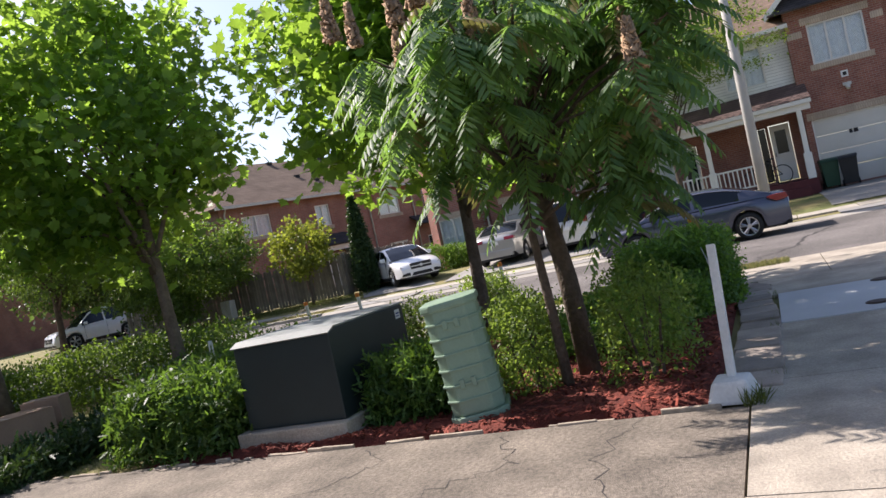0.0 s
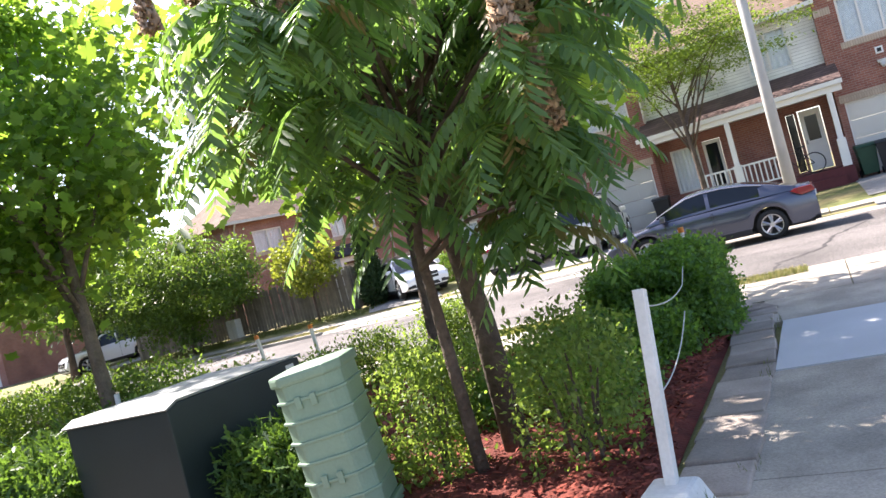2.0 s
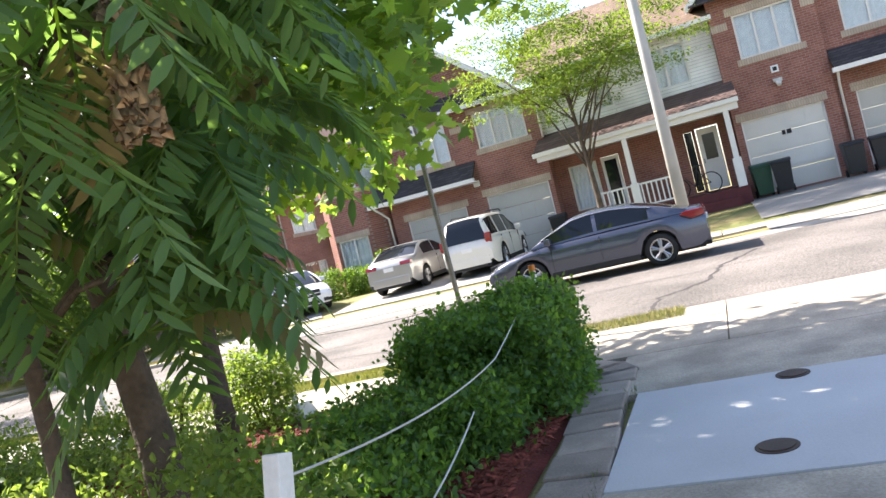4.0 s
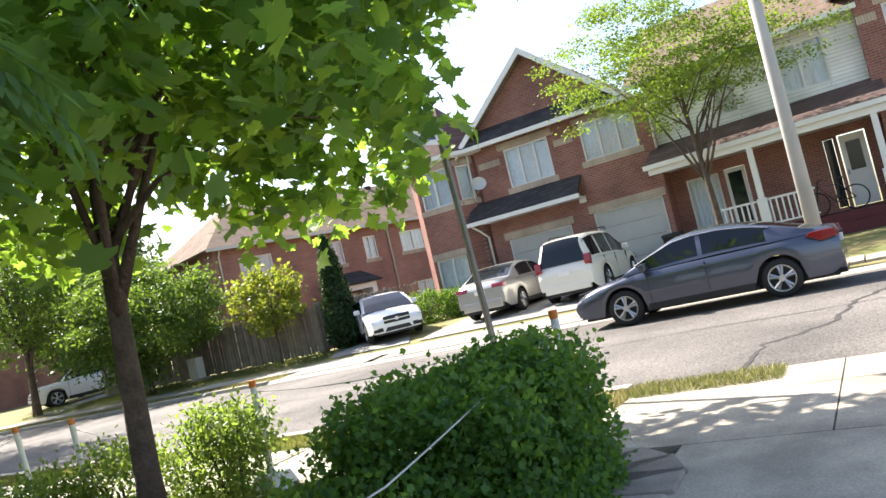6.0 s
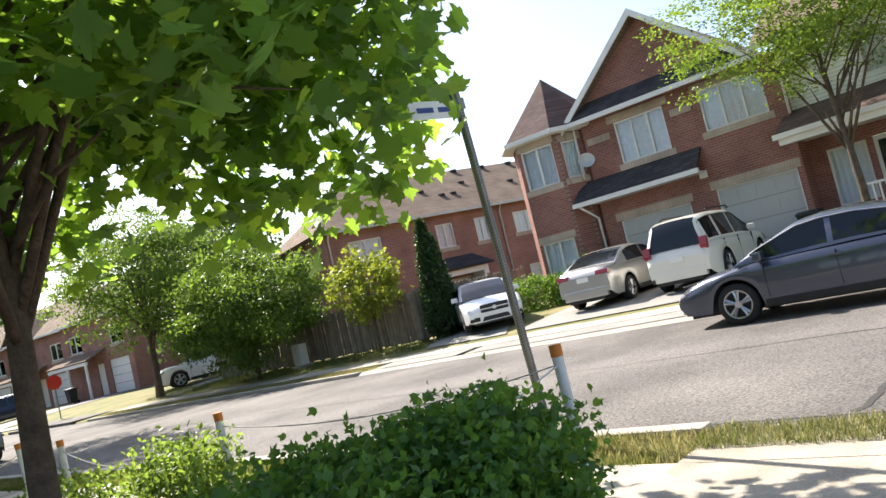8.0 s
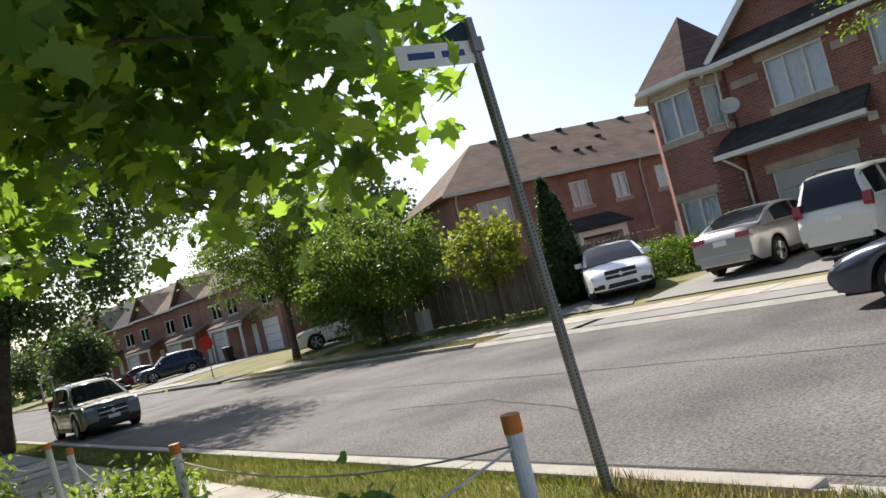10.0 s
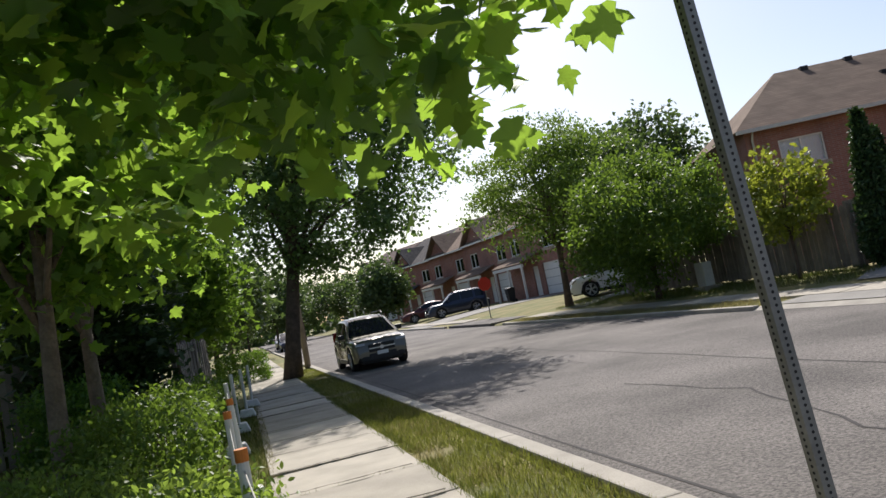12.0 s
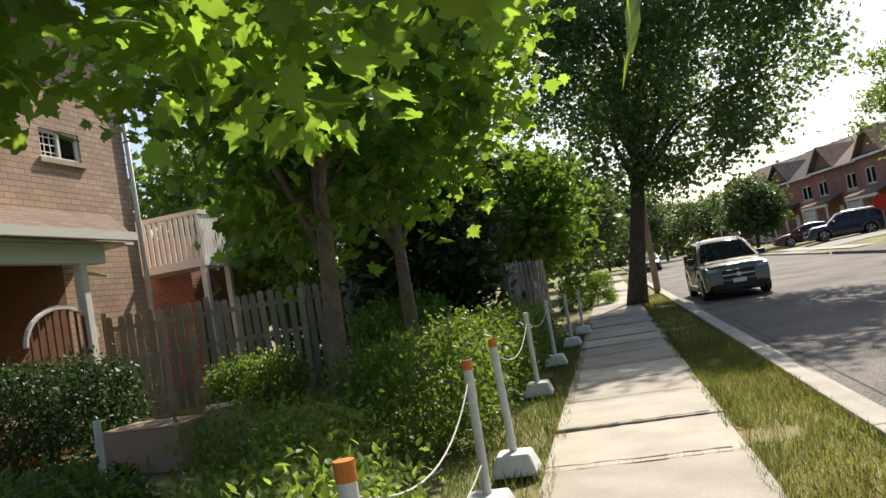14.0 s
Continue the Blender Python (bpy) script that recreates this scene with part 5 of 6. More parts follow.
car("white sporty sedan facing the street on the slanting driveway", "parked cars", (25.75, 11.7, 0.24), 224.0, WHITEPAINT, 4.63, 1.78, SEDAN_DECK, SEDAN_ROOF, (-1.36, 1.34), 0.325, 0.91,
    (-1.45, 0.85), [(-1.13, -1.05), (-0.22, -0.12)], (-2.34, -1.9, 0.55, 0.87, 0.80, 0.93), (1.86, 2.26, 0.50, 0.78, 0.58, 0.70), spokes=5)
car("sand-coloured compact utility car parked at the near kerb", "parked cars", (13.98, 22.3, -0.10), 271.0, SAND, 4.40, 1.70, LOW_DECK, LOW_ROOF, (-1.28, 1.34), 0.34, 0.95,
    (-1.95, 0.85), [(-1.32, -1.22), (-0.3, -0.2)], (-2.20, -2.06, 0.60, 0.76, 0.86, 1.18), (1.93, 2.15, 0.46, 0.74, 0.70, 0.84), rack=True, spokes=6, cladding=BLACKPLASTIC)
car("white utility car beside the far lawn", "parked cars", (27.0, 29.8, 0.26), 158.0, WHITEPAINT, 4.5, 1.82, SUV_DECK, SUV_ROOF, (-1.28, 1.34), 0.36, 1.03,
    (-1.95, 0.85), [(-1.32, -1.22), (-0.3, -0.2)], (-2.23, -2.08, 0.66, 0.88, 0.92, 1.3), (1.92, 2.17, 0.5, 0.84, 0.70, 0.90))
car("navy utility car parked in front of the far row", "parked cars", (25.6, 52.0, 0.18), 175.0, NAVY, 4.7, 1.85, SUV_DECK, SUV_ROOF, (-1.28, 1.34), 0.36, 1.03,
    (-1.95, 0.85), [(-1.32, -1.22), (-0.3, -0.2)], (-2.23, -2.08, 0.66, 0.88, 0.92, 1.3), (1.92, 2.17, 0.5, 0.84, 0.70, 0.90))
car("maroon sedan beyond the navy car", "parked cars", (24.6, 56.5, 0.12), 175.0, MAROON, 4.6, 1.8, SEDAN_DECK, SEDAN_ROOF, (-1.37, 1.33), 0.325, 0.90,
    (-1.45, 0.85), [(-1.13, -1.05), (-0.22, -0.12)], (-2.34, -1.86, 0.60, 0.885, 0.80, 0.97), (1.78, 2.2, 0.52, 0.80, 0.62, 0.74))
for x, yy, mt, lab in ((14.0, 62.0, NAVY, "dark car far along the near kerb"), (14.2, 74.0, SILVER, "pale car far along the near kerb")):
    car(lab, "parked cars", (x, yy, -0.10), 268.0, mt, 4.6, 1.8, SEDAN_DECK, SEDAN_ROOF, (-1.37, 1.33), 0.325, 0.90,
        (-1.45, 0.85), [(-1.13, -1.05), (-0.22, -0.12)], (-2.34, -1.86, 0.60, 0.885, 0.80, 0.97), (1.78, 2.2, 0.52, 0.80, 0.62, 0.74))

# ---- street furniture ----
lp = thing("street_lamp", "tall pale spun-concrete lamp pole by the far kerb", "lamp pole", at=(21.55, -1.57, -0.02))
part("pole", Geo().tube([(0, 0, -0.1), (0, 0, 4), (0, 0, 9)], [0.15, 0.125, 0.09], 16), LAMPPOLE, lp, smooth=True)
part("arm", Geo().tube([(0, 0, 8.7), (-0.9, 0, 9.2), (-1.8, 0, 9.3)], 0.04, 8), GALV, lp, smooth=True)
part("lamp_head", Geo().box(-2.3, -1.7, -0.14, 0.14, 9.2, 9.34), UBOX, lp, bevel=0.04)

sp = thing("sign_post", "perforated galvanised steel post with street-name blades", "sign post", at=(12.213, 0.868, -0.03))
g = Geo()
post_m = Matrix.Rotation(radians(-4.5), 4, "Y") @ Matrix.Rotation(radians(0.9), 4, "X")
g.box(-0.026, 0.026, -0.026, 0.026, -0.05, 3.08, 0, post_m)
part("post", g, GALV, sp, bevel=0.004)
hole = mesh_of("punched_hole", Geo().tube([(0, 0, -0.0008), (0, 0, 0.0008)], 0.0065, 8), DARK)
for k in range(112):
    for nx_, ny_, rx, ry in ((-0.0262, 0, 0, 90), (0, -0.0262, 90, 0)):
        o = part("punched_hole", hole, None, sp)
        o.matrix_basis = post_m @ pose(nx_, ny_, 0.06 + 0.0254 * k, rx, ry, 0)
blade = part("blade", Geo().box(-0.62, -0.02, -0.004, 0.004, 2.80, 2.94, 0, post_m), SIGNWHITE, sp, "white street-name blade with grey bars")
part("text_bar", Geo().box(-0.54, -0.34, -0.007, -0.0045, 2.85, 2.89, 0, post_m).box(-0.28, -0.1, -0.007, -0.0045, 2.85, 2.89, 0, post_m), SIGNBLUE, blade)
part("blade", Geo().box(-0.034, -0.030, 0.0, 0.5, 2.95, 3.07, 0, post_m), SIGNBLUE, sp, "blue street-name blade")
part("bracket", Geo().box(-0.04, 0.04, -0.04, 0.04, 2.86, 2.95, 0, post_m), GALV, sp)

st = thing("stop_sign", "red octagonal sign on a thin post by the side street", "sign", at=(22.9, 36.6, 0.0))
part("post", Geo().tube([(0, 0, -0.1), (0, 0, 2.1)], 0.03, 8), GALV, st)
part("plate", Geo().prism([(0.38 * math.cos(math.pi / 8 + k * math.pi / 4), 1.85 + 0.38 * math.sin(math.pi / 8 + k * math.pi / 4)) for k in range(8)], "y", -0.045, -0.035), SIGNRED, st)

wp = thing("utility_pole", "weathered wooden utility pole by the near kerb", "utility pole", at=(12.42, 27.3, 0))
part("pole", Geo().tube([(0, 0, -0.1), (0.05, 0, 7.5)], [0.115, 0.085], 12), WOODPOLE, wp, smooth=True)

# rope posts in white-painted footings
def rope_post(x, yy, top, cap, lean, square=False, turn=0.0):
    p = thing("rope_post", "white post with orange cap in a concrete footing" if cap else "white painted square post in a pale concrete footing", "post",
              "rope posts along the walk", at=(x, yy, 0.0), turn=turn)
    m = Matrix.Rotation(radians(lean[0]), 4, "X") @ Matrix.Rotation(radians(lean[1]), 4, "Y")
    ft = Geo().add([(-0.17, -0.16, 0), (0.17, -0.16, 0), (0.17, 0.16, 0), (-0.17, 0.16, 0), (-0.12, -0.11, 0.15), (0.12, -0.11, 0.15), (0.12, 0.11, 0.15), (-0.12, 0.11, 0.15)],
                   [(0, 3, 2, 1), (4, 5, 6, 7), (0, 1, 5, 4), (1, 2, 6, 5), (2, 3, 7, 6), (3, 0, 4, 7)])
    part("footing", ft, POSTWHITE, p, "pale cast footing", bevel=0.025)
    if square:
        part("shaft", Geo().box(-0.028, 0.028, -0.028, 0.028, 0.1, top, 0, m), POSTWHITE, p, bevel=0.005)
    else:
        part("shaft", Geo().tube([m @ Vector((0, 0, 0.1)), m @ Vector((0, 0, top - (0.06 if cap else 0)))], 0.029, 14), POSTWHITE, p, smooth=False)
    if cap:
        part("cap", Geo().tube([m @ Vector((0, 0, top - 0.06)), m @ Vector((0, 0, top))], 0.032, 14), ORANGE, p, "orange painted band")
    return m @ Vector((0, 0, top - 0.10)) + Vector((x, yy, 0))


pa = rope_post(4.60, -1.20, 1.06, False, (0.0, 15.5), square=True, turn=-6)
pb = rope_post(10.335, -0.61, 1.02, True, (0.0, 0.0))
pc = rope_post(10.13, 2.19, 0.96, True, (0, 0))
pd = rope_post(10.02, 4.60, 0.94, True, (-4, 0))
pe = rope_post(10.06, 5.60, 0.965, True, (-5, -2))
pf = rope_post(9.93, 8.9, 0.95, False, (2, 0))
pg = rope_post(9.96, 11.4, 0.95, False, (0, 0))
ph = rope_post(10.10, 13.7, 0.92, False, (3, 0))
pi_ = rope_post(10.22, 15.8, 0.9, False, (0, 2))
pj = rope_post(7.0, 5.2, 0.85, False, (0, 2))


def rope(p, q, sag, n=14, r=0.0042):
    pts = [p.lerp(q, i / n) - Vector((0, 0, sag * 4 * (i / n) * (1 - i / n))) for i in range(n + 1)]
    solid("rope", Geo().tube(pts, r, 6), ROPE, "slack white rope strung between the posts", "rope", "ropes")


for p, q, s in ((pa + Vector((0, 0, 0.03)), Vector((7.6, -0.95, 0.68)), 0.06), (Vector((7.6, -0.95, 0.68)), pb, 0.02), (pa - Vector((0, 0, 0.42)), Vector((6.7, -1.08, 0.6)), 0.08), (pb, pc, 0.10), (pc, pd, 0.22),
                (pc - Vector((0, 0, 0.3)), pd - Vector((0, 0, 0.5)), 0.1), (pe, pf, 0.2), (pf, pg, 0.15), (pg, ph, 0.15), (ph, pi_, 0.1)):
    rope(p, q, s)

# transformer cabinet on its pad
tb = thing("transformer_cabinet", "dark green transformer cabinet with pale grey lid on concrete pad", "utility cabinet", at=(4.72, 2.0, 0), turn=0)
part("pad", Geo().box(-0.10, 1.54, -0.15, 1.0, -0.02, 0.16), CONCRETE, tb, "chipped concrete pad", bevel=0.02)
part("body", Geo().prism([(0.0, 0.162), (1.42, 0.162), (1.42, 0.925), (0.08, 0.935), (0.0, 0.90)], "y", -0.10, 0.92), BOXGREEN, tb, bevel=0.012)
# lid coloured far paler than the body below it
part("lid", Geo().prism([(-0.015, 0.905), (0.08, 0.941), (1.44, 0.931), (1.44, 0.946), (0.08, 0.957), (-0.025, 0.915)], "y", -0.115, 0.935), BOXTOP, tb, "pale grey lid")
lab_ = part("warning_label", Geo().box(1.24, 1.34, -0.103, -0.1005, 0.80, 0.89), SIGNWHITE, tb)
part("text_bar", Geo().box(1.255, 1.325, -0.105, -0.1032, 0.845, 0.86).box(1.255, 1.31, -0.105, -0.1032, 0.82, 0.832), SIGNBLUE, lab_)

# cable pedestal
pd_ = thing("cable_pedestal", "tall pale green ribbed plastic cable pedestal", "utility pedestal", at=(4.98, 0.775, 0.0), turn=18)
pd_.matrix_basis = pose(4.98, 0.775, -0.02, -4.2, -1.6, 0) @ pose(0, 0, 0, 0, 0, 18) @ Matrix.Diagonal((1.2, 1.2, 1.05, 1.0))
part("plinth", Geo().prism([(-0.23, -0.13), (-0.15, -0.20), (0.15, -0.20), (0.23, -0.13), (0.23, 0.13), (0.15, 0.20), (-0.15, 0.20), (-0.23, 0.13)], "z", 0.0, 0.09), PEDGREEN, pd_, bevel=0.012)
part("shell", Geo().prism([(-0.21, -0.11), (-0.14, -0.18), (0.14, -0.18), (0.21, -0.11), (0.21, 0.11), (0.14, 0.18), (-0.14, 0.18), (-0.21, 0.11)], "z", 0.09, 0.93), PEDGREEN, pd_, bevel=0.02)
part("cap", Geo().prism([(-0.225, -0.12), (-0.15, -0.195), (0.15, -0.195), (0.225, -0.12), (0.225, 0.12), (0.15, 0.195), (-0.15, 0.195), (-0.225, 0.12)], "z", 0.90, 0.965), PEDGREEN, pd_, bevel=0.02)
for k in range(6):
    z = 0.2 + 0.12 * k
    part("rib", Geo().prism([(-0.222, -0.115), (-0.148, -0.19), (0.148, -0.19), (0.222, -0.115), (0.222, 0.115), (0.148, 0.19), (-0.148, 0.19), (-0.222, 0.115)], "z", z, z + 0.018), PEDGREEN, pd_, bevel=0.005)
for z in (0.30, 0.76):
    for yy in (-0.03, 0.05):
        part("latch", Geo().box(-0.228, -0.212, yy - 0.016, yy + 0.016, z, z + 0.07), PEDGREEN, pd_, bevel=0.004)

# grey utility boxes by the far fence
ub = thing("utility_box", "pair of pale grey metal utility cabinets on a pad", "utility cabinet", at=(24.2, 19.1, 0.16), turn=-8)
ub.scale = (0.85, 0.85, 0.85)
part("pad", Geo().box(-0.3, 0.4, -0.45, 0.45, -0.05, 0.12), CONCRETE, ub)
for s in (-0.17, 0.17):
    bx_ = part("cabinet", Geo().box(-0.15, 0.2, s - 0.155, s + 0.155, 0.13, 1.0), UBOX, ub, bevel=0.02)
    part("door", Geo().box(-0.165, -0.152, s - 0.13, s + 0.13, 0.2, 0.94), UBOX, bx_)

# bins by the garage doors
def bin_(x, yy, turn, mat, label):
    b = thing("wheeled_bin", label, "bin", "wheeled bins", at=(x, yy, gz(x) + 0.03), turn=turn)
    part("tub", Geo().add([(-0.22, -0.22, 0.08), (0.22, -0.22, 0.08), (0.22, 0.22, 0.08), (-0.22, 0.22, 0.08), (-0.29, -0.28, 0.95), (0.29, -0.28, 0.95), (0.29, 0.28, 0.95), (-0.29, 0.28, 0.95)],
                         [(0, 3, 2, 1), (4, 5, 6, 7), (0, 1, 5, 4), (1, 2, 6, 5), (2, 3, 7, 6), (3, 0, 4, 7)]), mat, b, bevel=0.02)
    part("lid", Geo().prism([(-0.33, 0.95), (0.32, 0.95), (0.32, 0.99), (0.05, 1.06), (-0.30, 1.02)], "y", -0.30, 0.30), mat, b, bevel=0.015)
    part("handle", Geo().tube([(0.33, -0.22, 0.97), (0.38, -0.22, 1.0), (0.38, 0.22, 1.0), (0.33, 0.22, 0.97)], 0.015, 6), mat, b)
    for s in (-0.24, 0.24):
        part("wheel", Geo().tube([(0.24, s - 0.03, 0.11), (0.24, s + 0.03, 0.11)], 0.11, 14), RUBBER, b)


for x, yy, t_, mt, lb in ((28.9, -3.72, 4, GREENPLASTIC, "dark green wheeled bin beside the porch"), (28.7, -4.30, -3, BLACKPLASTIC, "black wheeled bin in front of the garage"),
                          (28.8, -6.3, 2, BLACKPLASTIC, "black wheeled bin between the garages"), (28.75, -7.05, -4, BLACKPLASTIC, "black wheeled bin between the garages"),
                          (28.9, 2.78, 3, BLACKPLASTIC, "black wheeled bin at the porch corner"), (28.6, 48.5, 3, BLACKPLASTIC, "black wheeled bin by the far row")):
    bin_(x, yy, t_, mt, lb)


def bicycle(at, turn, label):
    b = thing("bicycle", label, "bicycle", at=at, turn=turn)
    for x in (-0.5, 0.5):
        pts = [(x + 0.33 * math.cos(2 * math.pi * k / 24), 0, 0.34 + 0.33 * math.sin(2 * math.pi * k / 24)) for k in range(25)]
        part("wheel", Geo().tube(pts, 0.018, 6), RUBBER, b)
    part("frame", Geo().tube([(-0.5, 0, 0.34), (-0.15, 0, 0.80), (0.38, 0, 0.82), (0.0, 0, 0.32), (-0.5, 0, 0.34)], 0.016, 6).tube([(0.5, 0, 0.34), (0.36, 0, 0.95)], 0.016, 6).tube([(0.0, 0, 0.32), (-0.18, 0, 0.92)], 0.016, 6), BLACKPLASTIC, b)
    part("handlebar", Geo().tube([(0.3, -0.25, 1.0), (0.36, 0, 0.96), (0.3, 0.25, 1.0)], 0.014, 6), BLACKPLASTIC, b)
    part("saddle", Geo().box(-0.32, -0.06, -0.06, 0.06, 0.92, 0.97), BLACKPLASTIC, b, bevel=0.02)


bicycle((28.9, -1.75, 0.86), 80, "dark bicycle leaning on the porch rail")
bicycle((28.9, -8.1, gz(28.9) + 0.03), 80, "dark bicycle in front of the grey garage")

# ---- fences ----
def fence(label, pts, height, base, seed, detail=True, gap=0.155, bw=0.135, mat=FENCEWOOD):
    rng_ = random.Random(seed)
    f = thing("fence", label, "fence")
    pk = mesh_of("picket", Geo().prism([(-bw / 2, 0.03), (bw / 2, 0.03), (bw / 2, height - 0.05), (0.0, height), (-bw / 2, height - 0.05)], "y", -0.011, 0.011), mat)
    for (x0, y0), (x1, y1) in zip(pts, pts[1:]):
        d = Vector((x1 - x0, y1 - y0, 0))
        ang = math.degrees(math.atan2(d.y, d.x))
        n_ = max(1, int(d.length / gap))
        for k in range(n_):
            s = (k + 0.5) / n_
            o = part("picket", pk, None, f)
            o.matrix_basis = pose(x0 + d.x * s, y0 + d.y * s, base + rng_.uniform(-0.03, 0.03), rng_.uniform(-1, 1), rng_.uniform(-1.2, 1.2), ang + rng_.uniform(-2, 2))
        mm = pose(x0, y0, base, 0, 0, ang)
        for z in (0.25, height * 0.55, height - 0.3):
            part("rail", Geo().box(0, d.length, 0.012, 0.05, z, z + 0.09, 0, mm), mat, f)
        m_ = int(d.length / 2.4) + 1
        for k in range(m_ + 1):
            u = d.length * k / m_
            part("post", Geo().box(u - 0.05, u + 0.05, 0.052, 0.15, -0.1, height + 0.06, 0, mm), mat, f, bevel=0.008)
    return f


fence("weathered grey board fence behind the far lawn", [(25.0, 25.5), (25.0, 13.75), (29.9, 12.75)], 1.62, 0.22, 3)
fence("weathered grey picket fence of the near garden", [(2.05, 12.2), (5.2, 13.85), (7.9, 15.4)], 1.95, -0.03, 4, True, 0.165, 0.115, NEARFENCE)
fence("taller grey fence panel beyond the spruce", [(8.9, 15.5), (9.3, 20.5)], 1.7, -0.03, 6)

# ---- near garden house: its front faces the street, porch before it, balcony behind the corner ----
nh = thing("garden_house", "tan brick house with shingled porch roof and white balcony", "house", at=(1.90, 13.8, 0), turn=90)
g = Geo()
wall_with_holes(g, "y", 0, 0.3, -7.0, 0.0, -0.1, 7.6, [(-2.38, -1.35, 4.78, 5.32), (-6.2, -4.6, 4.4, 5.7)])
part("wall", g, BRICK_TAN, nh)
part("side_wall", Geo().box(-0.3, 0, 0.302, 8, -0.1, 7.6), BRICK_TAN, nh)
part("side_wall", Geo().box(-7.0, -6.7, 0.302, 8, -0.1, 7.6), BRICK_TAN, nh)
window(nh, "y", 0, -2.38, -1.35, 4.78, 5.32, 2, 1, False, drape=DARK)
window(nh, "y", 0, -6.2, -4.6, 4.4, 5.7, 2, 1, False, drape=DARK)
part("sill", Geo().box(-2.46, -1.27, -0.06, 0.1, 4.69, 4.777), STONE, nh)
slope(nh, [(-7.0, -1.3, 3.24), (-2.15, -1.3, 3.24), (-0.75, 0.02, 3.86), (-7.0, 0.02, 3.86)], 0.06, SHINGLE, "brown shingle porch roof", "porch_roof")
gutter(nh, (-7.0, -1.34, 3.08), (-2.1, -1.34, 3.08))
part("porch_beam", Geo().box(-7.0, -2.75, -1.2, -1.0, 2.72, 3.02), TRIM, nh)
part("porch_ceiling", Geo().box(-7.0, -2.0, -1.24, -0.01, 3.03, 3.07), TRIM, nh)
part("porch_post", Geo().box(-3.35, -3.2, -1.18, -1.03, 0.5, 2.72), TRIM, nh, bevel=0.015)
part("porch_floor", Geo().box(-7.0, -2.6, -1.3, -0.01, -0.05, 0.5), CEDARWOOD, nh)
part("porch_wall", Geo().box(-7.0, -2.35, -0.06, -0.004, 0.5, 3.02), CEDARWOOD, nh, "brown boarded porch wall")
part("porch_bracket", Geo().tube([(-2.55, -0.3, 2.75), (-2.35, -0.9, 2.55)], 0.03, 6), TRIM, nh)
arc = [(-3.85 + 0.75 * math.cos(math.pi - math.pi * k / 14), -1.1, 1.55 + 0.52 * math.sin(math.pi * k / 14)) for k in range(15)]
ar = part("arched_trellis", Geo().tube(arc, 0.04, 6), POSTWHITE, nh, "white arched porch trellis")
for k in range(9):
    x = -4.5 + 0.16 * k
    part("trellis_bar", Geo().box(x, x + 0.03, -1.115, -1.085, 0.5, 1.55 + 0.52 * math.sqrt(max(0, 1 - ((x + 3.85) / 0.75) ** 2))), CEDARWOOD, ar)
part("downpipe", Geo().tube([(0.04, -0.06, 7.4), (0.04, -0.06, 0.0)], 0.05, 8), TRIM, nh, smooth=True)
slope(nh, [(-7.4, -0.4, 7.5), (0.4, -0.4, 7.5), (0.4, 4.0, 10), (-7.4, 4.0, 10)], 0.1, SHINGLE)
slope(nh, [(-7.4, 8.4, 7.5), (0.4, 8.4, 7.5), (0.4, 4.0, 10), (-7.4, 4.0, 10)], 0.1, SHINGLE)
part("rear_wing", Geo().box(2.4, 6.0, 0.35, 6, -0.1, 3.6), BRICK, nh, "red brick rear wing")
bl = part("balcony", Geo().box(1.2, 2.38, -0.72, 1.2, 2.74, 2.92), TRIM, nh, "white slatted balcony")
part("balcony_rail", Geo().box(1.2, 1.28, -0.72, 1.2, 3.88, 3.97).box(1.28, 2.38, -0.72, -0.64, 3.88, 3.97), TRIM, bl)
bm_ = mesh_of("slat", Geo().box(-0.015, 0.015, -0.04, 0.04, 2.92, 3.88), TRIM)
for k in range(15):
    o = part("slat", bm_, None, bl)
    o.matrix_basis = pose(1.24, -0.66 + 0.13 * k, 0)
for k in range(8):
    o = part("slat", bm_, None, bl)
    o.matrix_basis = pose(1.36 + 0.13 * k, -0.68, 0, 0, 0, 90)
for u in (1.22, 2.25):
    part("balcony_post", Geo().box(u, u + 0.12, -0.7, -0.58, 0, 2.74), TRIM, bl)

# cartons left on the lawn
for x, yy, t_, s in ((5.78, 7.75, -10, (0.58, 0.30, 0.47)), (6.58, 7.85, 30, (0.20, 0.25, 0.55))):
    cb = thing("carton", "faded cardboard carton standing on the lawn", "box", "cartons on the lawn", at=(x, yy, -0.03), turn=t_)
    part("box", Geo().box(-s[0], s[0], -s[1], s[1], 0, s[2]), CARDBOARD, cb, bevel=0.01)
    part("flap", Geo().box(-s[0] + 0.02, -0.01, -s[1] - 0.01, s[1] + 0.01, s[2] + 0.001, s[2] + 0.012).box(0.01, s[0] - 0.02, -s[1] - 0.01, s[1] + 0.01, s[2] + 0.001, s[2] + 0.012), CARDBOARD, cb)
    part("tape", Geo().box(-0.03, 0.03, -s[1] - 0.013, s[1] + 0.013, s[2] + 0.0125, s[2] + 0.0145), STONE, cb)

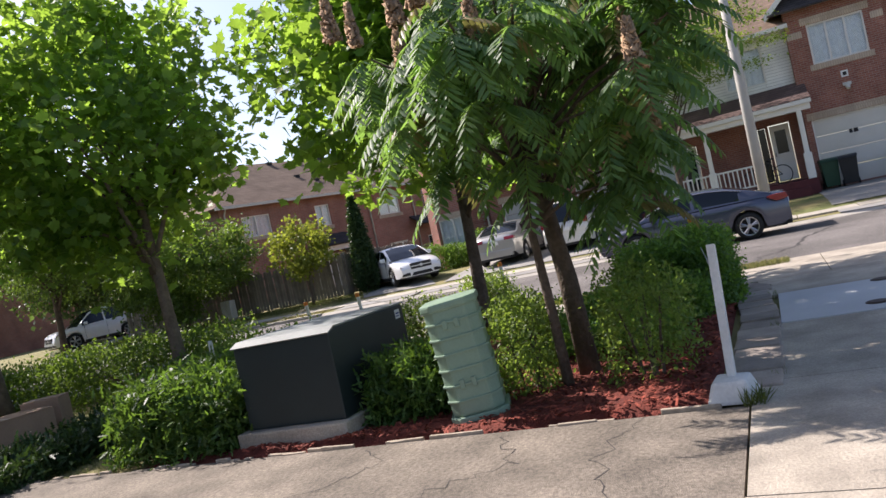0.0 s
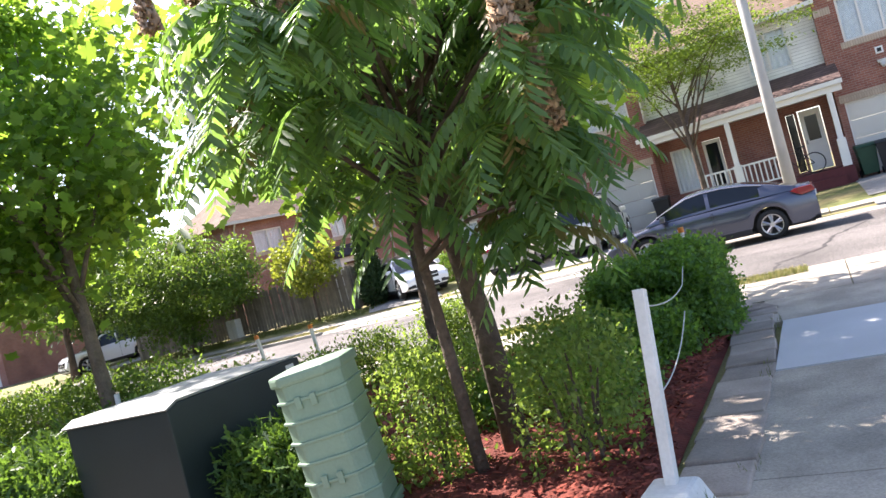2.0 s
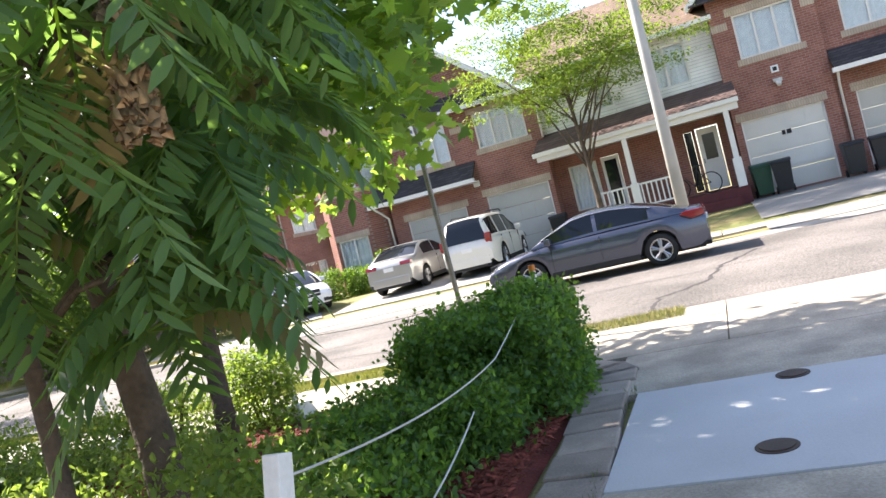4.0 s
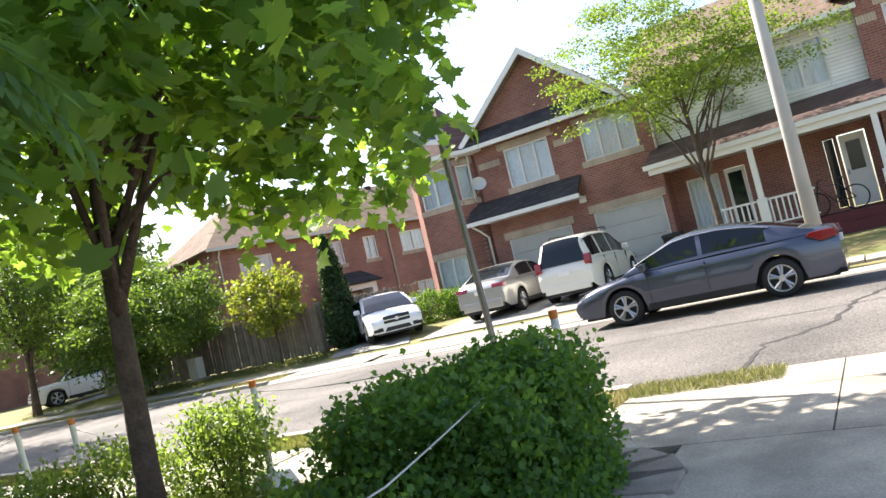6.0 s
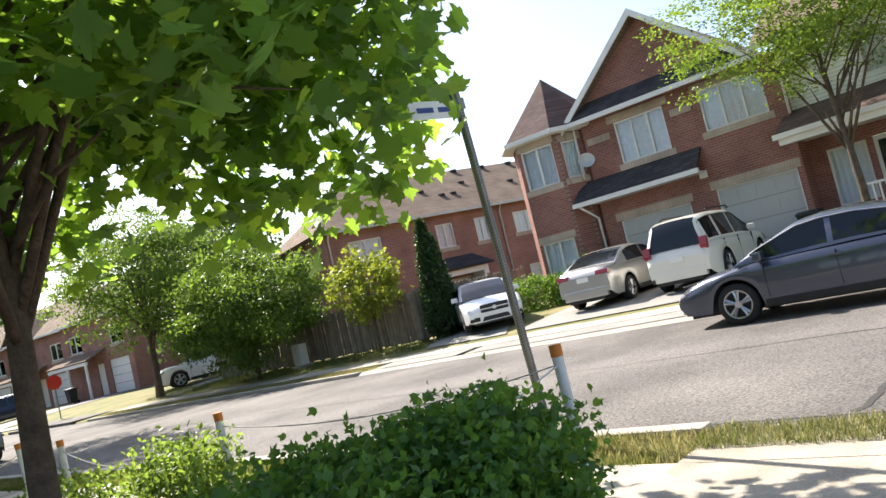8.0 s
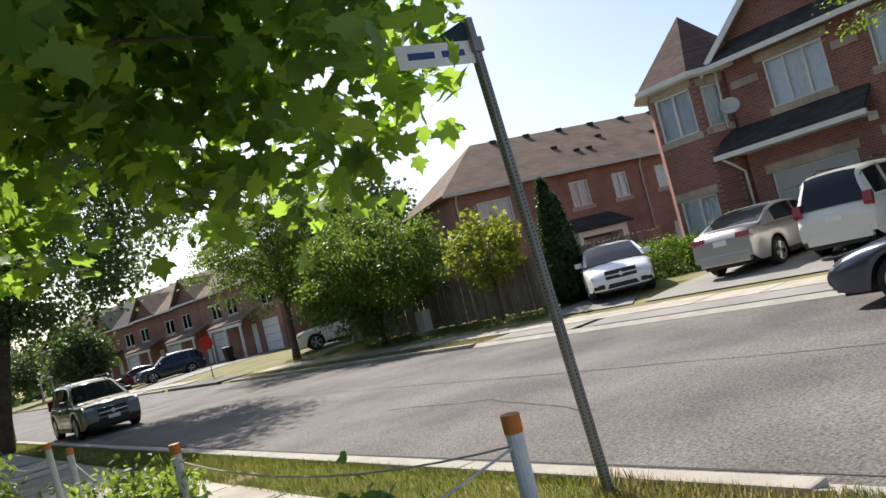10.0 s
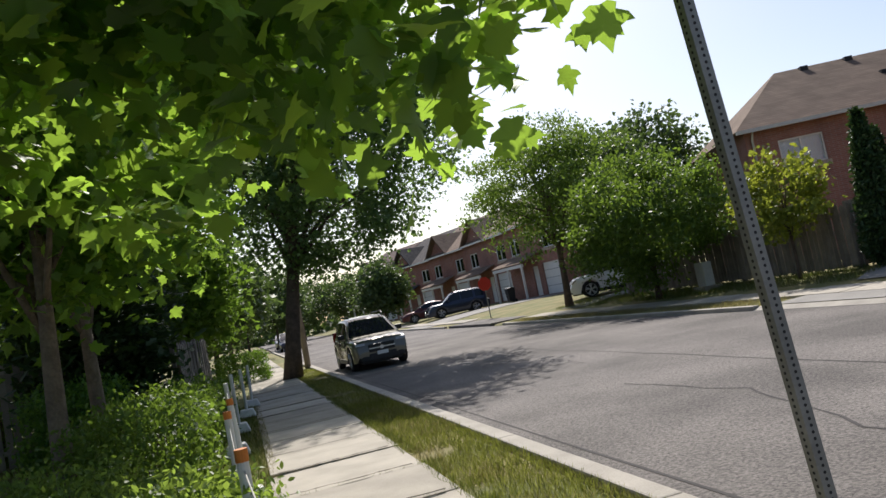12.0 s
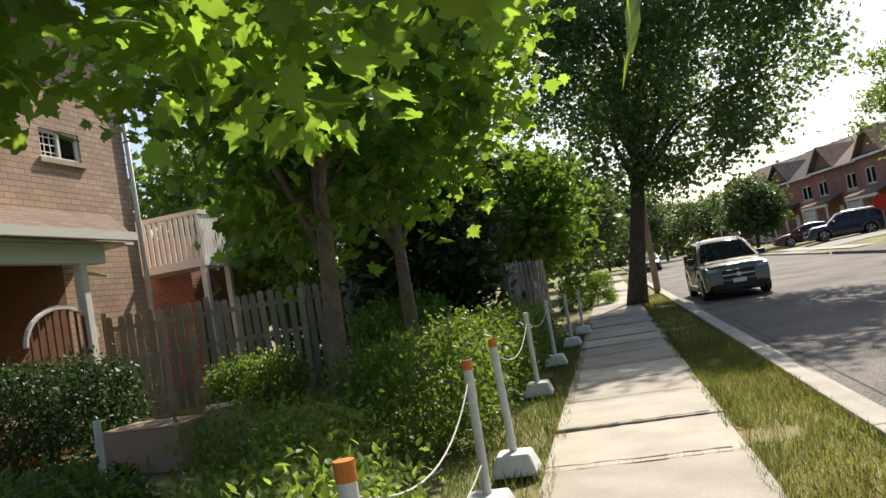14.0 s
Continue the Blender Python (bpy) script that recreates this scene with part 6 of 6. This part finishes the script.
# ---- far row along the street ----
def far_house(at, turn, w, label, wall_mat, roof_mat, gable=True):
    h = thing("townhouse", label, "house", "far row", at=at, turn=turn)
    g_ = Geo()
    hl = [(0.8, 2.4, 3.3, 4.5), (w - 2.4, w - 0.8, 3.3, 4.5), (w / 2 - 0.4, w / 2 + 0.5, 0.1, 2.2), (w - 3.0, w - 0.6, 0.1, 2.3)]
    wall_with_holes(g_, "y", 0.0, 0.3, 0, w, -0.2, 5.4, hl)
    part("wall", g_, wall_mat, h)
    for u in (0.0, w - 0.3):
        part("side_wall", Geo().box(u, u + 0.3, 0.3, 9, -0.2, 5.4), wall_mat, h)
    if gable:
        part("gable_wall", Geo().prism([(0.3, 5.4), (2.6, 7.2), (4.6, 5.4)], "y", 0.02, 0.25), wall_mat, h)
    for a, b, c, d in hl[:2]:
        window(h, "y", 0.0, a, b, c, d, 2, 0, True)
    part("front_door", Geo().box(hl[2][0], hl[2][1], 0.08, 0.14, 0.1, 2.2), TRIM, h)
    gd = part("garage_door", Geo().box(hl[3][0], hl[3][1], 0.08, 0.14, 0.1, 2.3), TRIM, h, "white garage door")
    for k in range(1, 4):
        part("door_groove", Geo().box(hl[3][0] + 0.05, hl[3][1] - 0.05, 0.072, 0.079, 0.1 + 0.55 * k, 0.12 + 0.55 * k), DARK, gd)
    slope(h, [(-0.3, -0.4, 5.35), (w + 0.3, -0.4, 5.35), (w + 0.3, 4.5, 8.3), (-0.3, 4.5, 8.3)], 0.12, roof_mat)
    slope(h, [(-0.3, 9.4, 5.35), (w + 0.3, 9.4, 5.35), (w + 0.3, 4.5, 8.3), (-0.3, 4.5, 8.3)], 0.12, roof_mat)
    if gable:
        slope(h, [(0.0, -0.5, 5.3), (2.6, -0.5, 7.35), (2.6, 3.3, 7.35), (0.0, 0.0, 5.3)], 0.1, roof_mat)
        slope(h, [(4.9, -0.5, 5.3), (2.6, -0.5, 7.35), (2.6, 3.3, 7.35), (4.9, 0.0, 5.3)], 0.1, roof_mat)
    slope(h, [(-0.1, -1.5, 2.6), (w - 3.2, -1.5, 2.6), (w - 3.2, 0.02, 3.2), (-0.1, 0.02, 3.2)], 0.08, roof_mat, "porch roof", "porch_roof")
    part("porch_beam", Geo().box(0, w - 3.3, -1.45, -1.3, 2.3, 2.5), TRIM, h)
    for u in (0.2, (w - 3.3) / 2, w - 3.5):
        part("porch_post", Geo().box(u - 0.07, u + 0.07, -1.44, -1.31, -0.1, 2.3), TRIM, h)
    gutter(h, (-0.3, -0.42, 5.22), (w + 0.3, -0.42, 5.22))
    return h


# front faces local -y; turned so that it faces the street
far_house((30.6, 53.0, 0.3), 270 + 4, 8.5, "brick corner house with white-trimmed bay beyond the side street", BRICK_ROW, SHINGLE, False)
far_house((30.2, 62.0, 0.3), 270 + 6, 8.5, "brown-roofed brick townhouse with porch and white garage", BRICK_ROW, SHINGLE)
far_house((29.2, 71.0, 0.3), 270 + 10, 8.0, "brick townhouse with gable in the far row", BRICK, SHINGLE)
far_house((27.6, 80.5, 0.3), 270 + 14, 8.5, "dark-roofed brick townhouse in the far row", BRICK, SHINGLE_DK)
far_house((25.0, 90.5, 0.3), 270 + 18, 8.5, "russet-roofed townhouse at the bend", BRICK_ROW, SHINGLE_RED)

# ---- trees and planting ----
tree("maple_tree", "young broad-leaved maple with dense low crown in the bed", "tree", (8.85, 2.1, 0), 4.6, (9.37, 1.85, 4.2), (2.85, 3.0, 2.2), 0.10, MAPLE_LEAF, L_MAPLE, 0.16, 470, 30, 0.22, 11,
     tilt=0.75, low=-0.9, n_limbs=22, hollow=0.2, bend=0.05, lean=0.25, skirt=0.22)
tree("maple_tree", "broad-leaved maple on the lawn beside the walk", "tree", (8.32, 6.95, -0.03), 4.6, (8.45, 7.8, 4.5), (2.35, 2.1, 2.7), 0.12, MAPLE_LEAF, L_MAPLE, 0.15, 300, 34, 0.24, 12,
     bark=BARK_PALE, tilt=0.75, n_limbs=18, hollow=0.3, lean=0.3, bend=0.06)
tree("maple_tree", "slender maple further along the lawn", "tree", (8.1, 10.8, -0.03), 4.6, (7.8, 11.0, 4.7), (2.0, 2.0, 2.3), 0.13, ROUGH_LEAF, L_MAPLE, 0.17, 200, 34, 0.28, 13, bark=BARK_PALE)
tree("street_tree", "tall dark-leaved street tree by the near kerb", "tree", (11.55, 22.6, -0.03), 8.6, (13.5, 22.6, 7.8), (5.0, 4.2, 5.1), 0.26, ROUGH_LEAF, L_BIG, 0.155, 460, 120, 0.36, 14, low=-0.92, n_limbs=30)
tree("spruce_tree", "dark spruce behind the hedge", "tree", (7.6, 14.2, -0.03), 6.2, (7.6, 14.2, 2.4), (1.5, 1.5, 2.4), 0.14, SPRAY, L_CEDAR, 0.26, 260, 34, 0.22, 15, tilt=0.5)
tree("locust_tree", "feathery yellow-green honey locust before the porch", "tree", (27.0, 1.05, 0.28), 5.6, (26.7, 1.0, 6.3), (2.4, 4.1, 2.2), 0.11, OVAL_LEAF, L_LOCUST, 0.105, 190, 130, 0.30, 16, tilt=0.45, n_limbs=20, flat=0.28, hollow=0.15, bend=0.25)
tree("locust_tree", "airy locust tree on the far lawn", "tree", (23.6, 28.1, 0.08), 5.6, (23.6, 27.7, 5.3), (3.8, 4.3, 3.0), 0.17, OVAL_LEAF, L_BUSHTREE, 0.15, 180, 130, 0.34, 17, flat=0.5, n_limbs=24, hollow=0.2)
tree("bush_tree", "round dense multi-stemmed tree before the fence", "tree", (23.4, 20.6, 0.1), 3.2, (23.4, 20.4, 2.75), (2.5, 3.3, 2.25), 0.10, OVAL_LEAF, L_BUSHTREE, 0.15, 170, 150, 0.27, 18, hollow=0.4, flat=0.65)
tree("young_maple", "small golden-green maple beside the fence", "tree", (24.2, 15.0, 0.18), 2.6, (24.2, 15.0, 2.35), (1.25, 1.5, 1.15), 0.05, ROUGH_LEAF, L_YELLOW, 0.16, 110, 26, 0.17, 19, hollow=0.25)
for x, yy, h, s in ((24.95, 12.85, 3.65, 20), (25.75, 13.3, 3.25, 21)):
    rng = np.random.default_rng(s)
    t = thing("cedar_tree", "narrow dark green columnar cedar", "tree", "cedars at the fence corner", at=(x, yy, 0.25))
    n = 9000
    z = rng.random(n) ** 0.85 * h
    r = 0.55 * np.clip((1 - z / h), 0, 1) ** 0.62 * np.minimum(1, 0.5 + z / 0.8) * np.sqrt(rng.uniform(0.5, 1.05, n))
    a = rng.uniform(0, 2 * np.pi, n)
    p = np.stack([r * np.cos(a), r * np.sin(a), z], 1) + rng.normal(size=(n, 3)) * 0.03
    part("trunk", Geo().tube([(0, 0, -0.05), (0, 0, h * 0.8)], [0.08, 0.02], 8), BARK, t)
    part("crown", scatter("crown", SPRAY[0], SPRAY[1], p, turns(n, rng, 0.9), rng.uniform(0.08, 0.17, n), L_CEDAR), None, t)

# staghorn sumac: leaning stems, long feathered leaves, upright seed heads
def sumac(at, seed):
    rng = np.random.default_rng(seed)
    t = thing("sumac_tree", "staghorn sumac with drooping feathered leaves and rusty seed heads", "tree", at=at)
    g_ = Geo()
    tips = []
    main = [((0, 0, -0.05), (0.02, 0.03, 0.9), (0.0, 0.10, 1.7), (0.1, 0.16, 2.6)), ((-0.40, 0.10, -0.05), (-0.43, 0.10, 0.6), (-0.40, 0.14, 1.5), (-0.2, 0.05, 2.4))]
    for n_, st_ in enumerate(main):
        r0 = 0.10 if n_ == 0 else 0.05
        g_.tube(st_, [r0, r0 * 0.85, r0 * 0.65, r0 * 0.35], 10)
        for k in range(34 if n_ == 0 else 20):
            a = rng.uniform(0, 2 * math.pi)
            s0 = Vector(st_[2]).lerp(Vector(st_[3]), rng.uniform(-0.15, 1.0))
            reach = rng.uniform(0.4, 1.2)
            e = s0 + Vector((-0.30 + math.cos(a) * reach, -0.22 + math.sin(a) * reach * 1.2, rng.uniform(0.15, 1.45)))
            g_.tube([s0, s0.lerp(e, 0.5) + Vector((0, 0, 0.10)), e], [0.020, 0.014, 0.009], 6)
            tips.append(e)
    part("trunk", g_, BARK, t, smooth=True)
    places, rots, sizes, dry = [], [], [], []
    stems = Geo()
    for e in tips:
        for k in range(int(rng.integers(10, 15))):
            a = rng.uniform(0, 2 * math.pi)
            L_ = rng.uniform(0.42, 0.62)
            out_ = Vector((math.cos(a), math.sin(a), 0))
            o = e + Vector((0, 0, rng.uniform(-0.25, 0.05)))
            rise = rng.uniform(-0.15, 0.3)
            faded = rng.random() < 0.05
            pts = []
            for i in range(13):
                s = i / 12
                pts.append(o + out_ * (L_ * s * (1 - 0.15 * s)) + Vector((0, 0, L_ * (rise * s - 0.62 * s * s))))
            stems.tube([pts[0], pts[4], pts[8], pts[12]], [0.006, 0.005, 0.004, 0.002], 4, cap=False)
            for i in range(2, 13):
                d = (pts[i] - pts[i - 1]).normalized()
                for sgn in (1, -1):
                    lat = d.cross(Vector((0, 0, 1))).normalized() * sgn
                    tip = (lat * 0.8 + d * 0.35 + Vector((0, 0, -0.55 + rng.normal() * 0.15))).normalized()
                    nrm = tip.cross(d).normalized()
                    x_ = tip.cross(nrm).normalized()
                    m_ = np.array([[x_.x, tip.x, nrm.x], [x_.y, tip.y, nrm.y], [x_.z, tip.z, nrm.z]])
                    (dry if faded else places).append((pts[i], m_, 0.16 * rng.uniform(0.8, 1.15) * (1 - 0.35 * abs(i / 12 - 0.45))))
    leaf = fan([(0, 0), (0.10, 0.2), (0.12, 0.55), (0, 1.0), (-0.12, 0.55), (-0.10, 0.2)], 0.3)
    for nm, lst, mt, lb in (("crown", places, L_SUMAC, ""), ("faded_leaves", dry, L_SUMACDRY, "leaves turning straw-coloured")):
        me_ = scatter(nm, leaf[0], leaf[1], np.array([p for p, _, _ in lst]), np.array([m for _, m, _ in lst]), np.array([s for _, _, s in lst]), mt)
        part(nm, me_, None, t, lb)
    part("stalk", stems, L_SHRUB, t, kind="stuff")
    for e in tips[::2]:
        h_ = rng.uniform(0.28, 0.42)
        n_ = 420
        e = e + (Vector((e.x, e.y, 0)).normalized() + Vector((-0.6, -0.5, 0))) * rng.uniform(0.2, 0.34) + Vector((0, 0, rng.uniform(0.05, 0.26)))
        z = rng.random(n_)
        r = 0.062 * (1 - z) ** 0.6 * (0.6 + 0.5 * rng.random(n_))
        a = rng.uniform(0, 2 * np.pi, n_)
        p = np.stack([e.x + r * np.cos(a), e.y + r * np.sin(a), e.z + 0.06 + z * h_], 1)
        bud = [(-0.5, 0, 0), (0.5, 0, 0), (0, 0.5, 0.3), (0, 0, 1.0)]
        part("seed_head", scatter("seed_head", bud, [(0, 1, 3), (1, 2, 3), (2, 0, 3)], p, turns(n_, rng, 0.5), rng.uniform(0.03, 0.055, n_), SEED), None, t, "rusty upright seed cone")
    return t


sumac((5.85, 0.05, 0.0), 31)

# clipped hedge and loose shrubs in the bed
shrub("hedge", "dense dark green clipped hedge along the pavers", (9.05, -0.44, 0.0), (0.62, 0.70, 0.84), ROUGH_LEAF, L_HEDGE, 0.045, 900, 30, 0.055, 41, "hedge", boxy=0.35, stems=12)
shrub("hedge", "taller tip of the green hedge at its street end", (9.5, -0.7, 0.0), (0.36, 0.36, 0.93), ROUGH_LEAF, L_HEDGE, 0.045, 340, 28, 0.05, 39, "hedge", boxy=0.25, stems=6)
shrub("hedge", "middle lobe of the green hedge, a little lower", (8.2, -0.15, 0.0), (0.58, 0.70, 0.40), ROUGH_LEAF, L_HEDGE, 0.047, 700, 28, 0.075, 40, "hedge", boxy=0.3, stems=8)
shrub("hedge", "low green planting beside the hedge", (7.3, 0.15, 0.0), (0.95, 0.8, 0.28), OVAL_LEAF, L_HEDGE, 0.05, 480, 26, 0.09, 42, "hedge", boxy=0.4, stems=10)
shrub("shrub", "loose small-leaved light green shrub", (5.5, -0.56, 0.0), (0.33, 0.36, 0.92), OVAL_LEAF, L_SHRUB, 0.042, 190, 18, 0.055, 43, group="shrubs in the bed")
shrub("shrub", "loose small-leaved light green shrub by the pedestal", (5.5, 0.47, 0.0), (0.26, 0.25, 0.88), OVAL_LEAF, L_SHRUB, 0.042, 180, 20, 0.045, 44, group="shrubs in the bed")
shrub("shrub", "leggy light green shrub behind the sumac", (6.8, 0.85, 0.0), (0.35, 0.35, 0.7), OVAL_LEAF, L_SHRUB, 0.042, 150, 18, 0.07, 45, group="shrubs in the bed")
shrub("juniper", "low spreading juniper with bright tips", (5.35, 1.45, 0.0), (0.5, 0.38, 0.55), NEEDLE, L_JUNIPER, 0.10, 330, 24, 0.05, 46, group="junipers in the bed")
shrub("juniper", "broad spreading juniper beside the cabinet", (5.3, 3.75, 0.0), (0.75, 0.85, 0.72), NEEDLE, L_JUNIPER, 0.11, 620, 26, 0.07, 47, group="junipers in the bed")
shrub("juniper", "wide low juniper mass", (6.7, 4.1, 0.0), (1.1, 0.8, 0.5), NEEDLE, L_JUNIPER, 0.12, 620, 26, 0.08, 48, group="junipers in the bed")
shrub("shrub", "rounded leafy shrub along the walk", (9.9, 2.4, 0.0), (0.32, 0.36, 0.8), OVAL_LEAF, L_SHRUB, 0.05, 260, 20, 0.07, 49, group="shrubs along the walk")
for x, yy, r, h, s in ((9.55, 3.35, 0.42, 0.66, 65), (8.95, 3.85, 0.5, 0.56, 66), (8.0, 3.4, 0.5, 0.5, 67)):
    shrub("shrub", "loose low shrub of the bed, light green", (x, yy, 0.0), (r, r, h), OVAL_LEAF, L_SHRUB, 0.048, 190, 18, 0.07, s, group="shrubs along the walk")
shrub("shrub", "rounded leafy shrub along the walk", (8.8, 5.1, 0.0), (0.42, 0.4, 0.66), OVAL_LEAF, L_SHRUB, 0.055, 150, 16, 0.08, 50, group="shrubs along the walk")
shrub("shrub", "leggy light green shrub by the maple on the lawn", (8.1, 5.5, 0.0), (0.42, 0.4, 0.72), OVAL_LEAF, L_SHRUB, 0.055, 150, 16, 0.08, 51, group="shrubs along the walk")
shrub("hedge", "rough hedge along the walk, dark inside", (9.0, 8.6, -0.03), (0.75, 2.3, 0.95), OVAL_LEAF, L_BUSHTREE, 0.07, 620, 22, 0.10, 52, "hedge", boxy=0.4, stems=14)
shrub("hedge", "rough hedge further along the walk", (9.2, 12.6, -0.03), (0.6, 1.8, 0.85), OVAL_LEAF, L_BUSH, 0.07, 420, 20, 0.10, 53, "hedge", boxy=0.4, stems=10)
shrub("shrub", "white-flecked rose bush at the picket fence", (5.0, 11.9, -0.03), (0.75, 0.5, 0.8), OVAL_LEAF, L_BUSHTREE, 0.07, 260, 20, 0.09, 54)
shrub("shrub", "large dark shrub by the garden house", (3.65, 8.6, -0.03), (1.1, 0.85, 1.25), OVAL_LEAF, L_DARK, 0.07, 560, 26, 0.10, 55)
shrub("juniper", "low juniper by the cartons", (5.1, 6.0, -0.03), (1.4, 0.6, 0.26), NEEDLE, L_CEDAR, 0.12, 420, 22, 0.05, 56, group="junipers in the bed")
shrub("shrub", "clipped round green ball shrub", (10.1, 25.5, -0.03), (0.9, 0.9, 1.05), OVAL_LEAF, L_BUSH, 0.07, 420, 18, 0.06, 57, boxy=0.1)
for x, yy, rx, h, s in ((28.0, 10.2, 0.55, 0.95, 61), (27.9, 11.5, 0.7, 1.1, 62), (28.2, 9.0, 0.4, 1.3, 63), (27.6, 8.75, 0.4, 0.6, 64)):
    shrub("shrub", "rounded evergreen shrub at the foot of the turret", (x, yy, 0.28), (rx, rx, h), OVAL_LEAF, L_BUSH, 0.09, 200, 16, 0.08, s, group="shrubs by the turret")

shrub("shrub", "dense garden shrub behind the picket fence", (5.2, 16.3, -0.03), (1.4, 1.6, 2.6), ROUGH_LEAF, L_BUSH, 0.11, 520, 26, 0.14, 58)
shrub("shrub", "dark shrub beneath the spruce", (7.4, 12.6, -0.03), (0.8, 0.8, 1.3), OVAL_LEAF, L_HEDGE, 0.09, 300, 22, 0.10, 59)
# greenery behind the near fences and along the far street
for n_, (x, yy, h, r, s) in enumerate(((4.5, 18.5, 5.0, 2.6, 71), (-1.5, 24.0, 8.5, 3.2, 84), (1.6, 21.5, 6.0, 2.2, 85), (8.0, 26.0, 5.5, 2.6, 72), (9.0, 36.0, 6.0, 3.0, 73), (13.5, 70.0, 7.0, 3.6, 74), (22.6, 64.0, 5.5, 2.6, 75), (18.0, 96.0, 7.0, 4.5, 76),
                                       (25.0, 98.0, 7.0, 4.5, 77), (11.0, 92.0, 7.5, 4.5, 78), (9.5, 50.0, 6.5, 3.4, 79), (28.5, 32.5, 8.0, 3.4, 80), (33.0, 36.0, 9.5, 4.0, 83), (33, 100, 7, 4.5, 81), (3, 60, 7, 4.5, 82))):
    tree("street_tree", "leafy green tree further down the street", "tree", (x, yy, 0.0), h * 0.8, (x, yy, h * 0.62), (r, r, h * 0.42), 0.14, ROUGH_LEAF, L_FAR if yy > 30 else L_BUSH, 0.30, 230, 34, 0.42, s,
         group="distant street trees", n_limbs=10)

# distance: a wooded rise closing the street
rng = np.random.default_rng(90)
n = 16000
a = rng.uniform(-1, 1, n)
p = np.stack([15 + a * 150, 125 + 14 * rng.random(n) - 20 * a * a, rng.random(n) ** 1.3 * (7.5 + 1.5 * np.sin(a * 40) + 1.2 * np.sin(a * 97))], 1)
me = scatter("far_woods", ROUGH_LEAF[0], ROUGH_LEAF[1], p, turns(n, rng, 0.9), rng.uniform(0.8, 1.8, n), L_FAR)
tagged(new("far_woods", me), "hazy green woods at the end of the street", "woods", kind="stuff")

# grass: blades on the strips that the walk passes
def grass(name, label, x0, x1, y0, y1, n_, h, mat, seed, zf=None, patch=0.35):
    rng_ = np.random.default_rng(seed)
    x, y_ = rng_.uniform(x0, x1, n_), rng_.uniform(y0, y1, n_)
    keep = np.array([noise.noise((a * 1.1, b * 1.1, seed)) > -patch for a, b in zip(x, y_)])
    x, y_ = x[keep], y_[keep]
    z = np.array([zf(a) if zf else -0.04 for a in x])
    me_ = scatter(name, BLADE[0], BLADE[1], np.stack([x, y_, z], 1), turns(len(x), rng_, 0.3), rng_.uniform(0.5, 1.25, len(x)) * h, mat)
    return tagged(new(name, me_), label, "grass", kind="stuff")


grass("grass", "short patchy grass between walk and kerb", 11.66, 12.46, -0.25, 12, 26000, 0.07, L_VERGE, 101)
grass("grass", "short patchy grass between walk and kerb, further along", 11.66, 12.46, 12, 26, 14000, 0.07, L_VERGE, 102)
grass("grass", "straw-coloured tufts along the strip", 11.66, 12.44, -0.25, 14, 8000, 0.085, L_DRY, 103, patch=0.0)
grass("grass", "overgrown dry grass at the apron edge", 11.68, 12.42, -0.46, 0.9, 2000, 0.09, L_DRY, 104)
grass("grass", "weedy grass strip across the kerb mouth", 11.9, 12.40, -1.75, -0.4, 2600, 0.06, L_GRASS, 105, zf=lambda a: 0.006)
grass("grass", "straw tufts across the kerb mouth", 11.9, 12.40, -1.75, -0.4, 1500, 0.07, L_DRY, 113, zf=lambda a: 0.006)
grass("grass", "tuft at the foot of the sign post", 12.16, 12.44, 0.72, 1.05, 130, 0.13, L_DRY, 106)
grass("grass", "lawn under the trees", 4.6, 10.2, 4.5, 16, 30000, 0.06, L_GRASS, 107)
grass("grass", "rough verge beside the rope posts", 9.5, 10.28, -0.2, 16, 9000, 0.10, L_GRASS, 108)
grass("grass", "far lawn by the fence", 21.0, 21.85, 12.6, 29, 9000, 0.10, L_DRY, 109, zf=gz)
grass("grass", "far lawn by the fence", 23.25, 25.0, 12.4, 29, 12000, 0.12, L_GRASS, 110, zf=gz)
grass("grass", "weeds at the footing and joint", 4.36, 4.6, -1.4, -1.26, 110, 0.11, L_GRASS, 111, zf=lambda a: 0.0, patch=1)
for k in range(14):
    grass("weeds", "weeds in the sidewalk joint", 10.28, 11.62, 0.60 + 1.22 * k, 0.64 + 1.22 * k, 70, 0.03, L_GRASS, 120 + k, zf=lambda a: 0.0, patch=0.05)
grass("grass", "dry creeping weeds on the slab edge", 10.2, 10.36, -0.2, 18, 3800, 0.05, L_DRY, 140, zf=lambda a: 0.0, patch=0.1)
grass("grass", "green weeds on the kerb-side slab edge", 11.58, 11.74, -0.2, 18, 3800, 0.06, L_GRASS, 141, zf=lambda a: 0.0, patch=0.15)
grass("grass", "weeds along the paver joint", 5.0, 9.0, -1.53, -1.44, 300, 0.06, L_GRASS, 112, zf=lambda a: 0.0, patch=0.1)
